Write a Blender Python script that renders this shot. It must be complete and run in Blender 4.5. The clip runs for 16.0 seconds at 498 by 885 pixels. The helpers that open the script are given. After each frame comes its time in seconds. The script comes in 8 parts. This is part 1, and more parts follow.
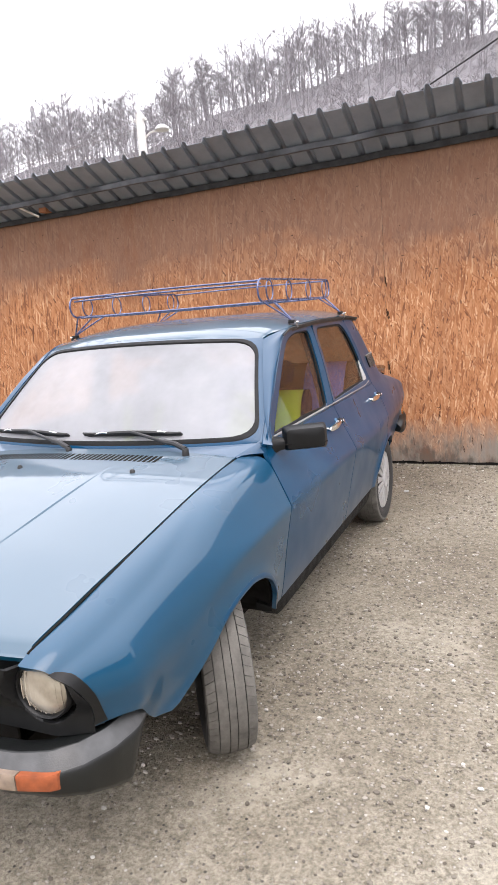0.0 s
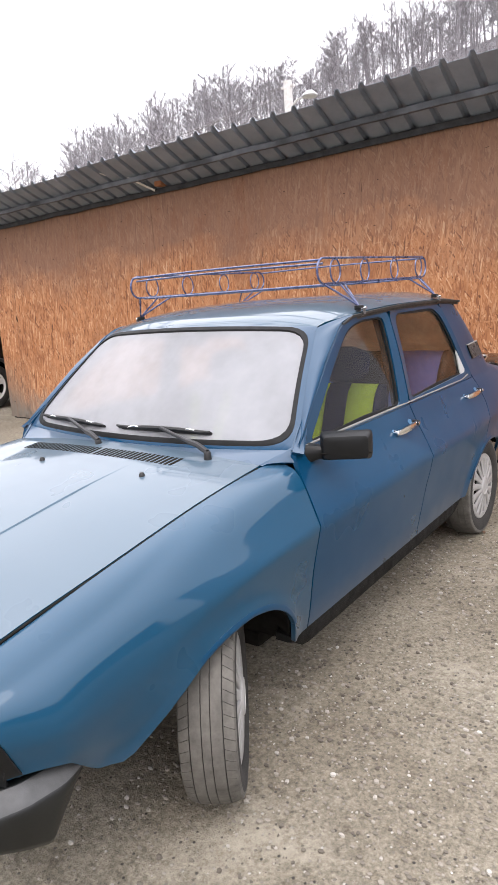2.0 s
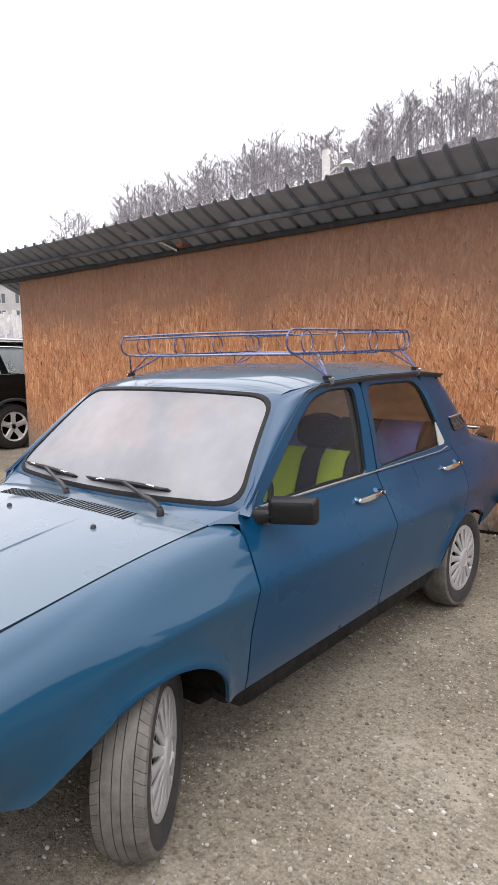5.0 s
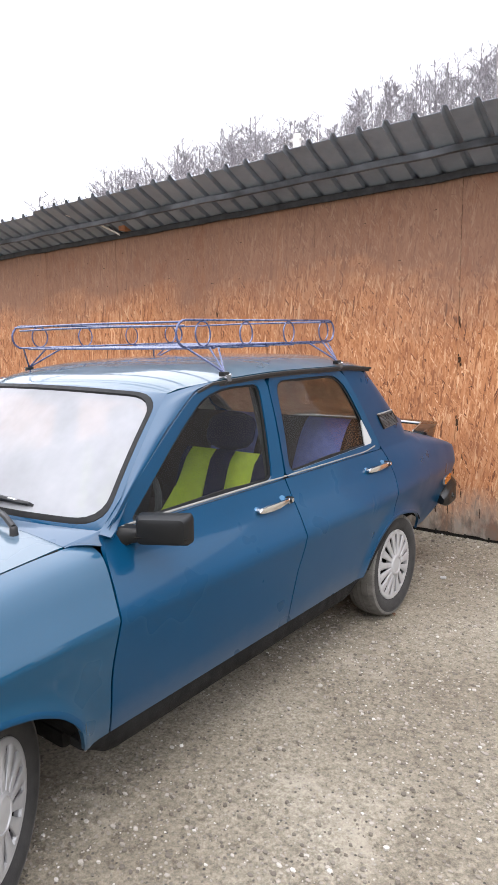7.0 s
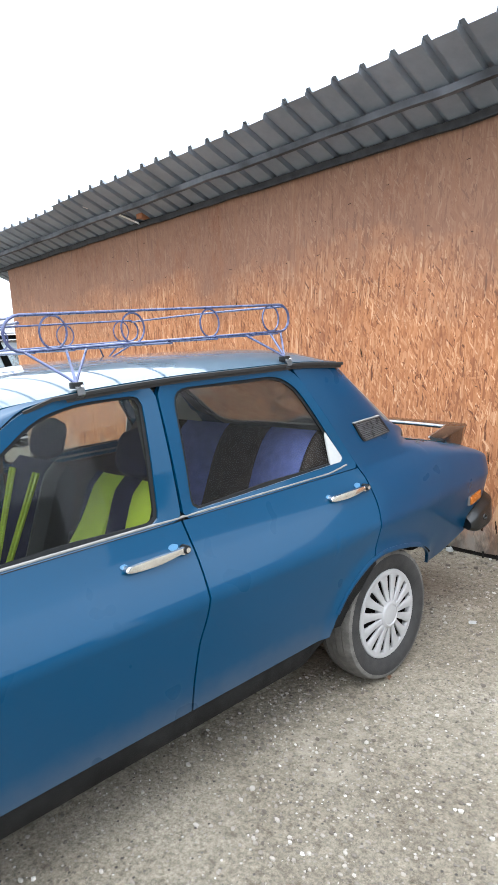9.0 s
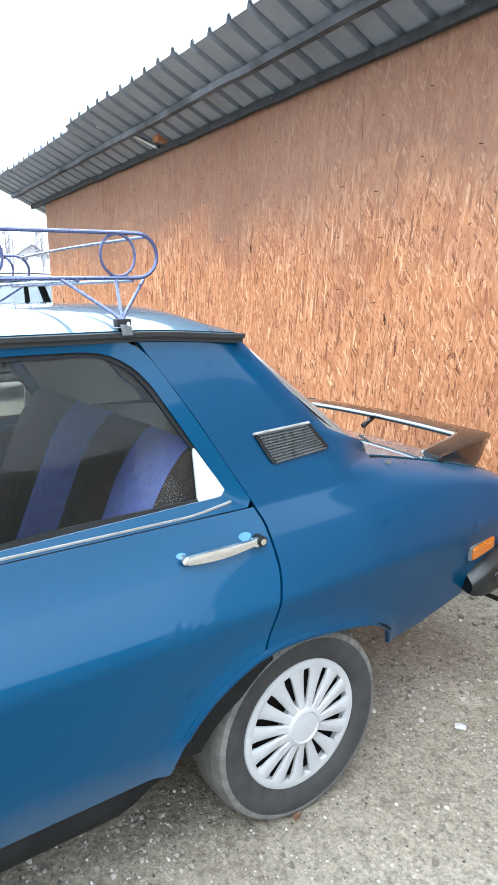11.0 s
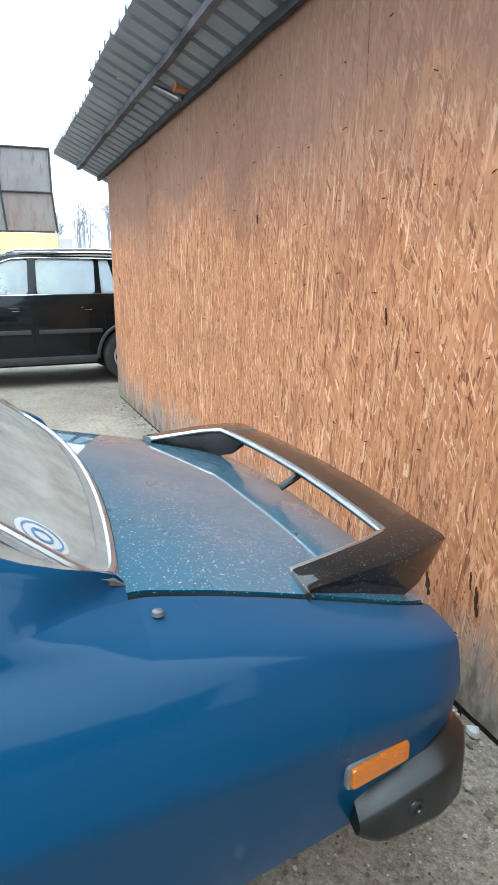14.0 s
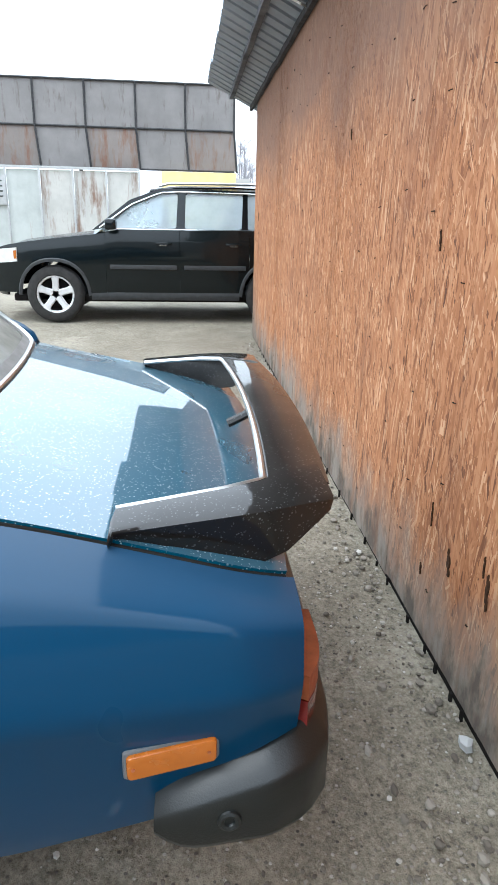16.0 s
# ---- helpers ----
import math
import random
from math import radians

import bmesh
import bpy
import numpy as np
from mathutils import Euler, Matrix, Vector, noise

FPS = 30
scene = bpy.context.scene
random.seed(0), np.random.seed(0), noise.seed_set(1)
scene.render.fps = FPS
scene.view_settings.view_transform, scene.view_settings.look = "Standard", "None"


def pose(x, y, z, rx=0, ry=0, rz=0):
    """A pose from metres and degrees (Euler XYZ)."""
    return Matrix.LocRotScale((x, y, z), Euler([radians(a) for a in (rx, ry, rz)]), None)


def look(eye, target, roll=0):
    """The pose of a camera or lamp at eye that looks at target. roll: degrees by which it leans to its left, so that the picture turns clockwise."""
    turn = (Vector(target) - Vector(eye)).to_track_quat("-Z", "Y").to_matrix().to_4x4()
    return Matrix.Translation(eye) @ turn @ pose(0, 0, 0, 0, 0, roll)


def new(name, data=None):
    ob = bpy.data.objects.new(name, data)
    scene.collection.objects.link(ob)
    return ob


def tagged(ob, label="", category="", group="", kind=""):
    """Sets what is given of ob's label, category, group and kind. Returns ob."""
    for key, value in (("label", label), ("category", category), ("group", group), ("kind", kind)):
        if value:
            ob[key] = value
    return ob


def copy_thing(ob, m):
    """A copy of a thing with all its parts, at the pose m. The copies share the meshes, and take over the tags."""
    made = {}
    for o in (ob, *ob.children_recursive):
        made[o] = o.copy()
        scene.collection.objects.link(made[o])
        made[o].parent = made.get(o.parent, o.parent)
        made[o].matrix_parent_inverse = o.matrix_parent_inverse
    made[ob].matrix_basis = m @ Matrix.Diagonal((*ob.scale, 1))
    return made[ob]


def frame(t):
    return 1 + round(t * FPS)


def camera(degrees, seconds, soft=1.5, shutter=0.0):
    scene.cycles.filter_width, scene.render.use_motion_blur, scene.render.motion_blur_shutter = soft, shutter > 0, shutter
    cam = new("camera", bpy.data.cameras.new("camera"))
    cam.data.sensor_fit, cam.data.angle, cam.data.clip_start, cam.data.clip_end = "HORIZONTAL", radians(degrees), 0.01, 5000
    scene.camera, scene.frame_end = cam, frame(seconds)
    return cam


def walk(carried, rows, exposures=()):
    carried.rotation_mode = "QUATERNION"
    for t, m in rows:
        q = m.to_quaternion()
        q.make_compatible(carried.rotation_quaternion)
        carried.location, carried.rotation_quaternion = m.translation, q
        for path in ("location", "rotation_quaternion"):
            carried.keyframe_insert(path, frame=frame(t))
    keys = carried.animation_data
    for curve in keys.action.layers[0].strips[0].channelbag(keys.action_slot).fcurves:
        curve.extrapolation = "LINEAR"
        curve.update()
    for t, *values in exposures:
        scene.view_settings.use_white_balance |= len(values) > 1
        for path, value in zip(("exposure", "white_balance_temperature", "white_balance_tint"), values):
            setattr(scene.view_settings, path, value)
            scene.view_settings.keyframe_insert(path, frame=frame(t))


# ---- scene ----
cam = camera(41.5, 16.0)
PATH = [
    (0, (1.631, -1.814, 1.445), (0.836, -0.02, 1.058), -4.6),
    (0.5, (1.738, -1.724, 1.425), (0.805, -0.005, 1.01), -6.9),
    (1, (1.795, -1.536, 1.412), (0.814, 0.128, 0.894), -5.1),
    (1.5, (1.779, -1.392, 1.419), (0.652, 0.19, 0.941), -4.6),
    (2, (1.834, -1.329, 1.463), (0.666, 0.236, 1.029), -4.0),
    (2.5, (1.952, -1.309, 1.509), (0.72, 0.212, 1.098), 0.1),
    (3, (2.02, -1.296, 1.514), (0.697, 0.167, 1.185), -0.5),
    (3.5, (2.042, -1.281, 1.502), (0.758, 0.221, 1.193), -0.8),
    (4, (2.06, -1.273, 1.508), (0.792, 0.244, 1.206), -1.1),
    (4.5, (2.073, -1.255, 1.506), (0.793, 0.255, 1.221), -0.9),
    (5, (2.098, -1.23, 1.503), (0.847, 0.306, 1.228), -0.9),
    (5.2, (2.132, -1.199, 1.501), (0.927, 0.376, 1.245), -1.1),
    (7.3, (2.218, -0.65, 1.521), (1.007, 0.91, 1.203), -0.7),
    (7.5, (2.247, -0.549, 1.495), (0.999, 0.985, 1.193), -1.2),
    (8, (2.334, -0.271, 1.534), (0.989, 1.175, 1.217), -2.6),
    (8.2, (2.335, -0.186, 1.517), (0.96, 1.23, 1.198), -3.0),
    (10.3, (2.112, 1.041, 1.495), (0.547, 2.224, 1.103), -3.4),
    (10.5, (2.091, 1.141, 1.501), (0.498, 2.28, 1.091), -3.1),
    (11, (1.967, 1.421, 1.464), (0.353, 2.514, 1.017), -0.7),
    (11.5, (1.875, 1.692, 1.496), (0.312, 2.844, 1.014), -1.1),
    (12, (1.856, 1.944, 1.49), (0.194, 2.978, 1.078), -2.1),
    (12.5, (1.822, 2.201, 1.503), (0.057, 3.031, 1.059), -2.5),
    (13, (1.725, 2.379, 1.479), (-0.06, 3.14, 0.997), -1.2),
    (13.5, (1.596, 2.509, 1.488), (-0.189, 3.274, 1.011), 1.1),
    (14, (1.535, 2.619, 1.478), (-0.257, 3.351, 0.974), -0.1),
    (14.5, (1.56, 2.761, 1.461), (-0.276, 3.402, 0.993), -1.0),
    (15, (1.621, 2.955, 1.437), (-0.216, 3.512, 0.873), -1.5),
    (15.5, (1.607, 3.095, 1.412), (-0.273, 3.478, 0.846), -2.5),
    (16, (1.461, 3.224, 1.367), (-0.418, 3.443, 0.718), 1.3),
]
walk(cam, [(t, look(eye, target, roll)) for t, eye, target, roll in PATH], exposures=[(0, 0.90, 6480, 14), (0.5, 0.76, 6480, 14), (1.0, 0.92, 6480, 14), (2.0, 0.76, 6480, 14), (2.5, 0.34, 6480, 14), (3.0, 0.15, 6480, 14), (3.5, 0.10, 6480, 14), (4.0, 0.46, 6480, 14), (5.0, 0.48, 6480, 14), (7.5, 1.0, 6200, 11), (8.0, 1.02, 6100, 9), (10.5, 1.54, 5600, 4), (11.5, 1.56, 5500, 2), (12.2, 1.40, 5460, 1), (13.5, 1.20, 5450, 0), (15.0, 1.16, 5540, 1), (16.0, 1.04, 5660, 3)])

# world: bright overcast sky
world = bpy.data.worlds.new("overcast_sky")
scene.world = world
world.use_nodes = True
wn, wl = world.node_tree.nodes, world.node_tree.links
wn.clear()
sky = wn.new("ShaderNodeTexSky")
sky.sky_type = "NISHITA"
sky.sun_disc = False
sky.sun_elevation, sky.sun_rotation = radians(55), radians(150)
sky.dust_density, sky.ozone_density, sky.air_density = 6.0, 0.3, 1.0
cloud = wn.new("ShaderNodeMixRGB")
cloud.inputs[0].default_value = 0.86
cloud.inputs[2].default_value = (8.6, 8.65, 8.9, 1)
wbg = wn.new("ShaderNodeBackground")
wbg.inputs[1].default_value = 0.15
wout = wn.new("ShaderNodeOutputWorld")
wl.new(sky.outputs[0], cloud.inputs[1])
# an overcast sky is brightest overhead
wtc = wn.new("ShaderNodeTexCoord")
wsep = wn.new("ShaderNodeSeparateXYZ")
wmap = wn.new("ShaderNodeMapRange")
for k, v in enumerate((0.0, 1.0, 0.85, 1.75)):
    wmap.inputs[k + 1].default_value = v
wmul = wn.new("ShaderNodeMixRGB")
wmul.blend_type = "MULTIPLY"
wmul.inputs[0].default_value = 1.0
wl.new(wtc.outputs["Generated"], wsep.inputs[0])
wl.new(wsep.outputs[2], wmap.inputs[0])
wl.new(cloud.outputs[0], wmul.inputs[1])
wl.new(wmap.outputs[0], wmul.inputs[2])
wl.new(wmul.outputs[0], wbg.inputs[0])
wl.new(wbg.outputs[0], wout.inputs[0])

sun_data = bpy.data.lights.new("sun", "SUN")
sun_data.energy, sun_data.angle, sun_data.color = 0.6, radians(40), (1.0, 0.97, 0.93)
sun = new("sun", sun_data)
sun.matrix_world = look((6, -10, 20), (0, 0, 0))


# ---- materials ----
class Nodes:
    """A small builder of node materials."""

    def __init__(self, name):
        self.mat = bpy.data.materials.new(name)
        self.mat.use_nodes = True
        self.t = self.mat.node_tree
        self.t.nodes.clear()
        self.out = self.add("ShaderNodeOutputMaterial")
        self.bsdf = self.add("ShaderNodeBsdfPrincipled")
        self.link(self.bsdf, 0, self.out, 0)

    def add(self, kind, **values):
        n = self.t.nodes.new(kind)
        for key, value in values.items():
            setattr(n, key, value)
        return n

    def link(self, a, i, b, j):
        self.t.links.new(a.outputs[i], b.inputs[j])

    def put(self, n, **values):
        for key, value in values.items():
            n.inputs[key.replace("_", " ")].default_value = value
        return n

    def coords(self, scale=(1, 1, 1), turn=(0, 0, 0), kind="Object"):
        c = self.add("ShaderNodeTexCoord")
        m = self.add("ShaderNodeMapping")
        m.inputs["Scale"].default_value = scale
        m.inputs["Rotation"].default_value = [radians(a) for a in turn]
        self.link(c, kind, m, 0)
        return m

    def noise(self, src, scale, detail=4, rough=0.55):
        n = self.add("ShaderNodeTexNoise")
        self.put(n, Scale=scale, Detail=detail, Roughness=rough)
        self.link(src, 0, n, 0)
        return n

    def voronoi(self, src, scale, feature="F1"):
        n = self.add("ShaderNodeTexVoronoi", feature=feature)
        self.put(n, Scale=scale)
        self.link(src, 0, n, 0)
        return n

    def ramp(self, src, out, stops):
        r = self.add("ShaderNodeValToRGB")
        self.link(src, out, r, 0)
        e = r.color_ramp.elements
        while len(e) < len(stops):
            e.new(0.5)
        for n, (p, c) in enumerate(stops):
            e[n].position = p
            e[n].color = (*c, 1) if len(c) == 3 else c
        return r

    def mix(self, fac, a, b, blend="MIX"):
        """fac, a, b: numbers, colours, or (node, output)."""
        m = self.add("ShaderNodeMixRGB", blend_type=blend)
        for n, v in enumerate((fac, a, b)):
            if isinstance(v, tuple) and len(v) == 2 and not isinstance(v[0], (int, float)):
                self.link(v[0], v[1], m, n)
            else:
                m.inputs[n].default_value = v if n == 0 else (*v, 1)
        return m

    def bump(self, src, out, strength, distance=0.01, prior=None):
        b = self.add("ShaderNodeBump")
        self.put(b, Strength=strength, Distance=distance)
        self.link(src, out, b, "Height")
        if prior:
            self.link(prior, 0, b, "Normal")
        self.link(b, 0, self.bsdf, "Normal")
        return b


def plain(name, colour, rough=0.5, metal=0.0, vary=0.12, scale=14, bump=0.0, coat=0.0, bscale=120, spec=0.5):
    """One colour with a little uneven tone and grain."""
    n = Nodes(name)
    c = n.coords()
    a = n.noise(c, scale, 5)
    lo = tuple(v * (1 - vary) for v in colour)
    hi = tuple(min(1, v * (1 + vary)) for v in colour)
    r = n.ramp(a, 0, [(0.3, lo), (0.7, hi)])
    n.link(r, 0, n.bsdf, "Base Color")
    rr = n.ramp(n.noise(c, scale * 2.3, 4), 0, [(0.3, (rough * 0.85,) * 3), (0.7, (min(1, rough * 1.15),) * 3)])
    n.link(rr, 0, n.bsdf, "Roughness")
    n.put(n.bsdf, Metallic=metal, Coat_Weight=coat, Coat_Roughness=0.06, Specular_IOR_Level=spec)
    if bump:
        n.bump(n.noise(c, bscale, 3), 0, bump, 0.004)
    return n.mat


def glass(name, colour, rough=0.02, alpha_mix=0.0, dust_sheen=0.0, dust_sheen_colour=(0.62, 0.6, 0.56), dscale=5):
    """Thin window glass: see-through with Fresnel gloss, and a pale dusty layer that also paints sky reflection."""
    n = Nodes(name)
    t = n.add("ShaderNodeBsdfTransparent")
    t.inputs[0].default_value = (*colour, 1)
    g = n.add("ShaderNodeBsdfGlossy")
    g.inputs["Roughness"].default_value = rough
    f = n.add("ShaderNodeLayerWeight")
    p5 = n.add("ShaderNodeMath", operation="POWER")
    n.link(f, "Facing", p5, 0)
    p5.inputs[1].default_value = 4.0
    ma = n.add("ShaderNodeMath", operation="MULTIPLY_ADD")
    n.link(p5, 0, ma, 0)
    ma.inputs[1].default_value, ma.inputs[2].default_value = 0.6, 0.012
    m = n.add("ShaderNodeMixShader")
    n.link(ma, 0, m, 0)
    n.link(t, 0, m, 1)
    n.link(g, 0, m, 2)
    last = m
    if dust_sheen:
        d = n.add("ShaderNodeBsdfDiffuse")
        d.inputs[0].default_value = (*dust_sheen_colour, 1)
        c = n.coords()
        r = n.ramp(n.noise(c, dscale, 6, 0.65), 0, [(0.3, (dust_sheen * 0.6,) * 3), (0.75, (min(1, dust_sheen * 1.3),) * 3)])
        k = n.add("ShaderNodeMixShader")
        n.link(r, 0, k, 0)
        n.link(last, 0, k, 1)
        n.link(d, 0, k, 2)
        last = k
    n.link(last, 0, n.out, 0)
    return n.mat


def paint(name, colour, coat=1.0, dirt=0.0, spots=0.0, top_sheen=0.20, ior=1.5, sharp=0.05, mud=0.16, dust_sheen=(0.40, 0.42, 0.44)):
    """Blue car paint, with faint orange peel, dusty tone, painted sky sheen and, on the boot, dried drops."""
    n = Nodes(name)
    c = n.coords()
    a = n.noise(c, 1.6, 2, 0.5)
    base = n.ramp(a, 0, [(0.2, tuple(v * 0.92 for v in colour)), (0.8, tuple(v * 1.07 for v in colour))])
    last = (base, 0)
    if dirt:
        d = n.ramp(n.noise(c, 1.3, 2, 0.5), 0, [(0.35, (0, 0, 0)), (0.8, (dirt,) * 3)])
        last = (n.mix((d, 0), last, (0.34, 0.33, 0.31)), 0)
    if spots:
        wob = n.mix(0.012, (c, 0), (n.noise(c, 45, 3), 1), "ADD")
        s = None
        for size, wide, cut in ((210, 0.34, 0.58), (95, 0.25, 0.70)):
            v = n.voronoi(wob, size)
            s1 = n.ramp(v, "Distance", [(wide * 0.5, (1, 1, 1)), (wide, (0, 0, 0))])
            sc = n.add("ShaderNodeSeparateColor")
            n.link(v, "Color", sc, 0)
            gate = n.ramp(sc, 0, [(cut, (0, 0, 0)), (cut + 0.25, (spots,) * 3)])
            k = n.mix(1.0, (s1, 0), (gate, 0), "MULTIPLY")
            s = k if s is None else n.mix(1.0, (s, 0), (k, 0), "LIGHTEN")
        last = (n.mix((s, 0), last, (0.66, 0.68, 0.7)), 0)
    # a dusty tone and sky sheen, painted pale on what faces up
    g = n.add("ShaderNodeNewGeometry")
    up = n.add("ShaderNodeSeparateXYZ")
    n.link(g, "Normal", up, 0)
    tone_mask = n.ramp(up, 2, [(0.45, (0, 0, 0)), (0.97, (top_sheen,) * 3)])
    last = (n.mix((tone_mask, 0), last, dust_sheen), 0)
    # dried brown road splash along the lower edges
    pos = n.add("ShaderNodeSeparateXYZ")
    n.link(g, "Position", pos, 0)
    rag = n.add("ShaderNodeMath", operation="MULTIPLY_ADD")
    n.link(n.noise(c, 7, 5, 0.65), 0, rag, 0)
    rag.inputs[1].default_value = 0.10
    n.link(pos, 2, rag, 2)
    splash = n.ramp(rag, 0, [(0.40, (mud,) * 3), (0.50, (0, 0, 0))])
    last = (n.mix((splash, 0), last, (0.20, 0.165, 0.125)), 0)
    n.link(last[0], last[1], n.bsdf, "Base Color")
    rr = n.ramp(n.noise(c, 5, 2, 0.5), 0, [(0.3, (0.26,) * 3), (0.75, (0.38,) * 3)])
    n.link(rr, 0, n.bsdf, "Roughness")
    n.put(n.bsdf, Coat_Weight=coat, Coat_Roughness=sharp, Coat_IOR=ior, Specular_IOR_Level=0.08)
    # old lacquer: a little duller where it is rubbed
    shine = n.ramp(n.noise(c, 2, 2, 0.5), 0, [(0.3, (0.88 * coat,) * 3), (0.65, (coat,) * 3)])
    n.link(shine, 0, n.bsdf, "Coat Weight")
    n.bump(n.noise(c, 2.6, 0), 0, 0.04, 0.02)
    return n.mat


BLUE = (0.0010, 0.040, 0.095)
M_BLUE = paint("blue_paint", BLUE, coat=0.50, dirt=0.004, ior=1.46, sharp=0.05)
M_TOP = paint("blue_top_paint", (0.0012, 0.044, 0.084), dirt=0.01, top_sheen=0.18)
M_FRONT = paint("blue_front_wing", (0.0010, 0.046, 0.098), coat=0.85, dirt=0.004, top_sheen=0.05, ior=1.52, sharp=0.04)
# rear wings: a little darker and less glossy than the doors
M_WING = paint("blue_rear_wing_paint", (0.0012, 0.035, 0.086), coat=0.40, dirt=0.003, top_sheen=0.04, ior=1.48, sharp=0.07, mud=0.14)
M_BOOT = paint("blue_paint_spotted", (0.0010, 0.058, 0.104), dirt=0.01, spots=0.6, top_sheen=0.12, ior=2.0, sharp=0.02, dust_sheen=(0.30, 0.42, 0.47))
M_RUBBER = plain("black_rubber", (0.010, 0.010, 0.0105), 0.55, vary=0.25, bump=0.2)
M_SEAL = plain("window_seal_rubber", (0.009, 0.0095, 0.010), 0.6, vary=0.25, spec=0.2)
M_PLASTIC = plain("grey_black_plastic", (0.008, 0.0085, 0.009), 0.38, vary=0.3, scale=9, bump=0.06, bscale=300, spec=0.24)
M_BUMPER = plain("bumper_plastic", (0.0045, 0.0056, 0.0056), 0.36, vary=0.6, scale=6, bump=0.12, bscale=300, spec=0.5)
M_FADED_SHEEN = plain("faded_bumper_top_sheen", (0.050, 0.051, 0.052), 0.42, vary=0.5, scale=12, bump=0.2, bscale=250, spec=0.5)
M_CHROME = plain("worn_chrome", (0.80, 0.80, 0.80), 0.16, 1.0, 0.08)
M_ALU = plain("dull_aluminium_trim", (0.62, 0.62, 0.61), 0.32, 1.0, 0.12)
M_SILVER = plain("silver_plastic", (0.345, 0.342, 0.34), 0.34, 0.1, 0.08, coat=0.3)
M_CHANNEL = plain("dusty_window_channel", (0.16, 0.145, 0.126), 0.75, vary=0.35, scale=7, bump=0.3, bscale=200)
M_SHELF = plain("frosted_dust_seal", (0.20, 0.195, 0.185), 0.7, vary=0.2, scale=20)
M_WHITE = plain("white_plastic", (0.40, 0.405, 0.40), 0.5, vary=0.08)
M_DARK = plain("underbody_black", (0.015, 0.014, 0.013), 0.9, vary=0.3, spec=0.02)
M_SILL = plain("sill_black_coating", (0.009, 0.0088, 0.0085), 0.75, vary=0.4, scale=8, bump=0.4, bscale=200, spec=0.15)
M_ORANGE = plain("orange_lens", (0.36, 0.100, 0.006), 0.25, vary=0.12, coat=0.3)
M_DULLORANGE = plain("sun_bleached_orange_lens", (0.27, 0.070, 0.024), 0.5, vary=0.3, scale=30)
M_BEIGE = plain("dirty_side_lens", (0.22, 0.17, 0.13), 0.5, vary=0.3, scale=30)
M_RED = plain("red_lens", (0.14, 0.014, 0.011), 0.22, coat=0.6)
M_CLEAR = plain("clear_lens", (0.6, 0.6, 0.58), 0.18, coat=0.6)
M_RACK = plain("blue_lacquered_wire", (0.060, 0.073, 0.158), 0.28, 0.35, 0.2, coat=0.5)
M_GLASS = glass("side_glass", (0.84, 0.86, 0.85), dust_sheen=0.003)
# the windscreen's pale layer is mostly the sky's reflection, painted as diffuse colour
M_WINDSCREEN = glass("windscreen_glass", (0.62, 0.65, 0.66), dust_sheen=0.50, dust_sheen_colour=(0.50, 0.51, 0.54), dscale=0.8)
M_REARGLASS = glass("dusty_rear_glass", (0.75, 0.76, 0.73), dust_sheen=0.72, dust_sheen_colour=(0.33, 0.325, 0.29), dscale=9)
M_LIME = plain("lime_green_cloth", (0.50, 0.62, 0.045), 0.85, vary=0.12, scale=40, bump=0.5, bscale=500)
M_NAVY = plain("dark_navy_cloth", (0.014, 0.015, 0.042), 0.9, vary=0.2, scale=30, bump=0.04, bscale=500, spec=0.1)
M_PERI = plain("blue_seat_cloth", (0.115, 0.14, 0.36), 0.85, vary=0.15, scale=30, bump=0.04, bscale=500, spec=0.1)
M_BROWN = plain("brown_seat_cloth", (0.036, 0.026, 0.022), 0.9, vary=0.2, scale=30, bump=0.04, bscale=500, spec=0.1)
M_LINER = plain("cream_headliner", (0.34, 0.325, 0.28), 0.8, vary=0.08)
M_TRIMGREY = plain("grey_interior_trim", (0.045, 0.044, 0.043), 0.7, vary=0.15)
M_SPOILER = paint("spoiler_black", (0.010, 0.0085, 0.0075), coat=1.0, dirt=0.01, spots=0.11, top_sheen=0.0, ior=1.45)


def tyre_material():
    n = Nodes("worn_tyre_rubber")
    c = n.coords()
    a = n.ramp(n.noise(c, 16, 6, 0.65), 0, [(0.3, (0.012, 0.0118, 0.0115)), (0.75, (0.034, 0.032, 0.030))])
    n.link(a, 0, n.bsdf, "Base Color")
    n.put(n.bsdf, Roughness=0.85)
    n.bump(n.noise(c, 180, 3), 0, 0.3, 0.003)
    return n.mat


def dusty_tread_material():
    n = Nodes("dusty_tread_rubber")
    c = n.coords()
    a = n.ramp(n.noise(c, 22, 6, 0.65), 0, [(0.3, (0.068, 0.064, 0.057)), (0.75, (0.140, 0.131, 0.117))])
    n.link(a, 0, n.bsdf, "Base Color")
    n.put(n.bsdf, Roughness=0.9)
    n.bump(n.noise(c, 150, 3), 0, 0.3, 0.003)
    return n.mat


M_TYRE = tyre_material()
M_TREAD = dusty_tread_material()


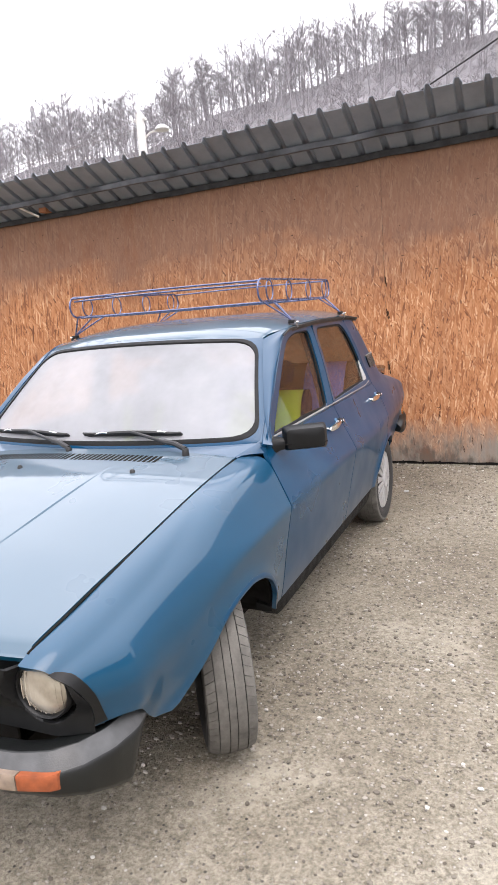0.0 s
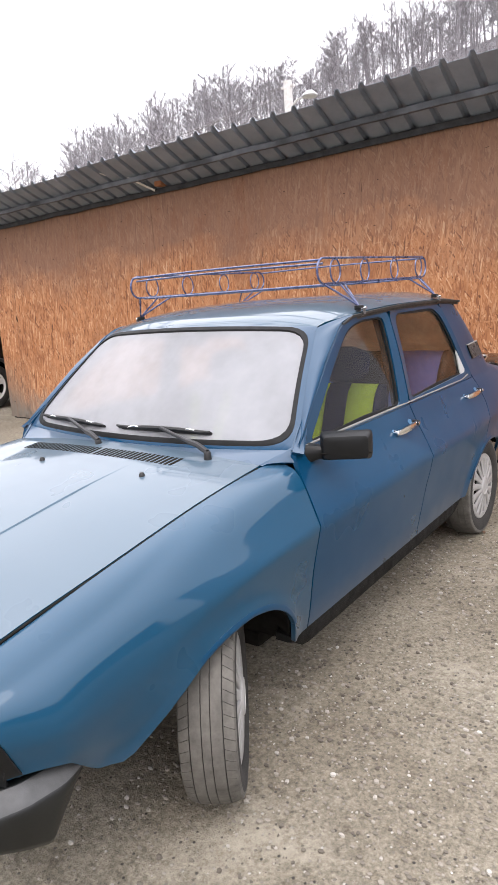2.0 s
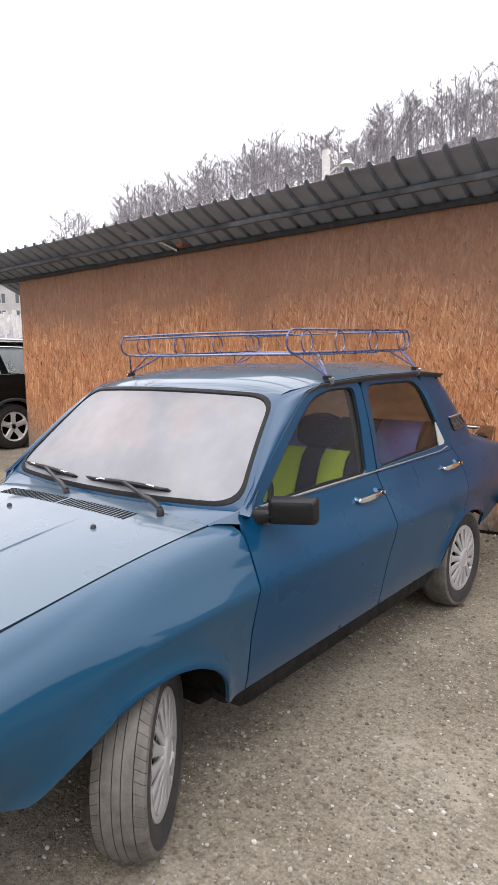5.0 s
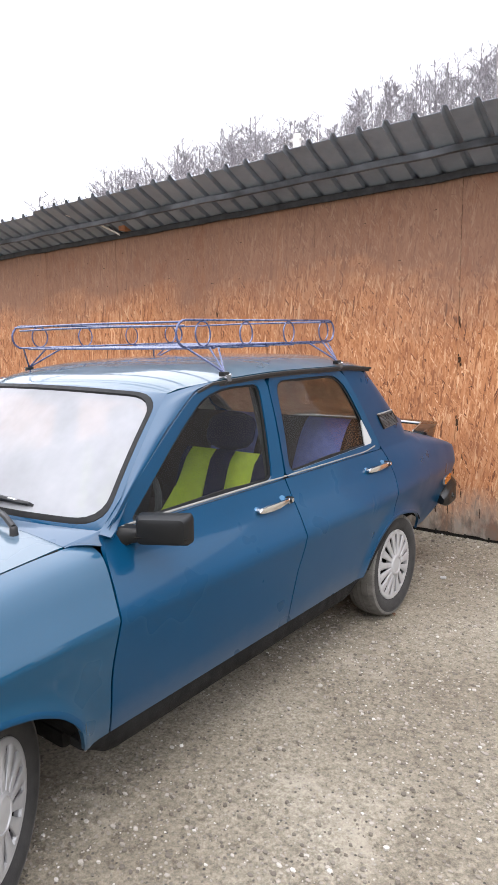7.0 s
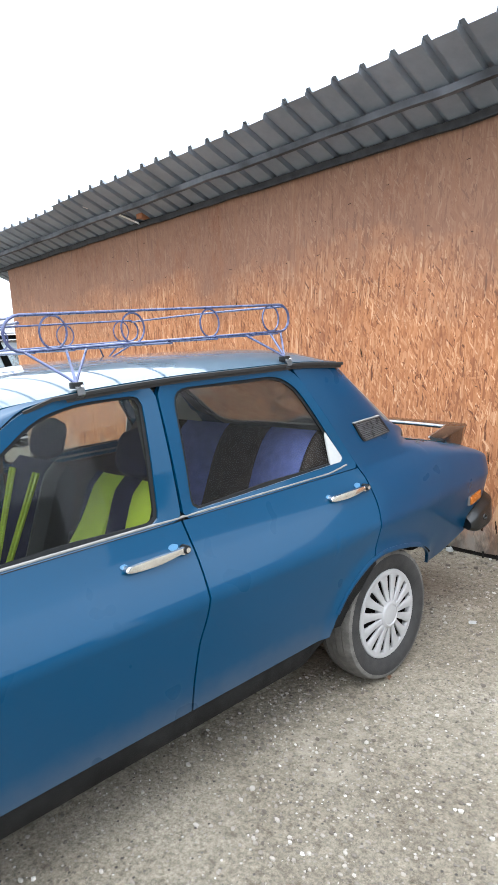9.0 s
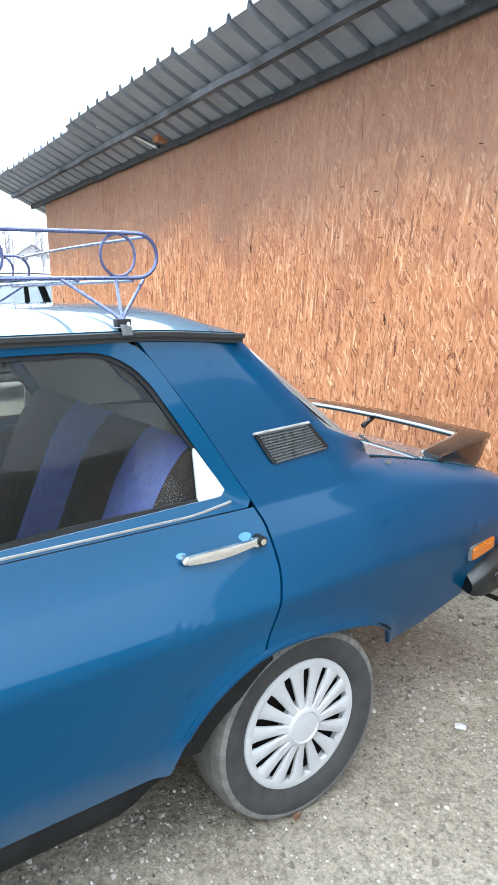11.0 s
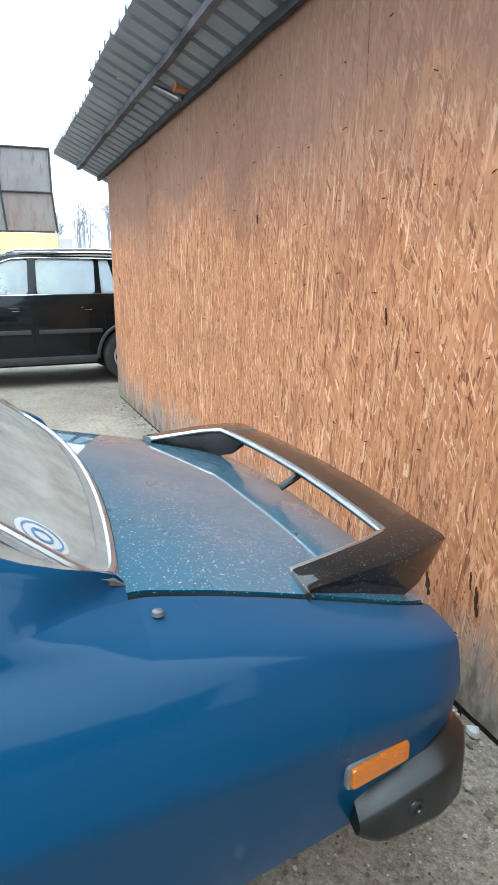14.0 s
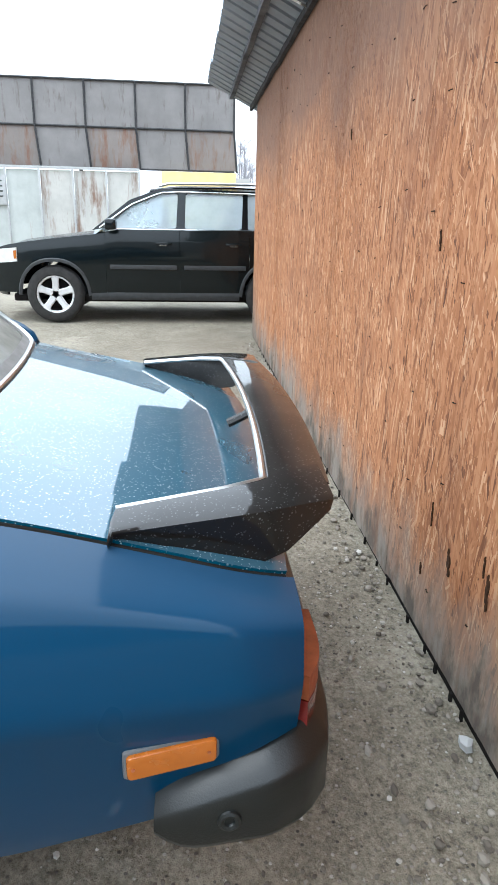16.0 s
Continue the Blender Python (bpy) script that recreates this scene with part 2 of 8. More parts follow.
def osb_material(name, loose=False):
    """Strand board: thin upright chips at many slants, orange-tan, darker brown upper part and grey foot."""
    n = Nodes(name)
    base = n.coords((1, 1, 1), (0, 0, 0))
    pal = [(0.0, (0.125, 0.052, 0.026)), (0.09, (0.215, 0.093, 0.043)), (0.24, (0.31, 0.137, 0.061)), (0.60, (0.395, 0.186, 0.087)), (0.86, (0.455, 0.240, 0.122)), (1.0, (0.58, 0.375, 0.222))]
    high = None
    if loose:
        g = n.add("ShaderNodeNewGeometry")
        last = (n.ramp(g, "Random Per Island", [(0.0, (0.20, 0.087, 0.040)), (0.14, (0.31, 0.139, 0.062)), (0.60, (0.395, 0.188, 0.088)), (0.88, (0.46, 0.245, 0.125)), (1.0, (0.58, 0.375, 0.222))]), 0)
    else:
        warp = n.noise(base, 3.0, 2)
        sep = []
        for turn, size, seed in ((4, (44, 1, 5.0), 1), (17, (40, 1, 5.8), 2), (-15, (46, 1, 5.6), 3), (36, (44, 1, 7), 4), (-7, (36, 1, 4.2), 5)):
            m = n.coords((1, 1, 1), (0, turn, 0))
            m2 = n.add("ShaderNodeMapping")
            m2.inputs["Scale"].default_value = size
            m2.inputs["Location"].default_value = (seed * 3.1, 0, seed * 1.7)
            n.link(m, 0, m2, 0)
            flat = n.mix(0.35, (m2, 0), (warp, 1), "ADD")
            v = n.voronoi(flat, 2.0)
            s = n.add("ShaderNodeSeparateColor")
            n.link(v, "Color", s, 0)
            sep.append(s)
        chips = [n.ramp(s, 0, pal) for s in sep]
        gates = [n.ramp(s, 1, [(0.58, (0, 0, 0)), (0.62, (1, 1, 1))]) for s in sep]
        last = (chips[0], 0)
        high = (sep[0], 2)
        for k in (1, 2, 3, 4):
            last = (n.mix((gates[k], 0), last, (chips[k], 0)), 0)
            high = (n.mix((gates[k], 0), high, (sep[k], 2)), 0)
    # fine fibres
    fine = n.coords((150, 1, 9))
    fib = n.ramp(n.noise(fine, 1.0, 5, 0.7), 0, [(0.25, (0.84, 0.83, 0.82)), (0.7, (1.08, 1.08, 1.08))])
    last = (n.mix(0.9, last, (fib, 0), "MULTIPLY"), 0)
    # short dark gaps and flecks between the strands
    if not loose:
        for turn, cut in ((14, 0.30), (-18, 0.285)):
            hole = n.ramp(n.noise(n.coords((34, 1, 7), (0, turn, 0)), 1.0, 2), 0, [(cut - 0.03, (0.9, 0.9, 0.9)), (cut + 0.02, (0, 0, 0))])
            last = (n.mix((hole, 0), last, (0.13, 0.055, 0.028)), 0)
    # large weather tone
    big = n.ramp(n.noise(base, 0.8, 5, 0.6), 0, [(0.3, (0.89, 0.82, 0.79)), (0.7, (1.11, 1.07, 1.07))])
    last = (n.mix(0.9, last, (big, 0), "MULTIPLY"), 0)
    # darker brown tone above, with a ragged edge, and a wet grey foot
    pos = n.add("ShaderNodeNewGeometry")
    xyz = n.add("ShaderNodeSeparateXYZ")
    n.link(pos, "Position", xyz, 0)

    def level(size, gain):
        r = n.noise(n.coords(size), 1.0, 6, 0.65)
        a = n.add("ShaderNodeMath", operation="MULTIPLY_ADD")
        n.link(r, 0, a, 0)
        a.inputs[1].default_value = gain
        n.link(xyz, 2, a, 2)
        return a

    def band(src, a, b, fa, fb):
        r = n.add("ShaderNodeMapRange")
        n.link(src, 0, r, 0)
        for k, v in enumerate((a, b, fa, fb)):
            r.inputs[k + 1].default_value = v
        return r

    tone_mask = band(level((0.7, 1, 0.9), 1.5), 2.32, 2.80, 0.0, 0.80)
    last = (n.mix((tone_mask, 0), last, (0.178, 0.104, 0.074)), 0)
    low = band(level((4.0, 1, 2.2), 0.85), 0.47, 0.84, 0.92, 0.0)
    last = (n.mix((low, 0), last, (0.215, 0.200, 0.175)), 0)
    damp = band(level((7.0, 1, 3.5), 1.3), 0.62, 0.80, 0.85, 0.0)
    last = (n.mix((damp, 0), last, (0.085, 0.072, 0.058)), 0)
    # grey weathering up the building's corner
    cor = band(level((3.0, 1, 1.5), 0.9), 0.75, 1.35, 0.85, 0.0)
    cx = n.add("ShaderNodeMapRange")
    n.link(xyz, 0, cx, 0)
    for k, v in enumerate((-6.42, -5.75, 1.0, 0.0)):
        cx.inputs[k + 1].default_value = v
    cm = n.mix(1.0, (cor, 0), (cx, 0), "MULTIPLY")
    last = (n.mix((cm, 0), last, (0.17, 0.145, 0.120)), 0)
    # old dark blotches over the boards
    blot = n.ramp(n.noise(n.coords((2.2, 1, 1.6)), 1.0, 7, 0.7), 0, [(0.52, (0, 0, 0)), (0.70, (0.60, 0.60, 0.60))])
    last = (n.mix((blot, 0), last, (0.185, 0.076, 0.040)), 0)
    # upright water streaks
    run = n.ramp(n.noise(n.coords((9, 1, 0.35)), 1.0, 4, 0.6), 0, [(0.54, (0, 0, 0)), (0.74, (0.50, 0.50, 0.50))])
    last = (n.mix((run, 0), last, (0.23, 0.11, 0.058)), 0)
    n.link(last[0], last[1], n.bsdf, "Base Color")
    n.put(n.bsdf, Roughness=0.8, Specular_IOR_Level=0.25)
    if high:
        b = n.bump(high[0], high[1], 0.4, 0.003)
        n.bump(fib, 0, 0.3, 0.003, b)
    else:
        n.bump(fib, 0, 0.3, 0.003)
    return n.mat


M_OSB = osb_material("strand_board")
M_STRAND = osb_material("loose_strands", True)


def ground_material():
    """Worn gravel and old tarmac dust: pale grit in a grey-brown bed."""
    n = Nodes("gravel_ground")
    c = n.coords()
    bed = n.ramp(n.noise(c, 0.9, 8, 0.62), 0, [(0.28, (0.146, 0.125, 0.094)), (0.5, (0.228, 0.204, 0.159)), (0.72, (0.300, 0.275, 0.222))])
    fine = n.ramp(n.noise(c, 75, 6, 0.75), 0, [(0.31, (0.48, 0.47, 0.46)), (0.69, (1.42, 1.42, 1.42))])
    last = (n.mix(1.0, (bed, 0), (fine, 0), "MULTIPLY"), 0)
    # trodden pale clay, and darker damp earth, in ragged patches
    clay = n.ramp(n.noise(c, 1.7, 7, 0.68), 0, [(0.56, (0, 0, 0)), (0.68, (0.65, 0.65, 0.65))])
    last = (n.mix((clay, 0), last, (0.335, 0.303, 0.242)), 0)
    damp = n.ramp(n.noise(n.coords((1, 1, 1), (0, 0, 40)), 1.15, 8, 0.7), 0, [(0.57, (0, 0, 0)), (0.70, (0.6, 0.6, 0.6))])
    last = (n.mix((damp, 0), last, (0.098, 0.080, 0.061)), 0)
    clod = n.ramp(n.noise(c, 26, 6, 0.74), 0, [(0.35, (0.56, 0.53, 0.49)), (0.50, (1.0, 1.0, 1.0)), (0.69, (1.15, 1.14, 1.13))])
    last = (n.mix(0.8, last, (clod, 0), "MULTIPLY"), 0)
    v = n.voronoi(c, 58)
    grit = n.ramp(v, "Distance", [(0.18, (1, 1, 1)), (0.34, (0, 0, 0))])
    sep = n.add("ShaderNodeSeparateColor")
    n.link(v, "Color", sep, 0)
    tone = n.ramp(sep, 0, [(0.0, (0.05, 0.045, 0.04)), (0.25, (0.10, 0.09, 0.078)), (0.4, (0.20, 0.18, 0.152)), (0.85, (0.33, 0.30, 0.262)), (1.0, (0.44, 0.415, 0.375))])
    gate = n.ramp(sep, 1, [(0.52, (0, 0, 0)), (0.62, (1, 1, 1))])
    fac = n.mix(1.0, (grit, 0), (gate, 0), "MULTIPLY")
    last = (n.mix((fac, 0), last, (tone, 0)), 0)
    n.link(last[0], last[1], n.bsdf, "Base Color")
    n.put(n.bsdf, Roughness=0.92, Specular_IOR_Level=0.25)
    b = n.bump(fac, 0, 0.5, 0.008)
    b = n.bump(fine, 0, 0.5, 0.006, b)
    n.bump(n.noise(c, 14, 6, 0.7), 0, 0.55, 0.03, b)
    return n.mat


M_GROUND = ground_material()


def sheet_material():
    n = Nodes("dark_grey_roof_sheet")
    c = n.coords()
    a = n.ramp(n.noise(c, 3, 6, 0.65), 0, [(0.3, (0.175, 0.198, 0.232)), (0.7, (0.262, 0.292, 0.335))])
    n.link(a, 0, n.bsdf, "Base Color")
    n.put(n.bsdf, Roughness=0.5, Metallic=0.1)
    n.bump(n.noise(c, 40, 3), 0, 0.1, 0.003)
    return n.mat


M_SHEET = sheet_material()
M_BEAM = plain("weathered_beam_wood", (0.034, 0.034, 0.036), 0.85, vary=0.4, scale=9, bump=0.4, bscale=60)
M_PURLIN = plain("grey_weathered_purlin", (0.080, 0.084, 0.094), 0.8, vary=0.7, scale=3.5, bump=0.3, bscale=60)
M_LATH = plain("pale_lath_wood", (0.72, 0.70, 0.66), 0.8, vary=0.2)
M_BRICKEND = plain("raw_board_end", (0.36, 0.15, 0.07), 0.8, vary=0.2)


# ---- mesh tools ----
def finish(me, mat, angle=38):
    me.materials.append(mat)
    for p in me.polygons:
        p.use_smooth = True
    me.set_sharp_from_angle(angle=radians(angle))
    me.update()


def link_part(name, me, parent, label=""):
    ob = new(name, me)
    if parent:
        ob.parent = parent
    if label:
        ob["label"] = label
    return ob


def part(name, bm, material, parent=None, label="", angle=38):
    """Links a bmesh as one mesh object under a thing or a part."""
    bmesh.ops.recalc_face_normals(bm, faces=bm.faces)
    me = bpy.data.meshes.new(name)
    bm.to_mesh(me)
    bm.free()
    finish(me, material, angle)
    return link_part(name, me, parent, label)


def thing(name, place, label, category, group="", turn=0.0):
    e = new(name)
    e.matrix_world = pose(*place, 0, 0, turn)
    return tagged(e, label, category, group)


def shell(bm, fn, us, vs, thick=0.012, flip=False):
    """A curved panel with thickness: fn(u, v) gives its outer face; the inner face lies thick behind it."""
    nu, nv = len(us), len(vs)
    P = np.array([[fn(u, v) for v in vs] for u in us], float)
    du = np.gradient(P, axis=0)
    dv = np.gradient(P, axis=1)
    N = np.cross(du, dv)
    L = np.linalg.norm(N, axis=2, keepdims=True)
    N = N / np.maximum(L, 1e-9)
    if flip:
        N = -N
    Q = P - N * thick
    a = [[bm.verts.new(P[i, j]) for j in range(nv)] for i in range(nu)]
    if not thick:
        for i in range(nu - 1):
            for j in range(nv - 1):
                bm.faces.new((a[i][j], a[i + 1][j], a[i + 1][j + 1], a[i][j + 1]))
        return a
    b = [[bm.verts.new(Q[i, j]) for j in range(nv)] for i in range(nu)]
    for i in range(nu - 1):
        for j in range(nv - 1):
            bm.faces.new((a[i][j], a[i + 1][j], a[i + 1][j + 1], a[i][j + 1]))
            bm.faces.new((b[i][j], b[i][j + 1], b[i + 1][j + 1], b[i + 1][j]))
    rim = [(i, 0) for i in range(nu)] + [(nu - 1, j) for j in range(1, nv)] + [(i, nv - 1) for i in range(nu - 2, -1, -1)] + [(0, j) for j in range(nv - 2, 0, -1)]
    for k in range(len(rim)):
        (i, j), (p, q) = rim[k], rim[(k + 1) % len(rim)]
        bm.faces.new((a[p][q], a[i][j], b[i][j], b[p][q]))
    return a


def ring_frame(bm, outer, inner, depth):
    """A frame between two loops of 3D points of one length, with depth (a vector per call or a function of the point)."""
    n = len(outer)
    dv = depth if callable(depth) else (lambda p: Vector(depth))
    o = [bm.verts.new(p) for p in outer]
    i = [bm.verts.new(p) for p in inner]
    ob = [bm.verts.new(Vector(p) + dv(p)) for p in outer]
    ib = [bm.verts.new(Vector(p) + dv(p)) for p in inner]
    for k in range(n):
        m = (k + 1) % n
        bm.faces.new((o[k], o[m], i[m], i[k]))
        bm.faces.new((i[k], i[m], ib[m], ib[k]))
        bm.faces.new((ob[m], ob[k], ib[k], ib[m]))
        bm.faces.new((o[m], o[k], ob[k], ob[m]))


def box(bm, lo, hi, bevel=0.0, m=None):
    lo, hi = Vector(lo), Vector(hi)
    r = bmesh.ops.create_cube(bm, size=1.0)
    vs = r["verts"]
    for v in vs:
        v.co = Vector([(lo[k] + hi[k]) / 2 + v.co[k] * (hi[k] - lo[k]) for k in range(3)])
    if bevel:
        es = list({e for v in vs for e in v.link_edges})
        r = bmesh.ops.bevel(bm, geom=vs + es, offset=bevel, segments=2, profile=0.6, affect="EDGES")
        vs = list({v for f in r["faces"] for v in f.verts} | {v for v in vs if v.is_valid})
    if m:
        for v in vs:
            v.co = m @ v.co
    return vs


def tube(bm, pts, r, n=8, closed=False, caps=True):
    """A round bar along a line of points."""
    pts = [Vector(p) for p in pts]
    k = len(pts)
    rings = []
    up = Vector((0, 0, 1))
    prev = None
    for i in range(k):
        a = pts[(i - 1) % k] if (closed or i > 0) else pts[i]
        b = pts[(i + 1) % k] if (closed or i < k - 1) else pts[i]
        d = (b - a).normalized()
        if prev is None:
            s = d.cross(up)
            if s.length < 0.1:
                s = d.cross(Vector((1, 0, 0)))
            s.normalize()
        else:
            s = (prev - d * prev.dot(d)).normalized()
        prev = s
        w = d.cross(s)
        rr = r(i / max(1, k - 1)) if callable(r) else r
        rings.append([bm.verts.new(pts[i] + (s * math.cos(2 * math.pi * j / n) + w * math.sin(2 * math.pi * j / n)) * rr) for j in range(n)])
    for i in range(k if closed else k - 1):
        A, B = rings[i], rings[(i + 1) % k]
        shift = 0
        if closed and i == k - 1:
            shift = min(range(n), key=lambda q: (B[q].co - A[0].co).length)
        for j in range(n):
            bm.faces.new((A[j], A[(j + 1) % n], B[(j + 1 + shift) % n], B[(j + shift) % n]))
    if caps and not closed:
        bm.faces.new(rings[0][::-1])
        bm.faces.new(rings[-1])
    return rings


def sweep(bm, pts, section, side, closed=False):
    """A section of (across, up) pairs swept along points; side(i) gives the two axes at point i."""
    rings = []
    for i, p in enumerate(pts):
        a, b = side(i)
        rings.append([bm.verts.new(Vector(p) + Vector(a) * s + Vector(b) * t) for s, t in section])
    n, k = len(section), len(pts)
    for i in range(k if closed else k - 1):
        A, B = rings[i], rings[(i + 1) % k]
        for j in range(n):
            bm.faces.new((A[j], A[(j + 1) % n], B[(j + 1) % n], B[j]))
    if not closed:
        bm.faces.new(rings[0][::-1])
        bm.faces.new(rings[-1])
    return rings


def lathe(bm, profile, n=48, axis="x"):
    """Turns (radius, along) pairs round the x axis; the profile closes on itself if its ends meet."""
    rings = []
    for r, a in profile:
        if r < 1e-6:
            rings.append([bm.verts.new((a, 0, 0))])
        else:
            rings.append([bm.verts.new((a, r * math.cos(2 * math.pi * j / n), r * math.sin(2 * math.pi * j / n))) for j in range(n)])
    for A, B in zip(rings, rings[1:]):
        for j in range(n):
            q = (j + 1) % n
            if len(A) == 1 and len(B) > 1:
                bm.faces.new((A[0], B[q], B[j]))
            elif len(B) == 1 and len(A) > 1:
                bm.faces.new((A[j], A[q], B[0]))
            elif len(A) > 1:
                bm.faces.new((A[j], A[q], B[q], B[j]))


def resample(pts, n, closed=True):
    """n points at even steps along a polyline."""
    P = np.array(pts, float)
    if closed:
        P = np.vstack([P, P[:1]])
    d = np.r_[0, np.cumsum(np.linalg.norm(np.diff(P, axis=0), axis=1))]
    s = np.linspace(0, d[-1], n + 1)[:-1] if closed else np.linspace(0, d[-1], n)
    return np.stack([np.interp(s, d, P[:, k]) for k in range(P.shape[1])], 1)


def rounded(poly, radius, seg=5):
    """A closed 2D polygon with rounded corners; radius one number or one for each corner."""
    out = []
    n = len(poly)
    for i in range(n):
        r = radius[i] if isinstance(radius, (list, tuple)) else radius
        p, a, b = Vector(poly[i]), Vector(poly[i - 1]), Vector(poly[(i + 1) % n])
        da, db = (a - p), (b - p)
        ra = min(r, da.length * 0.45, db.length * 0.45)
        s, e = p + da.normalized() * ra, p + db.normalized() * ra
        for k in range(seg + 1):
            t = k / seg
            out.append(tuple((1 - t) ** 2 * s + 2 * t * (1 - t) * p + t * t * e))
    return out


def smooth01(t):
    t = min(1.0, max(0.0, t))
    return t * t * (3 - 2 * t)


def spline(xs, ys):
    """A monotone smooth curve through points."""
    xs, ys = np.array(xs, float), np.array(ys, float)
    h = np.diff(xs)
    d = np.diff(ys) / h
    m = np.zeros_like(ys)
    m[0], m[-1] = d[0], d[-1]
    for i in range(1, len(xs) - 1):
        if d[i - 1] * d[i] > 0:
            m[i] = 2 * d[i - 1] * d[i] / (d[i - 1] + d[i])

    def f(x):
        x = min(max(x, xs[0]), xs[-1])
        i = min(int(np.searchsorted(xs, x, side="right")) - 1, len(h) - 1)
        t = (x - xs[i]) / h[i]
        return float((1 + 2 * t) * (1 - t) ** 2 * ys[i] + t * (1 - t) ** 2 * h[i] * m[i] + t * t * (3 - 2 * t) * ys[i + 1] + t * t * (t - 1) * h[i] * m[i + 1])

    return f


# ---- the yard ----
def wall_y(x):
    """The board wall's face runs nearly square to the car."""
    return 4.042 - 0.0175 * x


def build_ground():
    bm = bmesh.new()
    xs = [-600, -150, -60, -30] + list(np.linspace(-16, 6, 45)) + [14, 40, 150, 600]
    ys = [-600, -100, -30, -12] + list(np.linspace(-5, 9, 36)) + [16, 40, 150, 600]
    grid = []
    for x in xs:
        row = []
        for y in ys:
            near = max(abs(x + 2) / 14, abs(y - 2) / 10)
            z = 0.012 * noise.noise((x * 0.9, y * 0.9, 0.3)) if near < 0.8 else -0.01
            row.append(bm.verts.new((x, y, z - 0.006)))
        grid.append(row)
    for i in range(len(xs) - 1):
        for j in range(len(ys) - 1):
            bm.faces.new((grid[i][j], grid[i + 1][j], grid[i + 1][j + 1], grid[i][j + 1]))
    return tagged(part("ground", bm, M_GROUND), "worn grey-brown gravel and dusty tarmac yard", "ground", kind="structure")


def pebble(bm, p, r, rng):
    q = [Vector((rng.uniform(-1, 1), rng.uniform(-1, 1), rng.uniform(-1, 1))) for _ in range(6)]
    dirs = [(1, 0, 0), (-1, 0, 0), (0, 1, 0), (0, -1, 0), (0, 0, 1), (0, 0, -0.6)]
    vs = [bm.verts.new(Vector(p) + Vector(d) * r * rng.uniform(0.6, 1.25) + v * r * 0.25) for d, v in zip(dirs, q)]
    for a, b in ((0, 2), (2, 1), (1, 3), (3, 0)):
        bm.faces.new((vs[a], vs[b], vs[4]))
        bm.faces.new((vs[b], vs[a], vs[5]))


def stone(bm, p, r, rng):
    """A lumpy stone of two rings and two caps."""
    p = Vector(p)
    n, t0 = 6, rng.uniform(0, 6)
    sx, sy, sz = rng.uniform(0.75, 1.3), rng.uniform(0.6, 1.0), rng.uniform(0.45, 0.7)
    rings = []
    for h, w in ((-0.45, 0.85), (0.5, 0.8)):
        rings.append([bm.verts.new(p + Vector((math.cos(t0 + 6.283 * k / n) * w * sx, math.sin(t0 + 6.283 * k / n) * w * sy, h * sz)) * r * rng.uniform(0.8, 1.15)) for k in range(n)])
    top, low = bm.verts.new(p + Vector((0.1, 0.1, sz * 0.85)) * r), bm.verts.new(p - Vector((0, 0, sz * 0.9)) * r)
    for k in range(n):
        q = (k + 1) % n
        bm.faces.new((rings[0][k], rings[0][q], rings[1][q], rings[1][k]))
        bm.faces.new((rings[1][k], rings[1][q], top))
        bm.faces.new((rings[0][q], rings[0][k], low))


def build_gravel():
    rng = random.Random(5)
    bm = bmesh.new()
    for _ in range(42000):
        u = rng.random()
        x, y = (rng.uniform(0.4, 2.9) if rng.random() < 0.75 else rng.uniform(-1.2, 0.6)), rng.uniform(-2.2, 3.98)
        if noise.noise((x * 1.3, y * 1.3, 2.0)) < rng.uniform(-0.7, 0.4):
            continue
        r = 0.003 + 0.0085 * u ** 3
        (stone if r > 0.006 else pebble)(bm, (x, y, -0.006 + r * 0.35 + 0.012 * noise.noise((x * 0.9, y * 0.9, 0.3))), r, rng)
    for _ in range(800):
        x = rng.uniform(-6.0, 1.9)
        y = wall_y(x) - 0.02 - abs(rng.gauss(0, 0.10))
        r = 0.004 + 0.013 * rng.random() ** 3
        stone(bm, (x, y, r * 0.2), r, rng)
    # larger half-buried stones
    for _ in range(1100):
        x, y = rng.uniform(-1.0, 3.0), rng.uniform(-2.2, 3.9)
        if noise.noise((x * 0.8, y * 0.8, 9.0)) < rng.uniform(-0.6, 0.35):
            continue
        r = 0.005 + 0.008 * rng.random() ** 2.5
        stone(bm, (x, y, -0.008 + r * 0.25 + 0.012 * noise.noise((x * 0.9, y * 0.9, 0.3))), r, rng)
    # plaster crumbs along the foot of the boards
    for _ in range(70):
        x = rng.uniform(-2.6, 2.2)
        stone(bm, (x, wall_y(x) - 0.03 - abs(rng.gauss(0, 0.13)), 0.004), rng.uniform(0.009, 0.021), rng)
    me = bpy.data.meshes.new("loose_gravel")
    bm.to_mesh(me)
    bm.free()
    n = Nodes("mixed_grit")
    g = n.add("ShaderNodeNewGeometry")
    c = n.ramp(g, "Random Per Island", [(0.0, (0.11, 0.095, 0.077)), (0.35, (0.17, 0.150, 0.124)), (0.82, (0.29, 0.262, 0.222)), (0.96, (0.40, 0.375, 0.335)), (1.0, (0.55, 0.53, 0.49))])
    n.link(c, 0, n.bsdf, "Base Color")
    n.put(n.bsdf, Roughness=0.9, Specular_IOR_Level=0.25)
    me.materials.append(n.mat)
    ob = new("loose_gravel", me)
    return tagged(ob, "loose pale and dark grit scattered over the yard", "gravel", kind="stuff")


WALL_TOP, WALL_LEFT, WALL_RIGHT = 2.62, -6.46, 1.95


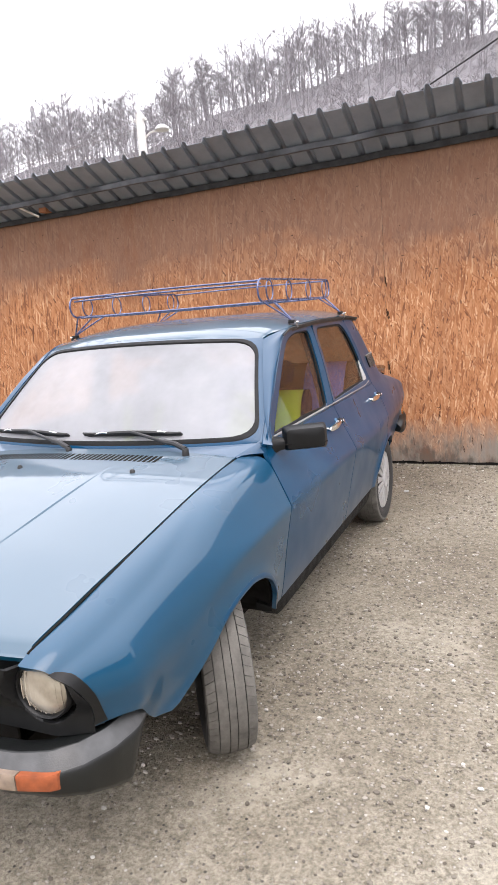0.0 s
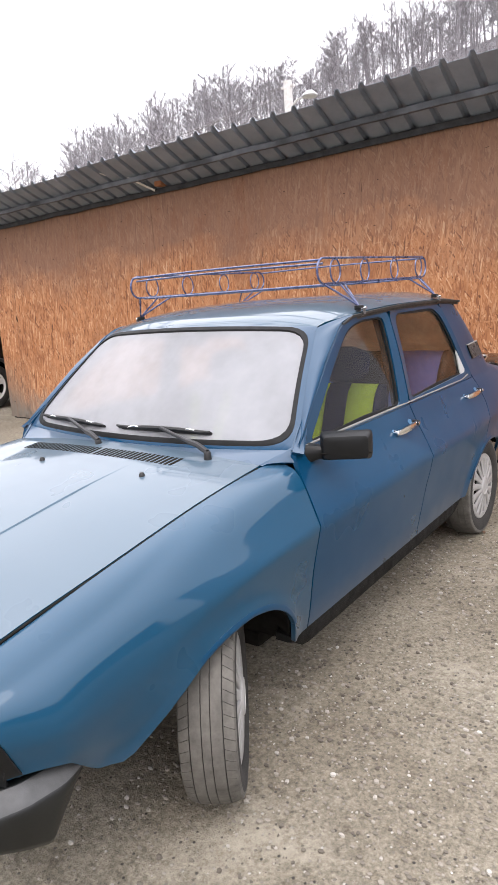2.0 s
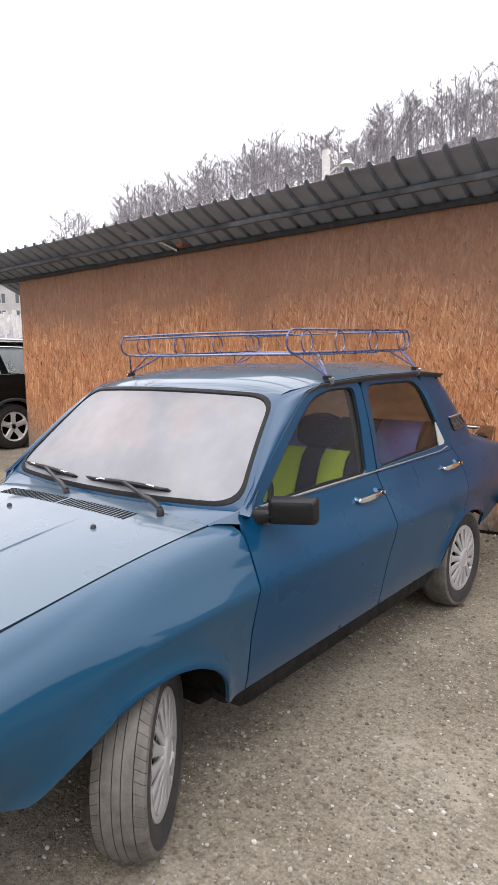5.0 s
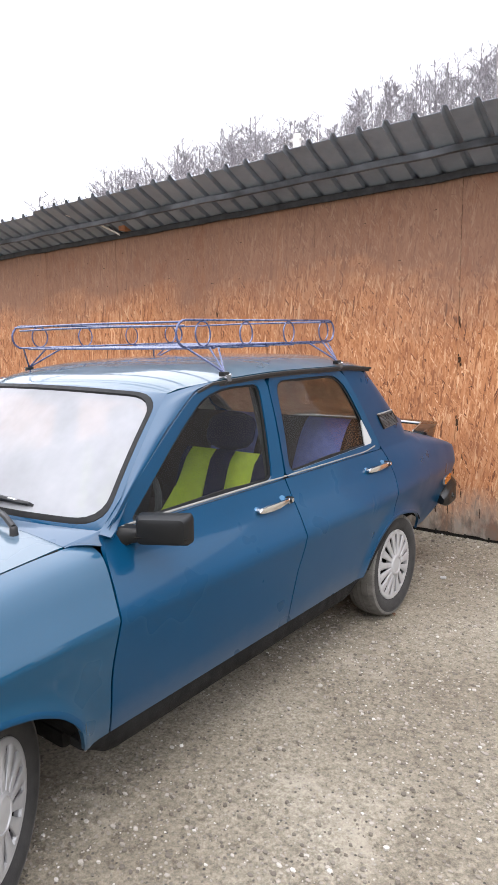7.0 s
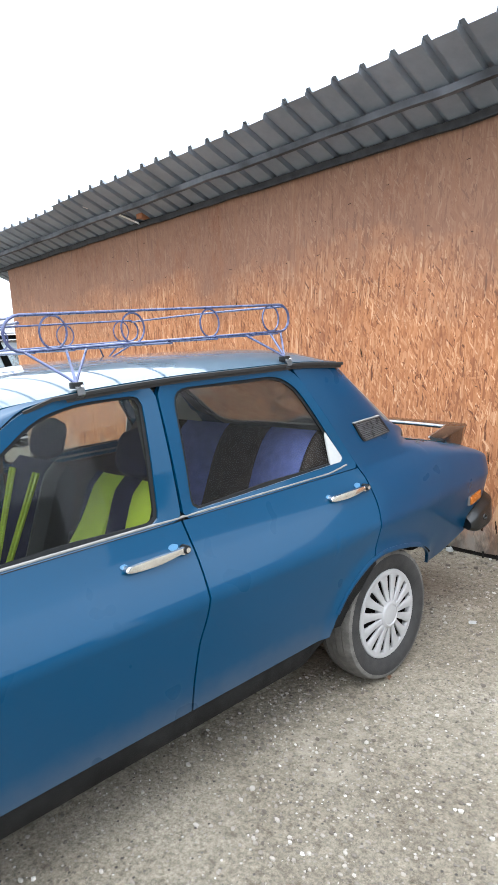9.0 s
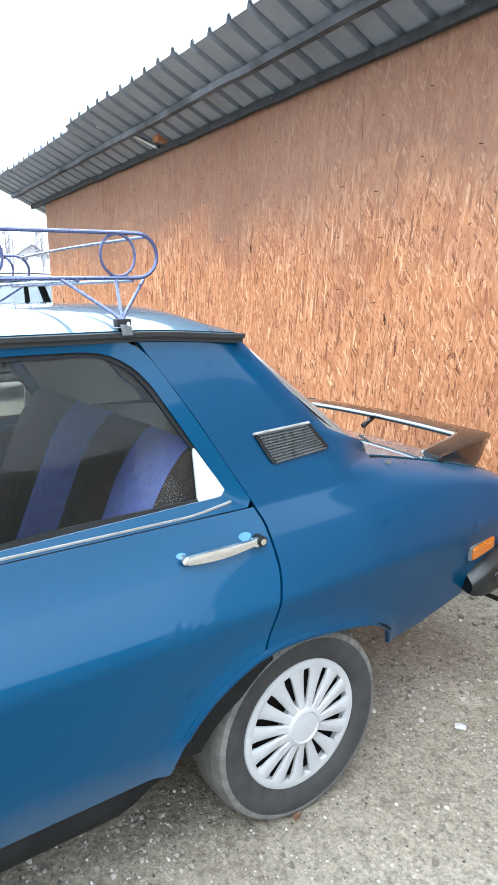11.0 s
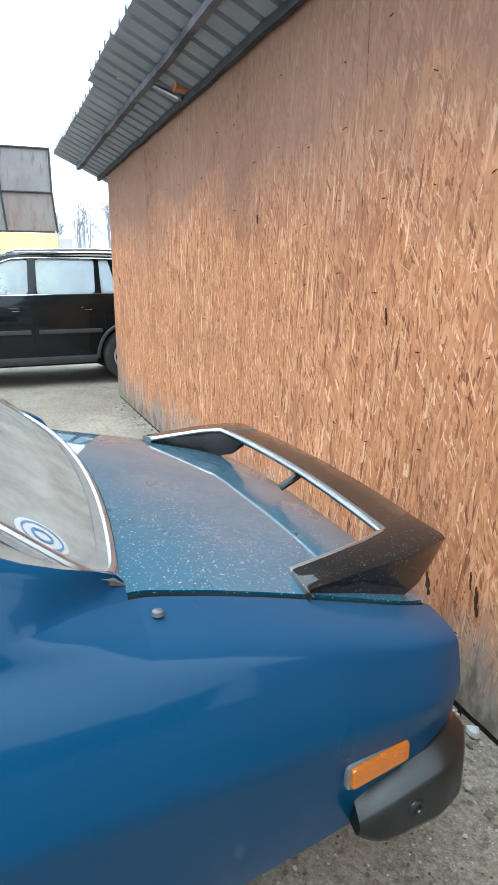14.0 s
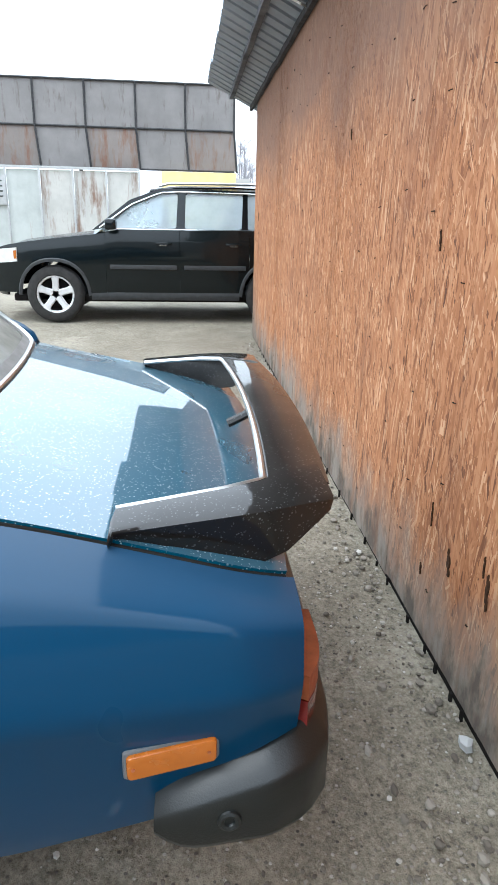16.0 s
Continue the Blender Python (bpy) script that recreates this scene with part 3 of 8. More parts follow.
M_KNOT = plain("rotten_dark_wood", (0.045, 0.024, 0.014), 0.9, vary=0.5, scale=60, bump=0.6, bscale=90, spec=0.1)
KNOTS = [(-6.01, 1.378, 0.012, 0.024), (0.456, 1.341, 0.011, 0.028), (0.453, 0.875, 0.009, 0.034), (-0.241, 0.383, 0.010, 0.026), (0.015, 0.436, 0.007, 0.030), (-0.60, 1.313, 0.005, 0.018), (0.45, 1.62, 0.006, 0.026), (-1.9, 1.75, 0.006, 0.014), (0.30, 0.22, 0.009, 0.030)]


def build_wall():
    wall = new("wall_north")
    tagged(wall, "orange-brown strand board wall, darker brown above and stained grey at its foot", "wall", kind="structure")
    bm = bmesh.new()
    # carcass behind the boards, with the side wall that runs back
    for (x0, x1, y0, y1) in ((WALL_LEFT + 0.03, WALL_RIGHT, 0.016, 0.09), (WALL_LEFT + 0.03, WALL_LEFT + 0.12, 0.09, 5.0), (WALL_RIGHT - 0.1, WALL_RIGHT, 0.09, 5.0)):
        vs = box(bm, (x0, 0, 0.02), (x1, y1 - y0, WALL_TOP - 0.02))
        for v in vs:
            v.co.y += wall_y(v.co.x) + y0
    part("carcass", bm, M_BEAM, wall)
    seams = [WALL_LEFT, -5.81, -4.56, -3.31, -2.06, -0.81, 0.44, 1.69, WALL_RIGHT]
    rng = random.Random(3)
    for a, b in zip(seams, seams[1:]):
        bm = bmesh.new()
        foot = 0.014 + rng.uniform(-0.006, 0.008)
        k, m = max(3, int((b - a) / 0.06)), 8
        lean = rng.uniform(-0.003, 0.003)

        def face(u, v):
            x = a + 0.002 + (b - a - 0.004) * u
            low = foot + (0.012 * noise.noise((x * 9, 0, 1.0)) if v == 0 else 0)
            return (x, wall_y(x) + lean * (u - 0.5), low + (WALL_TOP + 0.012 * x + 0.01 - low) * v)

        shell(bm, face, np.linspace(0, 1, k), np.linspace(0, 1, m), 0.012, flip=False)
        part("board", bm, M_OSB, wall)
    # end board of the corner
    bm = bmesh.new()
    shell(bm, lambda u, v: (WALL_LEFT - 0.003, wall_y(WALL_LEFT) + 0.014 + (1 - u) * 4.9, 0.04 + (WALL_TOP - 0.04) * v), np.linspace(0, 1, 12), np.linspace(0, 1, 6), 0.012)
    part("board", bm, M_OSB, wall)
    # lifted strands pressed over one another, mostly upright
    g = np.random.default_rng(12)
    N = 42000
    cx = np.where(g.random(N) < 0.7, g.uniform(-3.2, 1.88, N), g.uniform(WALL_LEFT + 0.08, -3.2, N))
    cz = g.uniform(0.06, WALL_TOP + 0.012 * cx - 0.07)
    hl = g.uniform(0.009, 0.048, N) * np.where(g.random(N) < 0.15, 1.4, 1.0)
    hw = g.uniform(0.0010, 0.0046, N) * np.where(g.random(N) < 0.12, 2.4, 1.0) * np.where(g.random(N) < 0.02, 2.0, 1.0)
    an = g.normal(0, 0.26, N) + np.where(g.random(N) < 0.12, g.uniform(-1.4, 1.4, N), 0)
    up = g.uniform(-0.0012, 0.0004, N)
    V, F = [], []
    ca, sa = np.cos(an), np.sin(an)
    for a, b, d in ((-1, -1, 0), (1, -0.8, 0), (0.8, 1, 0), (-0.9, 0.85, 0), (-0.85, -0.97, 1), (0.85, -0.77, 1), (0.7, 0.97, 1), (-0.75, 0.82, 1)):
        x = cx + a * hw * ca + b * hl * sa
        z = cz - a * hw * sa + b * hl * ca
        V.append(np.stack([x, wall_y(x) + 0.002 - d * (up + 0.0022), z], 1))
    V = np.stack(V, 1).reshape(-1, 3)
    for q in ((4, 5, 6, 7), (0, 1, 5, 4), (1, 2, 6, 5), (2, 3, 7, 6), (3, 0, 4, 7)):
        F.append(np.arange(N)[:, None] * 8 + np.array(q))
    me = bpy.data.meshes.new("strands")
    me.from_pydata(V.tolist(), [], np.concatenate(F).tolist())
    me.materials.append(M_STRAND)
    link_part("strands", me, wall)["kind"] = "stuff"
    # dark staples along the studs
    rng = random.Random(31)
    bm = bmesh.new()
    for sx in np.arange(-6.3, 1.9, 0.3125):
        for sz in np.arange(0.25, 2.5, 0.30):
            if rng.random() < 0.75:
                x, z, h = sx + rng.uniform(-0.03, 0.03), sz + rng.uniform(-0.08, 0.08), rng.uniform(0.004, 0.013)
                tilt = rng.uniform(-0.4, 0.4)
                tube(bm, [(x - h, wall_y(x) - 0.002, z - h * tilt), (x - h * 0.9, wall_y(x) - 0.0055, z - h * tilt), (x + h * 0.9, wall_y(x) - 0.0055, z + h * tilt), (x + h, wall_y(x) - 0.002, z + h * tilt)], 0.0017, 5)
    part("staples", bm, M_DARK, wall)["kind"] = "stuff"
    # knot holes, rot and dark marks by the seams
    bm = bmesh.new()
    rot = random.Random(17)
    rots = [(rot.uniform(-0.5, 1.3), 0.10 + 0.55 * rot.random() ** 1.4, rot.uniform(0.002, 0.005), rot.uniform(0.008, 0.024)) for _ in range(16)]
    for kx, kz, rx, rz in KNOTS + rots:
        for d, gx, gz, sc in ((0, 0, 0, 1.0), (1, rx * 0.9, -rz * 1.3, 0.55), (2, -rx * 0.7, rz * 1.2, 0.4)):
            ph = rng.uniform(0, 6)
            ring = [(kx + gx + rx * sc * math.cos(a) * (1 + 0.3 * math.sin(3 * a + ph)), kz + gz + rz * sc * math.sin(a) * (1 + 0.25 * math.sin(2 * a + ph))) for a in np.linspace(0, 2 * math.pi, 15)[:-1]]
            o = [bm.verts.new((x, wall_y(x) - 0.0052, z)) for x, z in ring]
            q = [bm.verts.new((x, wall_y(x) + 0.003, z)) for x, z in ring]
            bm.faces.new(o[::-1])
            for k in range(14):
                bm.faces.new((o[k], o[(k + 1) % 14], q[(k + 1) % 14], q[k]))
    part("knots", bm, M_KNOT, wall)["kind"] = "stuff"
    # ragged bits of dark membrane that stick up from the footing
    bm = bmesh.new()
    x = -5.5
    while x < 1.9:
        h = rng.uniform(0.012, 0.034)
        w = rng.uniform(0.003, 0.007)
        box(bm, (x - w, wall_y(x) - 0.012, -0.02), (x + w, wall_y(x) - 0.004, h))
        x += rng.uniform(0.06, 0.34)
    part("membrane", bm, M_DARK, wall)["kind"] = "stuff"
    # broken dark strip where the boards meet the ground
    bm = bmesh.new()
    box(bm, (WALL_LEFT + 0.05, 0, -0.03), (WALL_RIGHT, 0.05, 0.012))
    for v in bm.verts:
        v.co.y += wall_y(v.co.x) + 0.006
    part("footing", bm, M_DARK, wall)
    return wall


EAVE_OUT, EAVE_RISE, ROOF_LEFT, ROOF_RIGHT, RIB = 0.52, 0.25, -7.05, 2.12, 0.205


def build_roof():
    roof = new("roof")
    tagged(roof, "dark grey ribbed metal sheet roof on wooden purlins, its eave ragged", "roof", kind="structure")
    slope = EAVE_RISE / EAVE_OUT

    def place(x, d, h):
        """d: metres outwards from the wall; h: above the sheet's pan."""
        return (x, wall_y(x) - d, WALL_TOP + 0.035 + 0.012 * x + d * slope + h)

    # ribbed sheets, each a little longer or shorter than its neighbour
    rng = random.Random(9)
    x = ROOF_LEFT
    while x < ROOF_RIGHT:
        wide = RIB * 5
        out = EAVE_OUT + rng.uniform(-0.02, 0.03)
        bm = bmesh.new()
        cut = []
        for k in range(5):
            for dx, h in ((0.0, 0.0), (0.143, 0.0), (0.154, 0.036), (0.186, 0.036)):
                cut.append((x + k * RIB + dx, h))
        cut.append((x + wide + 0.004, 0.0))
        lift = rng.uniform(0, 0.006)

        def face(u, v):
            cx, h = cut[int(round(u))]
            d = out - v * (out + 4.9)
            return Vector(place(cx, d, h + lift))

        shell(bm, face, range(len(cut)), (0.0, 0.03, 0.08, 0.5, 1.0), 0.003)
        part("roof_sheet", bm, M_SHEET, roof)
        x += wide
    # purlin along the overhang, and a dark strip for the shade by the wall
    for d, w, hgt, name, mat, rough in ((0.255, 0.046, 0.046, "purlin", M_PURLIN, 0.010), (0.022, 0.035, 0.05, "eave_shade_strip", M_BEAM, 0.012)):
        bm = bmesh.new()
        steps = np.linspace(ROOF_LEFT + 0.1, ROOF_RIGHT, 110)
        pts = [place(s, d + rough * noise.noise((s * 2.1, d, 7)), -0.004 - hgt / 2 + rough * 0.6 * noise.noise((s * 3.0, d, 4))) for s in steps]
        sec = [(-w / 2, -hgt / 2), (w / 2, -hgt / 2), (w / 2, hgt / 2 - 0.002), (-w / 2, hgt / 2 - 0.002)]
        sweep(bm, pts, sec, lambda i: ((0, 1, 0), (0, 0, 1)))
        part(name, bm, mat, roof)
    return roof


build_ground()
build_wall()
build_roof()


# ---- the blue saloon car ----
# x: from the centre line, left side plus; y: rearwards from the front axle; z: up
CAR_X = -0.045
car = thing("saloon_car", (CAR_X, 0, 0), "old blue four-door saloon car with a roof rack, parked on gravel", "car")

CREASE = 0.72
low_x = spline([0.20, 0.27, 0.40, 0.55, 0.72], [0.738, 0.758, 0.789, 0.817, 0.842])
up_x = spline([0.72, 0.80, 0.87, 0.945], [0.842, 0.800, 0.763, 0.735])
top_x = spline([0.945, 1.16, 1.385], [0.735, 0.690, 0.628])


def taper(y):
    """How far the flanks draw in towards nose and tail."""
    d = 0.0
    if y < 0:
        d += 0.020 * (-y / 0.70) ** 2
    if y < -0.62:
        d += 0.045 * ((-y - 0.62) / 0.17) ** 2
    if y > 1.9:
        d += 0.085 * ((y - 1.9) / 1.4) ** 1.6
    if y > 3.28:
        d += 0.03 * ((y - 3.28) / 0.13) ** 2
    return d


ARCHES = [
    spline([-0.425, -0.41, -0.337, -0.26, -0.17, -0.08, 0.01, 0.10, 0.194, 0.26, 0.285, 0.299, 0.303], [0.391, 0.399, 0.450, 0.500, 0.548, 0.570, 0.577, 0.562, 0.520, 0.462, 0.422, 0.370, 0.350]),
    spline([2.017, 2.030, 2.061, 2.11, 2.185, 2.26, 2.33, 2.40, 2.50, 2.60, 2.68, 2.74, 2.785, 2.812], [0.350, 0.388, 0.447, 0.506, 0.557, 0.587, 0.594, 0.588, 0.570, 0.546, 0.519, 0.490, 0.455, 0.400]),
]
ARCH_ENDS = [(-0.425, 0.303), (2.017, 2.812)]
ARCH_LINES = [resample([(y, f(y)) for y in np.linspace(a, b, 160)], 46, closed=False) for f, (a, b) in zip(ARCHES, ARCH_ENDS)]


def arch_bump(y, z):
    """The rolled lip round each wheel opening."""
    b = 0.0
    for line, (y0, y1) in zip(ARCH_LINES, ARCH_ENDS):
        if y0 - 0.12 < y < y1 + 0.12:
            d = math.sqrt(float(((line - (y, z)) ** 2).sum(1).min()))
            b = max(b, 0.015 * math.exp(-(d / 0.034) ** 2))
    return b


up_rear = spline([0.72, 0.80, 0.87, 0.945], [0.842, 0.826, 0.802, 0.757])


def flank(y, z):
    """Half width of the body at a place of its side."""
    if z <= CREASE:
        x = low_x(z) - 0.13 * (CREASE - z) * smooth01((y - 2.2) / 0.6)
    elif z <= 0.945:
        w = smooth01((y - 1.9) / 0.8)
        x = up_x(z) * (1 - w) + up_rear(z) * w
    else:
        x = top_x(z) + 0.022 * smooth01((y - 1.9) / 0.8) * max(0.0, 1 - (z - 0.945) / 0.12)
    k = 1.0 if z < 0.95 else max(0.35, 1.0 - (z - 0.95) / 0.45)
    return x - taper(y) * k + arch_bump(y, z)


def arch_z(y):
    """The wheel openings' upper edge."""
    for f, (a, b) in zip(ARCHES, ARCH_ENDS):
        if a < y < b:
            return f(y)
    return 0.0


tail_low = spline([2.78, 2.86, 2.93, 3.07, 3.19, 3.40], [0.398, 0.390, 0.392, 0.418, 0.446, 0.510])
nose_low = spline([-0.85, -0.64, -0.545, -0.49, -0.42], [0.53, 0.505, 0.452, 0.408, 0.392])


def under_z(y):
    """The painted side's lower edge."""
    base = 0.350
    if y > 2.78:
        base = tail_low(y)
    if y < -0.40:
        base = nose_low(y)
    return max(base, arch_z(y))


def cols(a, b, step=0.03):
    """Column places between a and b, closer together by the ends of the wheel openings."""
    base = list(np.linspace(a, b, max(3, int(abs(b - a) / step) + 1)))
    for ends in ((0.303,), (2.017, 2.812)):
        for e in ends:
            for d in (0.0005, 0.003, 0.007, 0.013, 0.02):
                for s in (-1, 1):
                    if a + 0.002 < e + s * d < b - 0.002:
                        base.append(e + s * d)
    return sorted(base)


def both(fn):
    for s in (1, -1):
        fn(s)


def rear_fn(u, v, off=0.0):
    """The rear window's face: u across, v down."""
    x = u * (0.600 + 0.030 * v)
    y = 2.330 + (2.835 - 0.055 * u * u - 2.330) * v
    z = (1.368 - 0.022 * u * u) * (1 - v) + (0.986 - 0.004 * u * u) * v
    return (x, y + off * 0.6, z + off * 0.8)


# lower and upper edges of doors: y of the gap at a height
gap_a = spline([0.30, 0.375, 0.55, 0.70, 0.82, 0.945], [0.405, 0.405, 0.395, 0.415, 0.435, 0.448])
gap_b = spline([0.30, 0.40, 0.56, 0.69, 0.84, 0.945], [1.362, 1.362, 1.375, 1.415, 1.428, 1.415])
gap_c = spline([0.60, 0.69, 0.80, 0.90, 0.945], [2.262, 2.302, 2.328, 2.318, 2.30])


def skin(s, ya, yb, ztop, thick=0.018, rows=22):
    """A side panel between two gap lines ya(z), yb(z)."""
    a0, b0 = ya(0.66), yb(0.66)
    cs = cols(a0, b0)
    us = [(c - a0) / (b0 - a0) for c in cs]

    def fn(u, v):
        y = a0 + (b0 - a0) * u
        z0 = under_z(y)
        zt = ztop(y) if callable(ztop) else ztop
        z = z0 + (zt - z0) * v
        for _ in range(2):
            y = ya(z) + (yb(z) - ya(z)) * u
        z0 = under_z(y)
        z = z0 + (zt - z0) * v
        return (s * flank(y, z), y, z)

    vs = list(np.linspace(0, 1, rows))
    bm = bmesh.new()
    shell(bm, fn, us, vs, thick, flip=(s < 0))
    return bm


GAP = 0.0036
M_SLAT = plain("greyed_vent_plastic", (0.075, 0.077, 0.080), 0.30, vary=0.2)
wing_top = spline([2.28, 2.70, 2.81, 2.95, 3.07, 3.26, 3.34, 3.41], [0.985, 0.985, 0.970, 0.943, 0.918, 0.872, 0.850, 0.828])


def wing_edge(y):
    """Half width at the rear wing's inner edge, beside the boot lid."""
    return flank(y, wing_top(y)) - 0.088 * smooth01((y - 2.6) / 0.25)



def build_sides(s):
    # front door: lower skin and window frame
    fd = part("front_door", skin(s, lambda z: gap_a(z) + GAP, lambda z: gap_b(z) - GAP, 0.945), M_BLUE, car)
    rd = part("rear_door", skin(s, lambda z: gap_b(z) + GAP, lambda z: gap_c(z) - GAP, 0.945), M_BLUE, car)

    def lift(poly, off=0.0):
        return [(s * (flank(y, z) + off), y, z) for y, z in poly]

    f_out = rounded([(0.452, 0.948), (1.413, 0.948), (1.421, 1.366), (1.13, 1.363), (0.985, 1.335), (0.80, 1.215)], [0.01, 0.02, 0.05, 0.2, 0.2, 0.3])
    f_in = rounded([(0.565, 0.957), (1.335, 0.957), (1.372, 1.337), (1.15, 1.337), (1.02, 1.31), (0.84, 1.19)], [0.02, 0.03, 0.04, 0.2, 0.2, 0.3])
    r_out = rounded([(1.424, 0.948), (2.300, 0.948), (2.193, 1.135), (2.049, 1.366), (1.428, 1.366)], [0.02, 0.02, 0.10, 0.07, 0.05])
    r_in = rounded([(1.463, 0.962), (2.235, 0.985), (2.145, 1.135), (2.022, 1.342), (1.487, 1.342)], [0.04, 0.02, 0.4, 0.12, 0.06])
    for door, o, i in ((fd, f_out, f_in), (rd, r_out, r_in)):
        n = 84
        O = resample(o, n)
        I = resample(i, n)
        # start both loops at the point nearest to the lower front corner
        bm = bmesh.new()
        k = min(range(n), key=lambda q: np.linalg.norm(I[q] - O[0]))
        I = np.roll(I, -k, axis=0)
        ring_frame(bm, lift(O, 0.002), lift(I, -0.004), (-s * 0.022, 0, 0))
        part("window_frame", bm, M_BLUE, door)
        # rubber lip and glass
        bm = bmesh.new()
        cen = I.mean(0)
        I2 = cen + (I - cen) * (1 - 0.012 / np.linalg.norm(I - cen, axis=1))[:, None]
        ring_frame(bm, lift(I, -0.010), lift(I2, -0.011), (-s * 0.008, 0, 0))
        part("window_rubber", bm, M_SEAL, door)
        bm = bmesh.new()
        cen = I.mean(0)
        layers = []
        for off in (0.016, 0.020):
            rings = [[bm.verts.new((s * (flank(*(cen + (p - cen) * k)) - off), *(cen + (p - cen) * k))) for p in I] for k in (0.25, 0.5, 0.75, 1.0)]
            mid = bm.verts.new((s * (flank(*cen) - off), *cen))
            for q in range(n):
                bm.faces.new((mid, rings[0][q], rings[0][(q + 1) % n]))
            for A, B in zip(rings, rings[1:]):
                for q in range(n):
                    bm.faces.new((A[q], B[q], B[(q + 1) % n], A[(q + 1) % n]))
            layers.append(rings[-1])
        for q in range(n):
            bm.faces.new((layers[0][q], layers[1][q], layers[1][(q + 1) % n], layers[0][(q + 1) % n]))
        g = part("window_glass", bm, M_GLASS, door, angle=60)
        g.visible_shadow = False
    # bright waist strip along the window sills
    bm = bmesh.new()
    ys = np.linspace(0.53, 2.235, 60)
    zs = [0.956 + 0.018 * smooth01((y - 2.1) / 0.2) for y in ys]
    sweep(bm, [(s * (flank(y, z) + 0.001), y, z) for y, z in zip(ys, zs)], [(-0.006, -0.002), (0.002, -0.0025), (0.002, 0.0015), (-0.006, 0.003)], lambda i: ((s, 0, 0), (0, 0, 1)))
    part("waist_strip", bm, M_SHELF, car, "thin bright waist strip")
    # white corner pane behind the rear glass
    bm = bmesh.new()
    tri = rounded([(2.150, 0.978), (2.234, 0.988), (2.156, 1.112)], 0.012, 3)
    n = len(tri)
    o1 = [bm.verts.new(p) for p in lift(tri, -0.007)]
    o2 = [bm.verts.new(p) for p in lift(tri, -0.014)]
    bm.faces.new(o1)
    bm.faces.new(o2[::-1])
    for q in range(n):
        bm.faces.new((o1[q], o2[q], o2[(q + 1) % n], o1[(q + 1) % n]))
    part("corner_filler", bm, M_WHITE, rd, "white triangular corner filler")

    # front wing
    zt = spline([-0.80, -0.776, -0.55, -0.3, 0.097, 0.362, 0.46], [0.702, 0.724, 0.778, 0.824, 0.886, 0.912, 0.918])
    zc = spline([-0.80, -0.68, -0.3, 0.44], [0.628, 0.640, 0.685, 0.72])
    prof = [(0.0, 0.842), (0.40, 0.800), (0.72, 0.766), (0.90, 0.735), (0.975, 0.690), (1.0, 0.652)]
    H = np.array(prof)
    L = np.r_[0, np.cumsum(np.hypot(np.diff(H[:, 0]) * 0.2, np.diff(H[:, 1])))]
    hx, hz = spline(L, H[:, 1]), spline(L, H[:, 0])

    def pressing(u, v):
        y = u
        z0 = max(under_z(y) if y < 0.4 else 0.350, 0.0)
        c = zc(y)
        if v < 0.55:
            z = z0 + (c - z0) * (v / 0.55)
            x = low_x(min(CREASE, z * CREASE / c)) - taper(y) + arch_bump(y, z)
            x -= 0.035 * smooth01((-0.24 - y) / 0.26) * smooth01((0.60 - z) / 0.19)
        else:
            w = (v - 0.55) / 0.45 * L[-1]
            z = c + hz(w) * (zt(y) - c)
            x = hx(w) - taper(y) * (1.0 - 0.55 * hz(w)) + arch_bump(y, z)
        # the fold fades out towards the nose
        x -= 0.018 * smooth01((0.15 - y) / 0.55) * math.exp(-((z - c) / 0.085) ** 2)
        if y < -0.5:
            k = smooth01((-0.5 - y) / 0.29)
            y += k * (0.05 * smooth01((x - 0.64) / 0.14) + 0.045 * smooth01((0.645 - z) / 0.09))
        if y > 0.25:
            y = y + (gap_a(min(0.945, max(0.375, z))) - 0.405 - GAP) * smooth01((y - 0.25) / 0.155)
        return (s * x, y, z)

    def wing(u, v):
        """The pressing, its fold rounded off more and more towards the nose."""
        d = min(0.20 * smooth01((0.25 - u) / 0.75), v, 1 - v)
        if d < 1e-4:
            return pressing(u, v)
        return tuple(np.mean([pressing(u, v + d * q) for q in (-1, -0.66, -0.33, 0, 0.33, 0.66, 1)], axis=0))

    bm = bmesh.new()
    vs = list(np.linspace(0, 0.55, 16)) + list(np.linspace(0.55, 1, 18))[1:]
    shell(bm, wing, cols(-0.795, 0.405), vs, 0.016, flip=(s < 0))
    part("front_wing", bm, M_FRONT, car)

    # black surround that wraps from the headlamp onto the wing
    def wrap(u, v):
        z = wing(-0.72, v)[2]
        want = float(np.interp(z, [0.50, 0.58, 0.64, 0.69, 0.71, 0.724], [-0.672, -0.703, -0.725, -0.745, -0.765, -0.79]))
        lo, hi = -0.797, -0.56
        for _ in range(14):
            mid = (lo + hi) / 2
            if wing(mid, v)[1] < want:
                lo = mid
            else:
                hi = mid
        p = wing(-0.797 + (lo + 0.797) * u, v)
        return (p[0] + s * 0.005, p[1] - 0.006, p[2] + 0.004)

    bm = bmesh.new()
    shell(bm, wrap, np.linspace(0, 1, 9), np.linspace(0.02, 0.90, 34), 0.014, flip=(s < 0))
    sur = part("lamp_surround", bm, M_PLASTIC, car, "black plastic headlamp surround")
    # its front face, dished round the lamp
    bm = bmesh.new()
    edge = [wing(-0.797, v) for v in np.linspace(0.0, 0.9, 40)]
    ez, ex = [p[2] for p in edge], [abs(p[0]) for p in edge]

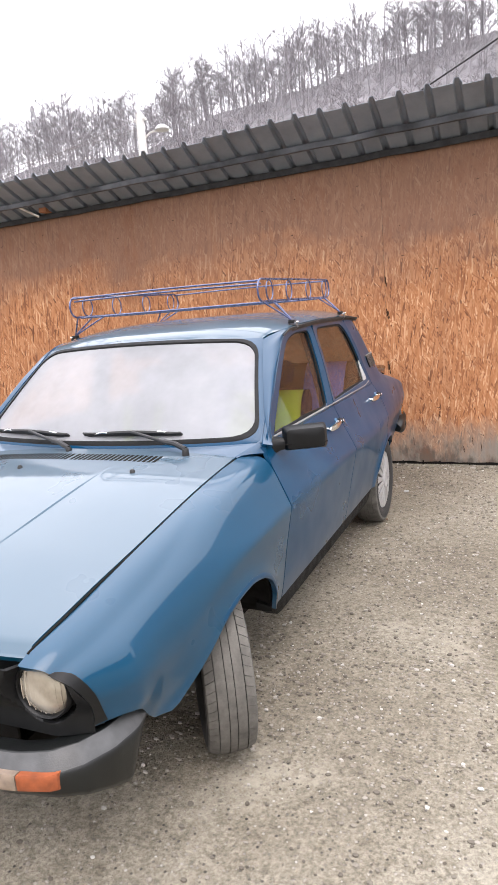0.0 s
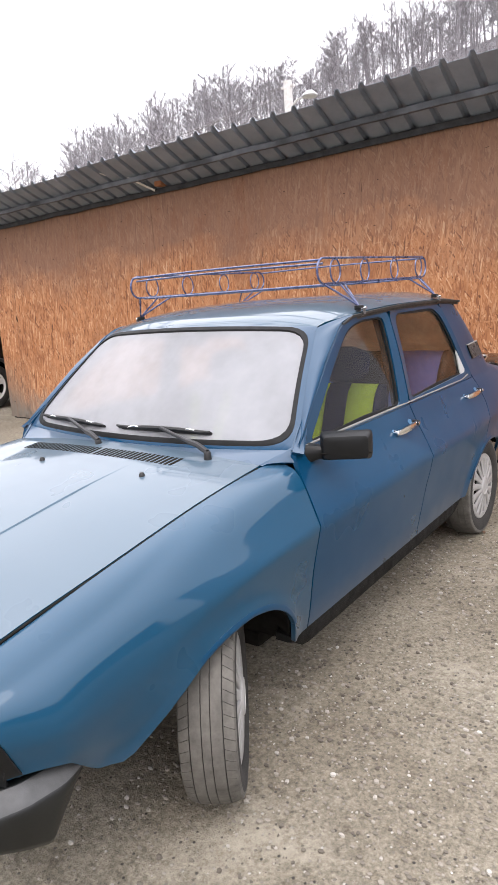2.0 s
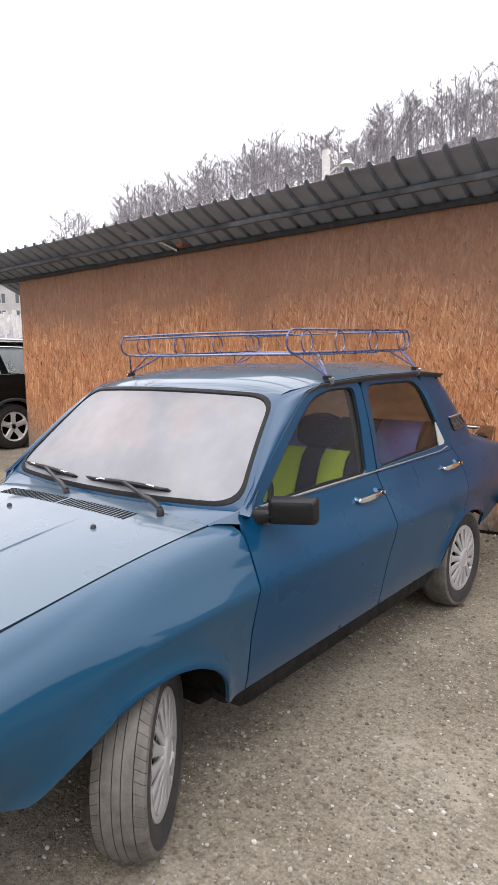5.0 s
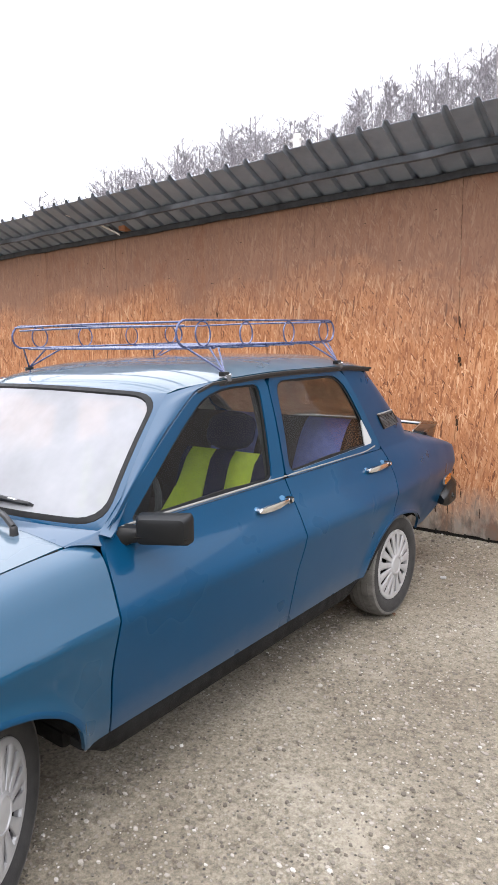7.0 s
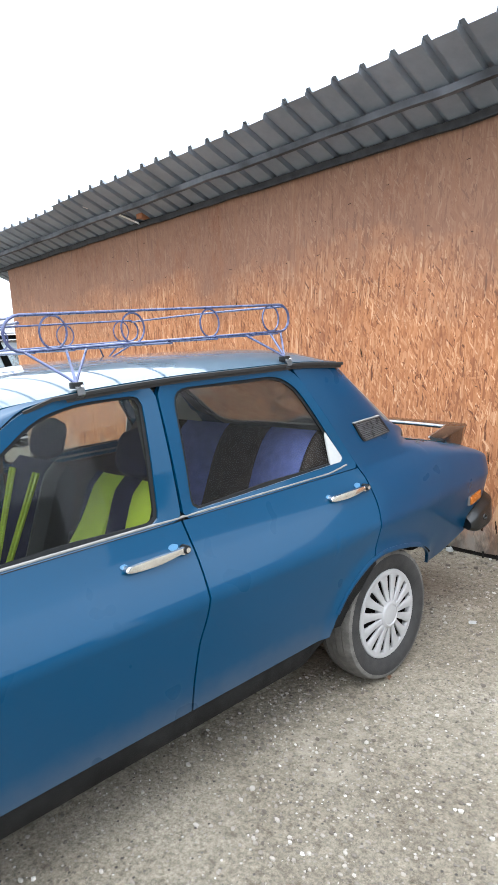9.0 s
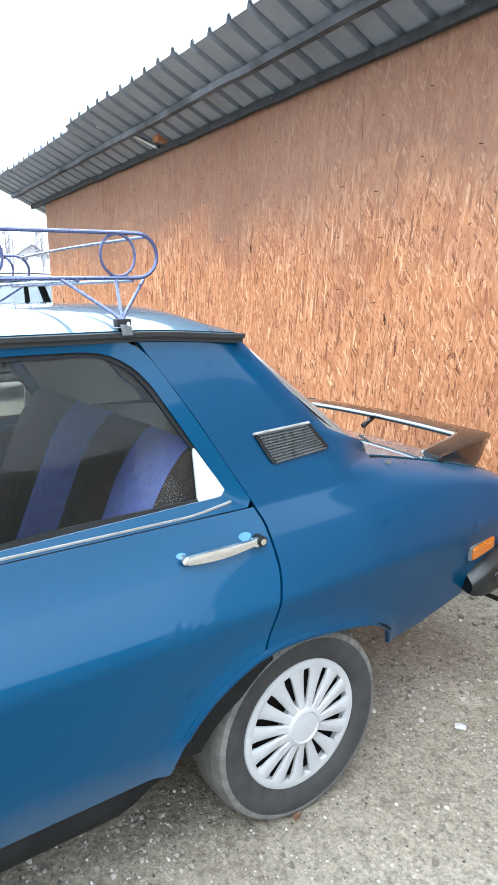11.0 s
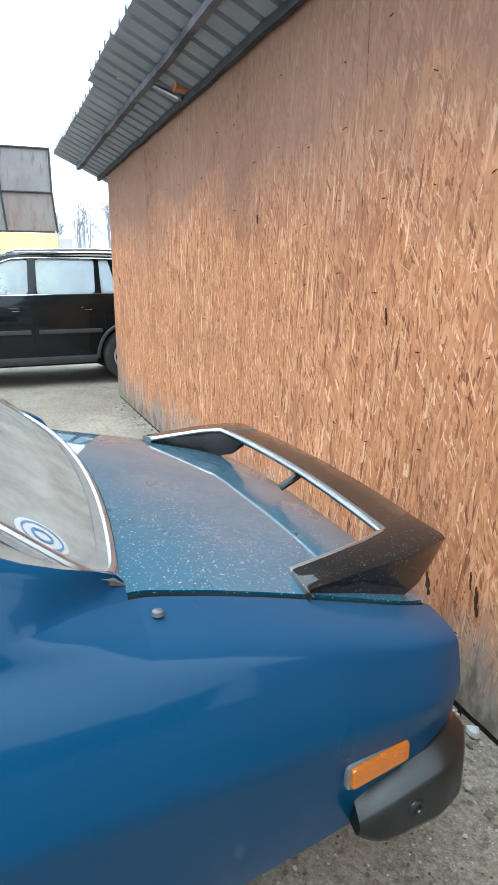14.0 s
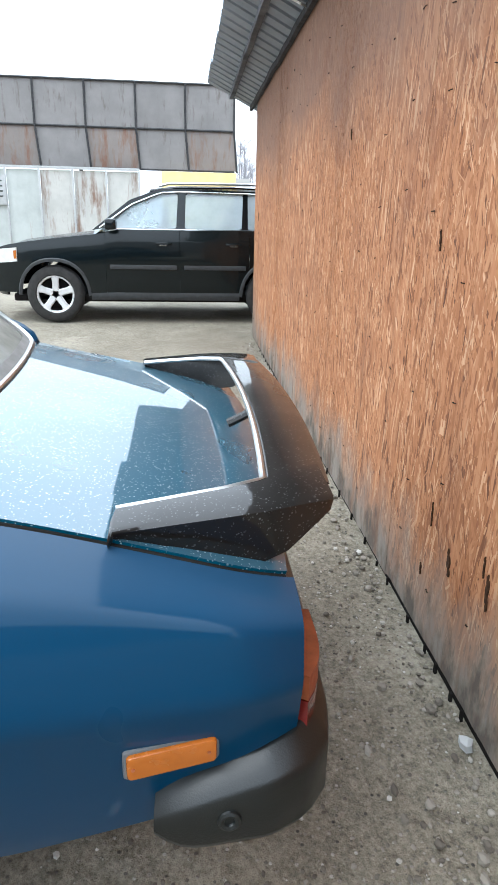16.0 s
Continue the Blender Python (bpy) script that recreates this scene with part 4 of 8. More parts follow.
    def dish(u, v):
        z = 0.512 + 0.180 * v
        x = 0.47 + (float(np.interp(z, ez, ex)) + 0.004 - 0.47) * u
        y = -0.800 + 0.05 * smooth01((x - 0.64) / 0.14) + 0.045 * smooth01((0.645 - z) / 0.09)
        r = math.hypot(x - 0.638, z - 0.629)
        return (s * x, y + 0.050 * smooth01((0.088 - r) / 0.020), z)

    shell(bm, dish, np.linspace(0, 1, 46), np.linspace(0, 1, 36), 0.006, flip=(s < 0))
    part("lamp_dish", bm, M_PLASTIC, sur)

    # rear wing and roof pillar, one pressing
    top = wing_top
    base = cols(2.302 + GAP, 3.405)

    def quarter(u, v):
        y = u
        z0 = under_z(y)
        z = z0 + (top(y) - z0) * v
        w = 1 - smooth01((u - 2.302) / 0.22)
        y = u + (gap_c(min(0.945, z)) - 2.302) * w
        if z > 0.945:
            y -= (z - 0.945) * 0.55 * w
        z0 = under_z(y)
        z = z0 + (top(u) - z0) * v
        x = flank(y, z)
        # the wing rolls over towards the boot lid
        if u > 2.60:
            t = max(0.0, (v - 0.86) / 0.14)
            x -= 0.088 * t ** 4.0 * smooth01((u - 2.6) / 0.25)
        return (s * x, y, z)

    pil_r = spline([0.965, 0.985, 1.02, 1.06, 1.15, 1.25, 1.362], [2.820, 2.80, 2.72, 2.645, 2.542, 2.440, 2.335])
    pil_l = spline([0.985, 1.15, 1.362], [2.279, 2.186, 2.052])
    foot_u = 2.80

    def pillar(u, w):
        f = (u - base[0]) / (foot_u - base[0])
        b = quarter(u, 1.0)
        z = b[2] + (1.362 - b[2]) * w
        k = smooth01(w * 3)
        y = (b[1] - 0.56 * (z - b[2]) * (1 - f)) * (1 - k) + (pil_l(z) + (pil_r(z) - pil_l(z)) * f) * k
        roll = 0.088 * smooth01((u - 2.6) / 0.25) * (1 - smooth01((z - b[2]) / 0.10))
        return (s * (flank(y, z) - 0.030 * f ** 7 - roll), y, z)

    vs = list(np.linspace(0, 0.86, 20)) + [0.86 + 0.14 * (1 - (1 - q) ** 2) for q in np.linspace(0, 1, 13)][1:]
    base = sorted([c for c in base if abs(c - foot_u) > 0.004] + [foot_u])
    ws = list(np.linspace(0, 1, 20))[1:]
    bm = bmesh.new()
    g = [[bm.verts.new(quarter(u, v)) for v in vs] + ([bm.verts.new(pillar(u, w)) for w in ws] if u <= foot_u + 1e-6 else []) for u in base]
    for A, B in zip(g, g[1:]):
        for k in range(min(len(A), len(B)) - 1):
            f = (A[k], B[k], B[k + 1], A[k + 1])
            bm.faces.new(f if s > 0 else f[::-1])
    bmesh.ops.recalc_face_normals(bm, faces=bm.faces)
    if sum(f.normal.x for f in bm.faces) * s < 0:
        bmesh.ops.reverse_faces(bm, faces=bm.faces)
    edge = [tuple(v.co) for v in g[base.index(foot_u)][len(vs) - 1:]]
    bmesh.ops.solidify(bm, geom=bm.faces[:], thickness=0.014)
    part("rear_wing", bm, M_WING, car, "slightly darker, duller blue rear wing")
    # channel between the pillar and the rear window
    bm = bmesh.new()
    E = resample(edge, 20, closed=False)

    def channel(u, v):
        i = int(round(v))
        t = 1 - i / 19
        a = Vector(E[i]) + Vector((-s * 0.004, 0, -0.003))
        b = Vector(rear_fn(s * 0.985, t, -0.004))
        return tuple(a.lerp(b, u))

    shell(bm, channel, np.linspace(0, 1, 5), range(1, 20), 0.010, flip=(s < 0))
    part("window_channel", bm, M_CHANNEL, car, "dust-caked channel beside the rear window")

    # slatted air vent on the pillar
    vent = [(2.326, 1.118), (2.510, 1.125), (2.575, 1.050), (2.374, 1.037)]
    bm = bmesh.new()
    o = resample(rounded(vent, 0.008, 3), 40)
    c = o.mean(0)
    i = c + (o - c) * 0.9
    ring_frame(bm, lift(o, 0.006), lift(i, 0.006), (-s * 0.012, 0, 0))
    vp = part("air_vent", bm, M_PLASTIC, car, "black slatted air vent")
    bm = bmesh.new()
    o1 = [bm.verts.new(p) for p in lift(o, 0.001)]
    bm.faces.new(o1)
    part("backing", bm, M_DARK, vp)
    A, B, C, D = [Vector(p) for p in vent]
    bm = bmesh.new()
    sweep(bm, [(s * (flank(w[0], w[1]) + 0.006), w[0], w[1]) for w in [A.lerp(B, m / 4) for m in range(5)]], [(-0.006, -0.004), (0.003, -0.0015), (0.003, 0.0015), (-0.006, 0.003)], lambda i: ((s, 0, 0), (0, 0, 1)))
    part("top_edge", bm, M_SHELF, vp, "pale top edge")
    for k in range(11):
        t = (k + 0.5) / 11
        p, q = A.lerp(D, t), B.lerp(C, t)
        p, q = p.lerp(q, 0.06), p.lerp(q, 0.94)
        bm = bmesh.new()
        sweep(bm, [(s * (flank(w[0], w[1]) + 0.004), w[0], w[1]) for w in [p.lerp(q, m / 4) for m in range(5)]], [(-0.004, -0.002), (0.003, -0.0025), (0.003, 0.0005), (-0.004, 0.002)], lambda i: ((s, 0, 0), (0, 0, 1)))
        part("slat", bm, M_SLAT, vp)

    # rolled lips round the wheel openings, the wells behind them
    for line, a, b in zip(ARCH_LINES, (14, 4), (42, 37)):
        L = [Vector(p) for p in line]
        nrm = []
        for k in range(len(L)):
            t = (L[min(k + 1, 45)] - L[max(k - 1, 0)]).normalized()
            nrm.append(Vector((-t.y, t.x)))
        bm = bmesh.new()
        pts = [(s * (flank(p.x, p.y + 0.004) + 0.001), p.x, p.y + 0.004) for p in L[a:b]]
        sweep(bm, pts, [(-0.014, -0.004), (0.001, -0.005), (0.0025, -0.001), (0.002, 0.007), (-0.001, 0.014), (-0.014, 0.012)], lambda i: ((s, 0, 0), (0, nrm[a + i].x, nrm[a + i].y)))
        part("arch_lip", bm, M_BLUE if line is ARCH_LINES[0] else M_WING, car)
        bm = bmesh.new()

        def well(u, v):
            k = int(round(u))
            p = L[k] + nrm[k] * (0.003 + 0.030 * min(1.0, v * 6))
            return (s * (low_x(max(0.3, L[k].y)) - taper(L[k].x) - 0.014 - 0.42 * v), p.x, p.y)

        shell(bm, well, range(9, 45) if line is ARCH_LINES[0] else range(0, 43), (0, 0.06, 0.17, 1), 0.006, flip=(s > 0))
        part("wheel_well", bm, M_DARK, car)
    # black coated guard inside the front of the rear opening
    L = [Vector(p) for p in ARCH_LINES[1]][1:19]
    hub = Vector((2.44, 0.29))
    bm = bmesh.new()

    def guard(u, v):
        p = L[int(round(u))]
        q = p + (hub - p).normalized() * (v * min(0.085, (hub - p).length - 0.297))
        return (s * (low_x(max(0.3, p.y)) - taper(p.x) - 0.004 - 0.008 * v), q.x, q.y)

    shell(bm, guard, range(18), (0, 0.3, 1), 0.006, flip=(s > 0))
    part("arch_guard", bm, M_SILL, car, "black-coated inner arch edge")
    # sill, black, running out towards the wheel openings
    bm = bmesh.new()
    rows = []
    for y in np.linspace(0.312, 2.02, 40):
        e = smooth01((y - 0.30) / 0.13) * smooth01((2.03 - y) / 0.14)
        x, zb = low_x(0.36) - taper(y) - 0.010, 0.352 - 0.018 - 0.062 * e
        rows.append([bm.verts.new((s * (x + a), y, z)) for a, z in ((-0.06, zb), (-0.014, zb), (-0.002, zb + 0.016 * e + 0.003), (0.003, 0.338), (0.001, 0.354), (-0.06, 0.362))])
    for A, B in zip(rows, rows[1:]):
        for j in range(6):
            bm.faces.new((A[j], A[(j + 1) % 6], B[(j + 1) % 6], B[j]))
    bm.faces.new(rows[0])
    bm.faces.new(rows[-1][::-1])
    part("sill", bm, M_SILL, car, "black-coated rusty sill")


both(build_sides)


# roof, screens, bonnet, boot
def roof_side(y):
    return 0.575 + 0.06 * smooth01((y - 0.87) / 0.25)


roof_edge = spline([0.87, 1.0, 1.2, 1.6, 2.05, 2.33], [1.330, 1.352, 1.372, 1.384, 1.383, 1.366])
roof_mid = spline([0.79, 0.95, 1.2, 1.6, 2.05, 2.2, 2.31], [1.352, 1.392, 1.425, 1.440, 1.440, 1.432, 1.390])


def roof_fn(u, v):
    """u: -1 to 1 across, v: 0 at the windscreen to 1 at the rear."""
    ya, yb = 0.79 + 0.085 * u * u, 2.31 + 0.012 * u * u
    y = ya + (yb - ya) * v
    x = u * (roof_side(max(0.87, y)) - 0.03 * max(0, v - 0.9) / 0.1 * 0.3)
    ze = roof_edge(max(0.87, y))
    zm = roof_mid(0.79 + (2.31 - 0.79) * v)
    w = 1 - abs(u) ** 4.2
    return (x, y, ze + (zm - ze) * w - 0.010 * (1 - smooth01(v / 0.05)))


bm = bmesh.new()
shell(bm, roof_fn, np.linspace(-1, 1, 41), [0, 0.01, 0.025] + list(np.linspace(0.05, 1, 39)), 0.008, flip=False)
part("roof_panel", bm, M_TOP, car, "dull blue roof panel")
bm = bmesh.new()
shell(bm, lambda u, v: (roof_fn(u, v)[0] * 0.965, roof_fn(u, v)[1], roof_fn(u, v)[2] - 0.035), np.linspace(-1, 1, 21), np.linspace(0, 1, 21), 0.004)
part("headliner", bm, M_LINER, car, "cream fabric headliner")


def gutter(s):
    bm = bmesh.new()
    line = [(0.665 + 0.03, 0.50, 0.965), (0.657 + 0.03, 0.60, 1.055), (0.645 + 0.025, 0.72, 1.155), (0.648, 0.85, 1.255), (0.634, 0.97, 1.325), (0.632, 1.08, 1.358)]
    P = resample(line, 24, closed=False)
    pts = [tuple(p) for p in P[20:]] + [(roof_side(y) + 0.004, y, roof_edge(y) - 0.006) for y in np.linspace(1.14, 2.335, 40)]
    pts = [(s * a, b, c) for a, b, c in pts]
    sweep(bm, pts, [(-0.012, -0.008), (0.012, -0.008), (0.013, 0.002), (0.009, 0.004), (0.004, -0.003), (-0.012, 0.004)], lambda i: ((s, 0, 0), (0, 0, 1)))
    part("rain_gutter", bm, M_RUBBER, car, "black rain gutter")
    # dark strip that stands for the shadow line under the gutter
    bm = bmesh.new()
    pts2 = [(x - s * 0.004, y, z - 0.015) for x, y, z in pts]
    sweep(bm, pts2, [(-0.012, -0.004), (0.005, -0.004), (0.005, 0.008), (-0.012, 0.008)], lambda i: ((s, 0, 0), (0, 0, 1)))
    part("gutter_shade", bm, M_RUBBER, car)


both(gutter)


# windscreen: u across, v up
def screen_fn(u, v, off=0.0):
    x = u * (0.706 - 0.136 * v)
    y = (0.415 + 0.07 * u * u) * (1 - v) + (0.795 + 0.085 * u * u) * v - 0.012 * math.sin(math.pi * v)
    z = (0.948 + 0.013 * u * u) * (1 - v) + (1.350 - 0.022 * u * u) * v
    return (x, y - off * 0.75, z + off * 0.66)


def screen(name, fn, corner, mat, lo, hi, wide, seal_mat, edge=0.0):
    """Glass with a rubber seal round it, set in a body-coloured surround."""
    def loop(inset):
        k = inset
        poly = rounded([(-1 + k, k * 1.45), (1 - k, k * 1.45), (1 - k, 1 - k * 1.45), (-1 + k, 1 - k * 1.45)], corner, 8)
        return resample(poly, 120)

    O, I = loop(edge), loop(wide)
    bm = bmesh.new()
    ring_frame(bm, [fn(u, v, 0.004) for u, v in O], [fn(u, v, 0.007) for u, v in I], lambda p: Vector((0, 0, -0.012)))
    seal = part(name + "_seal", bm, seal_mat, car)
    # glass as a grid that fills the rounded outline
    bm = bmesh.new()
    c = np.array([0, 0.5])
    ks = np.linspace(0, 1, 14)
    rows = []
    for k in ks[1:]:
        rows.append([bm.verts.new(fn(*(c + (p - c) * k), 0.001)) for p in loop(wide * 0.6)])
    mid = bm.verts.new(fn(0, 0.5, 0.001))
    n = len(rows[0])
    for j in range(n):
        bm.faces.new((mid, rows[0][j], rows[0][(j + 1) % n]))
    for A, B in zip(rows, rows[1:]):
        for j in range(n):
            bm.faces.new((A[j], B[j], B[(j + 1) % n], A[(j + 1) % n]))
    part(name + "_glass", bm, mat, car, angle=80)
    return seal


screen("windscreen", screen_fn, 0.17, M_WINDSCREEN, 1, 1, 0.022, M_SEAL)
screen("rear_window", rear_fn, 0.16, M_REARGLASS, 1, 1, 0.045, M_SHELF, -0.015)


def surround(fn, corner, name):
    """Painted metal between the rounded screen seal and the square of pillars, roof and scuttle."""
    O = resample([(-1.03, -0.05), (1.03, -0.05), (1.03, 1.02), (-1.03, 1.02)], 120)
    I = resample(rounded([(-1, 0), (1, 0), (1, 1), (-1, 1)], corner, 8), 120)
    k = min(range(120), key=lambda q: np.linalg.norm(I[q] - O[0]))
    I = np.roll(I, -k, axis=0)
    bm = bmesh.new()
    ring_frame(bm, [fn(u, v, -0.004) for u, v in O], [fn(u, v, 0.002) for u, v in I], lambda p: Vector((0, 0, -0.02)))
    part(name, bm, M_BLUE, car)


surround(screen_fn, 0.17, "windscreen_surround")


def a_pillar(s):
    inner = resample([screen_fn(1.03, v) for v in np.linspace(-0.06, 1.0, 12)], 24, closed=False)
    outer = resample([(flank(0.455, 0.935), 0.455, 0.935), (flank(0.62, 1.075) + 0.002, 0.62, 1.075), (flank(0.80, 1.222), 0.80, 1.222), (flank(0.985, 1.34), 0.985, 1.340), (roof_side(1.1), 1.10, 1.362)], 24, closed=False)

    def fn(u, v):
        i = int(round(v))
        p = Vector(inner[i]).lerp(Vector(outer[i]), u)
        bulge = 0.016 * math.sin(math.pi * u)
        return (s * (p.x + bulge * 0.6), p.y - bulge * 0.5, p.z + bulge * 0.4)

    bm = bmesh.new()
    shell(bm, fn, np.linspace(0, 1, 9), range(24), 0.02, flip=(s < 0))
    part("windscreen_pillar", bm, M_BLUE, car)
    # cover between wing, scuttle and pillar foot
    A, B = Vector((0.640, 0.375, 0.912)), Vector((0.738, 0.452, 0.912))
    C, D = Vector(screen_fn(1.0, -0.02, 0.002)), Vector((flank(0.49, 0.965), 0.49, 0.965))
    bm = bmesh.new()

    def corner(u, v):
        p = A.lerp(B, u).lerp(C.lerp(D, u), v)
        return (s * p.x, p.y, p.z + 0.003 + 0.004 * math.sin(math.pi * u))

    shell(bm, corner, np.linspace(0, 1, 6), np.linspace(0, 1, 6), 0.012, flip=(s < 0))
    part("scuttle_corner", bm, M_BLUE, car)


both(a_pillar)

bon_z = spline([-0.80, -0.70, -0.3, 0.097, 0.36], [0.718, 0.755, 0.827, 0.888, 0.915])


def bonnet_fn(u, v):
    ya, yb = -0.795 + 0.02 * u * u, 0.362 + 0.012 * u * u
    y = ya + (yb - ya) * v
    half = 0.6455 - 0.45 * taper(y)
    x = u * half
    z = bon_z(y) + 0.030 * (1 - abs(u) ** 2.5) * smooth01(v * 3)
    # raised swage lines beside the middle
    z += 0.0043 * smooth01(v * 2) * (1 - smooth01((v - 0.62) * 4)) * smooth01((0.36 - abs(u)) / 0.0065)
    if v < 0.02:
        z -= 0.012
    return (x, y, z)


bm = bmesh.new()
shell(bm, bonnet_fn, sorted(list(np.linspace(-1, 1, 61)) + [q * w for q in (1, -1) for w in (0.350, 0.3535, 0.3565, 0.3600, 0.3635)]), [0, 0.008, 0.02, 0.04] + list(np.linspace(0.07, 1, 36)), 0.014)
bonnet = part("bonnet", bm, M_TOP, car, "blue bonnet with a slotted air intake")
# dark shut line beside the bonnet
for s in (1, -1):
    bm = bmesh.new()
    tube(bm, [(s * (0.6490 - 0.45 * taper(y)), y, bon_z(y) - 0.0050) for y in np.linspace(-0.77, 0.355, 30)], 0.0034, 6)
    part("bonnet_gap", bm, M_DARK, bonnet)

# scuttle between bonnet and windscreen
bm = bmesh.new()


def scuttle(u, v):
    a = bonnet_fn(u * 1.0, 1.0)
    b = screen_fn(u * 1.02, -0.03)
    p = Vector((a[0] * 1.01, a[1] + 0.004, a[2] - 0.002)).lerp(Vector((b[0], b[1], b[2])), v)
    return tuple(p)


shell(bm, scuttle, np.linspace(-1, 1, 41), np.linspace(0, 1, 8), 0.014)
part("scuttle", bm, M_BLUE, car)


def slots():
    """The black slots of the air intake near the bonnet's rear edge, in two groups."""
    for a, b in ((-0.43, -0.035), (-0.005, 0.37)):
        k = int((b - a) / 0.0205)
        for i in range(k + 1):
            x = a + (b - a) * i / k
            bm = bmesh.new()
            vs = []
            for v in (0.884, 0.944):
                for dx, dz in ((-0.0062, -0.003), (0.0062, -0.003), (0.0062, 0.0008), (-0.0062, 0.0008)):
                    p = bonnet_fn((x + dx) / 0.645, v)
                    vs.append(bm.verts.new((p[0], p[1], p[2] + dz)))
            for q in range(4):
                bm.faces.new((vs[q], vs[(q + 1) % 4], vs[4 + (q + 1) % 4], vs[4 + q]))
            bm.faces.new(vs[3::-1])
            bm.faces.new(vs[4:])
            part("slot", bm, M_DARK, bonnet)


slots()

lid_z = spline([2.80, 2.95, 3.07, 3.26, 3.36, 3.43], [0.980, 0.949, 0.923, 0.877, 0.848, 0.826])


def lid_fn(u, v):
    ya, yb = 2.845 - 0.055 * u * u, 3.425 - 0.03 * u * u
    y = ya + (yb - ya) * v
    x = u * (wing_edge(y) - 0.011)
    return (x, y, lid_z(y) + 0.022 * (1 - abs(u) ** 2.5))


bm = bmesh.new()
shell(bm, lid_fn, np.linspace(-1, 1, 41), np.linspace(0, 1, 26), 0.014)
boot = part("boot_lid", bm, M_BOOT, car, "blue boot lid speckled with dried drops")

# dark bar for the shade in the gaps beside the lid
for s in (1, -1):
    bm = bmesh.new()
    tube(bm, [(s * (wing_edge(y) - 0.006), y, lid_z(y) - 0.009) for y in np.linspace(2.80, 3.39, 20)], 0.0055, 6)
    part("lid_gap", bm, M_DARK, boot)
# bright strip in the rear window's seal
bm = bmesh.new()
lp = resample(rounded([(-0.992, 0.012), (0.992, 0.012), (0.992, 0.988), (-0.992, 0.988)], 0.16, 8), 120)
tube(bm, [rear_fn(u, v, 0.007) for u, v in lp], 0.0075, 8, closed=True)
part("rear_window_strip", bm, M_ALU, car, "bright metal strip round the rear window")

# tail panel
bm = bmesh.new()


def tail_fn(u, v):
    z = 0.50 + (0.826 - 0.50) * v
    half = 0.675 - 0.06 * v
    x = u * half
    y = 3.420 - 0.02 * (1 - v) - 0.045 * abs(u) ** 4
    return (x, y, z + 0.02 * (1 - abs(u) ** 2.5) * v)


shell(bm, tail_fn, np.linspace(-1, 1, 31), np.linspace(0, 1, 14), 0.016, flip=True)
part("tail_panel", bm, M_BLUE, car)

# floor, bulkheads and valances that close the body below
bm = bmesh.new()
bm.free()
for nm, lo, hi, bev in (("transmission_tunnel", (-0.60, 0.36, 0.24), (0.60, 2.02, 0.30), 0.02), ("floor_pan", (-0.70, 0.36, 0.305), (0.70, 2.02, 0.335), 0.01), ("engine_tray", (-0.42, -0.70, 0.26), (0.42, 0.34, 0.36), 0.02),
                        ("rear_axle_cover", (-0.42, 2.03, 0.30), (0.42, 2.74, 0.40), 0.02), ("boot_floor", (-0.62, 2.83, 0.42), (0.62, 3.30, 0.52), 0.02), ("bulkhead", (-0.70, 0.345, 0.34), (0.70, 0.358, 0.90), 0.004)):
    bm = bmesh.new()
    box(bm, lo, hi, bev)
    part(nm, bm, M_DARK, car)
bm = bmesh.new()
shell(bm, lambda u, v: (u * 0.50, -0.72 - 0.05 * (1 - u * u), 0.30 + 0.20 * v), np.linspace(-1, 1, 15), np.linspace(0, 1, 5), 0.01)
part("front_valance", bm, M_DARK, car)

# water channel under the boot lid's edges
for s in (1, -1):
    bm = bmesh.new()
    sweep(bm, [(s * wing_edge(y), y, lid_z(y) - 0.022) for y in np.linspace(2.84, 3.39, 14)], [(-0.03, -0.012), (0.012, -0.012), (0.012, 0.006), (-0.03, 0.004)], lambda i: ((s, 0, 0), (0, 0, 1)))
    part("boot_channel", bm, M_RUBBER, car)


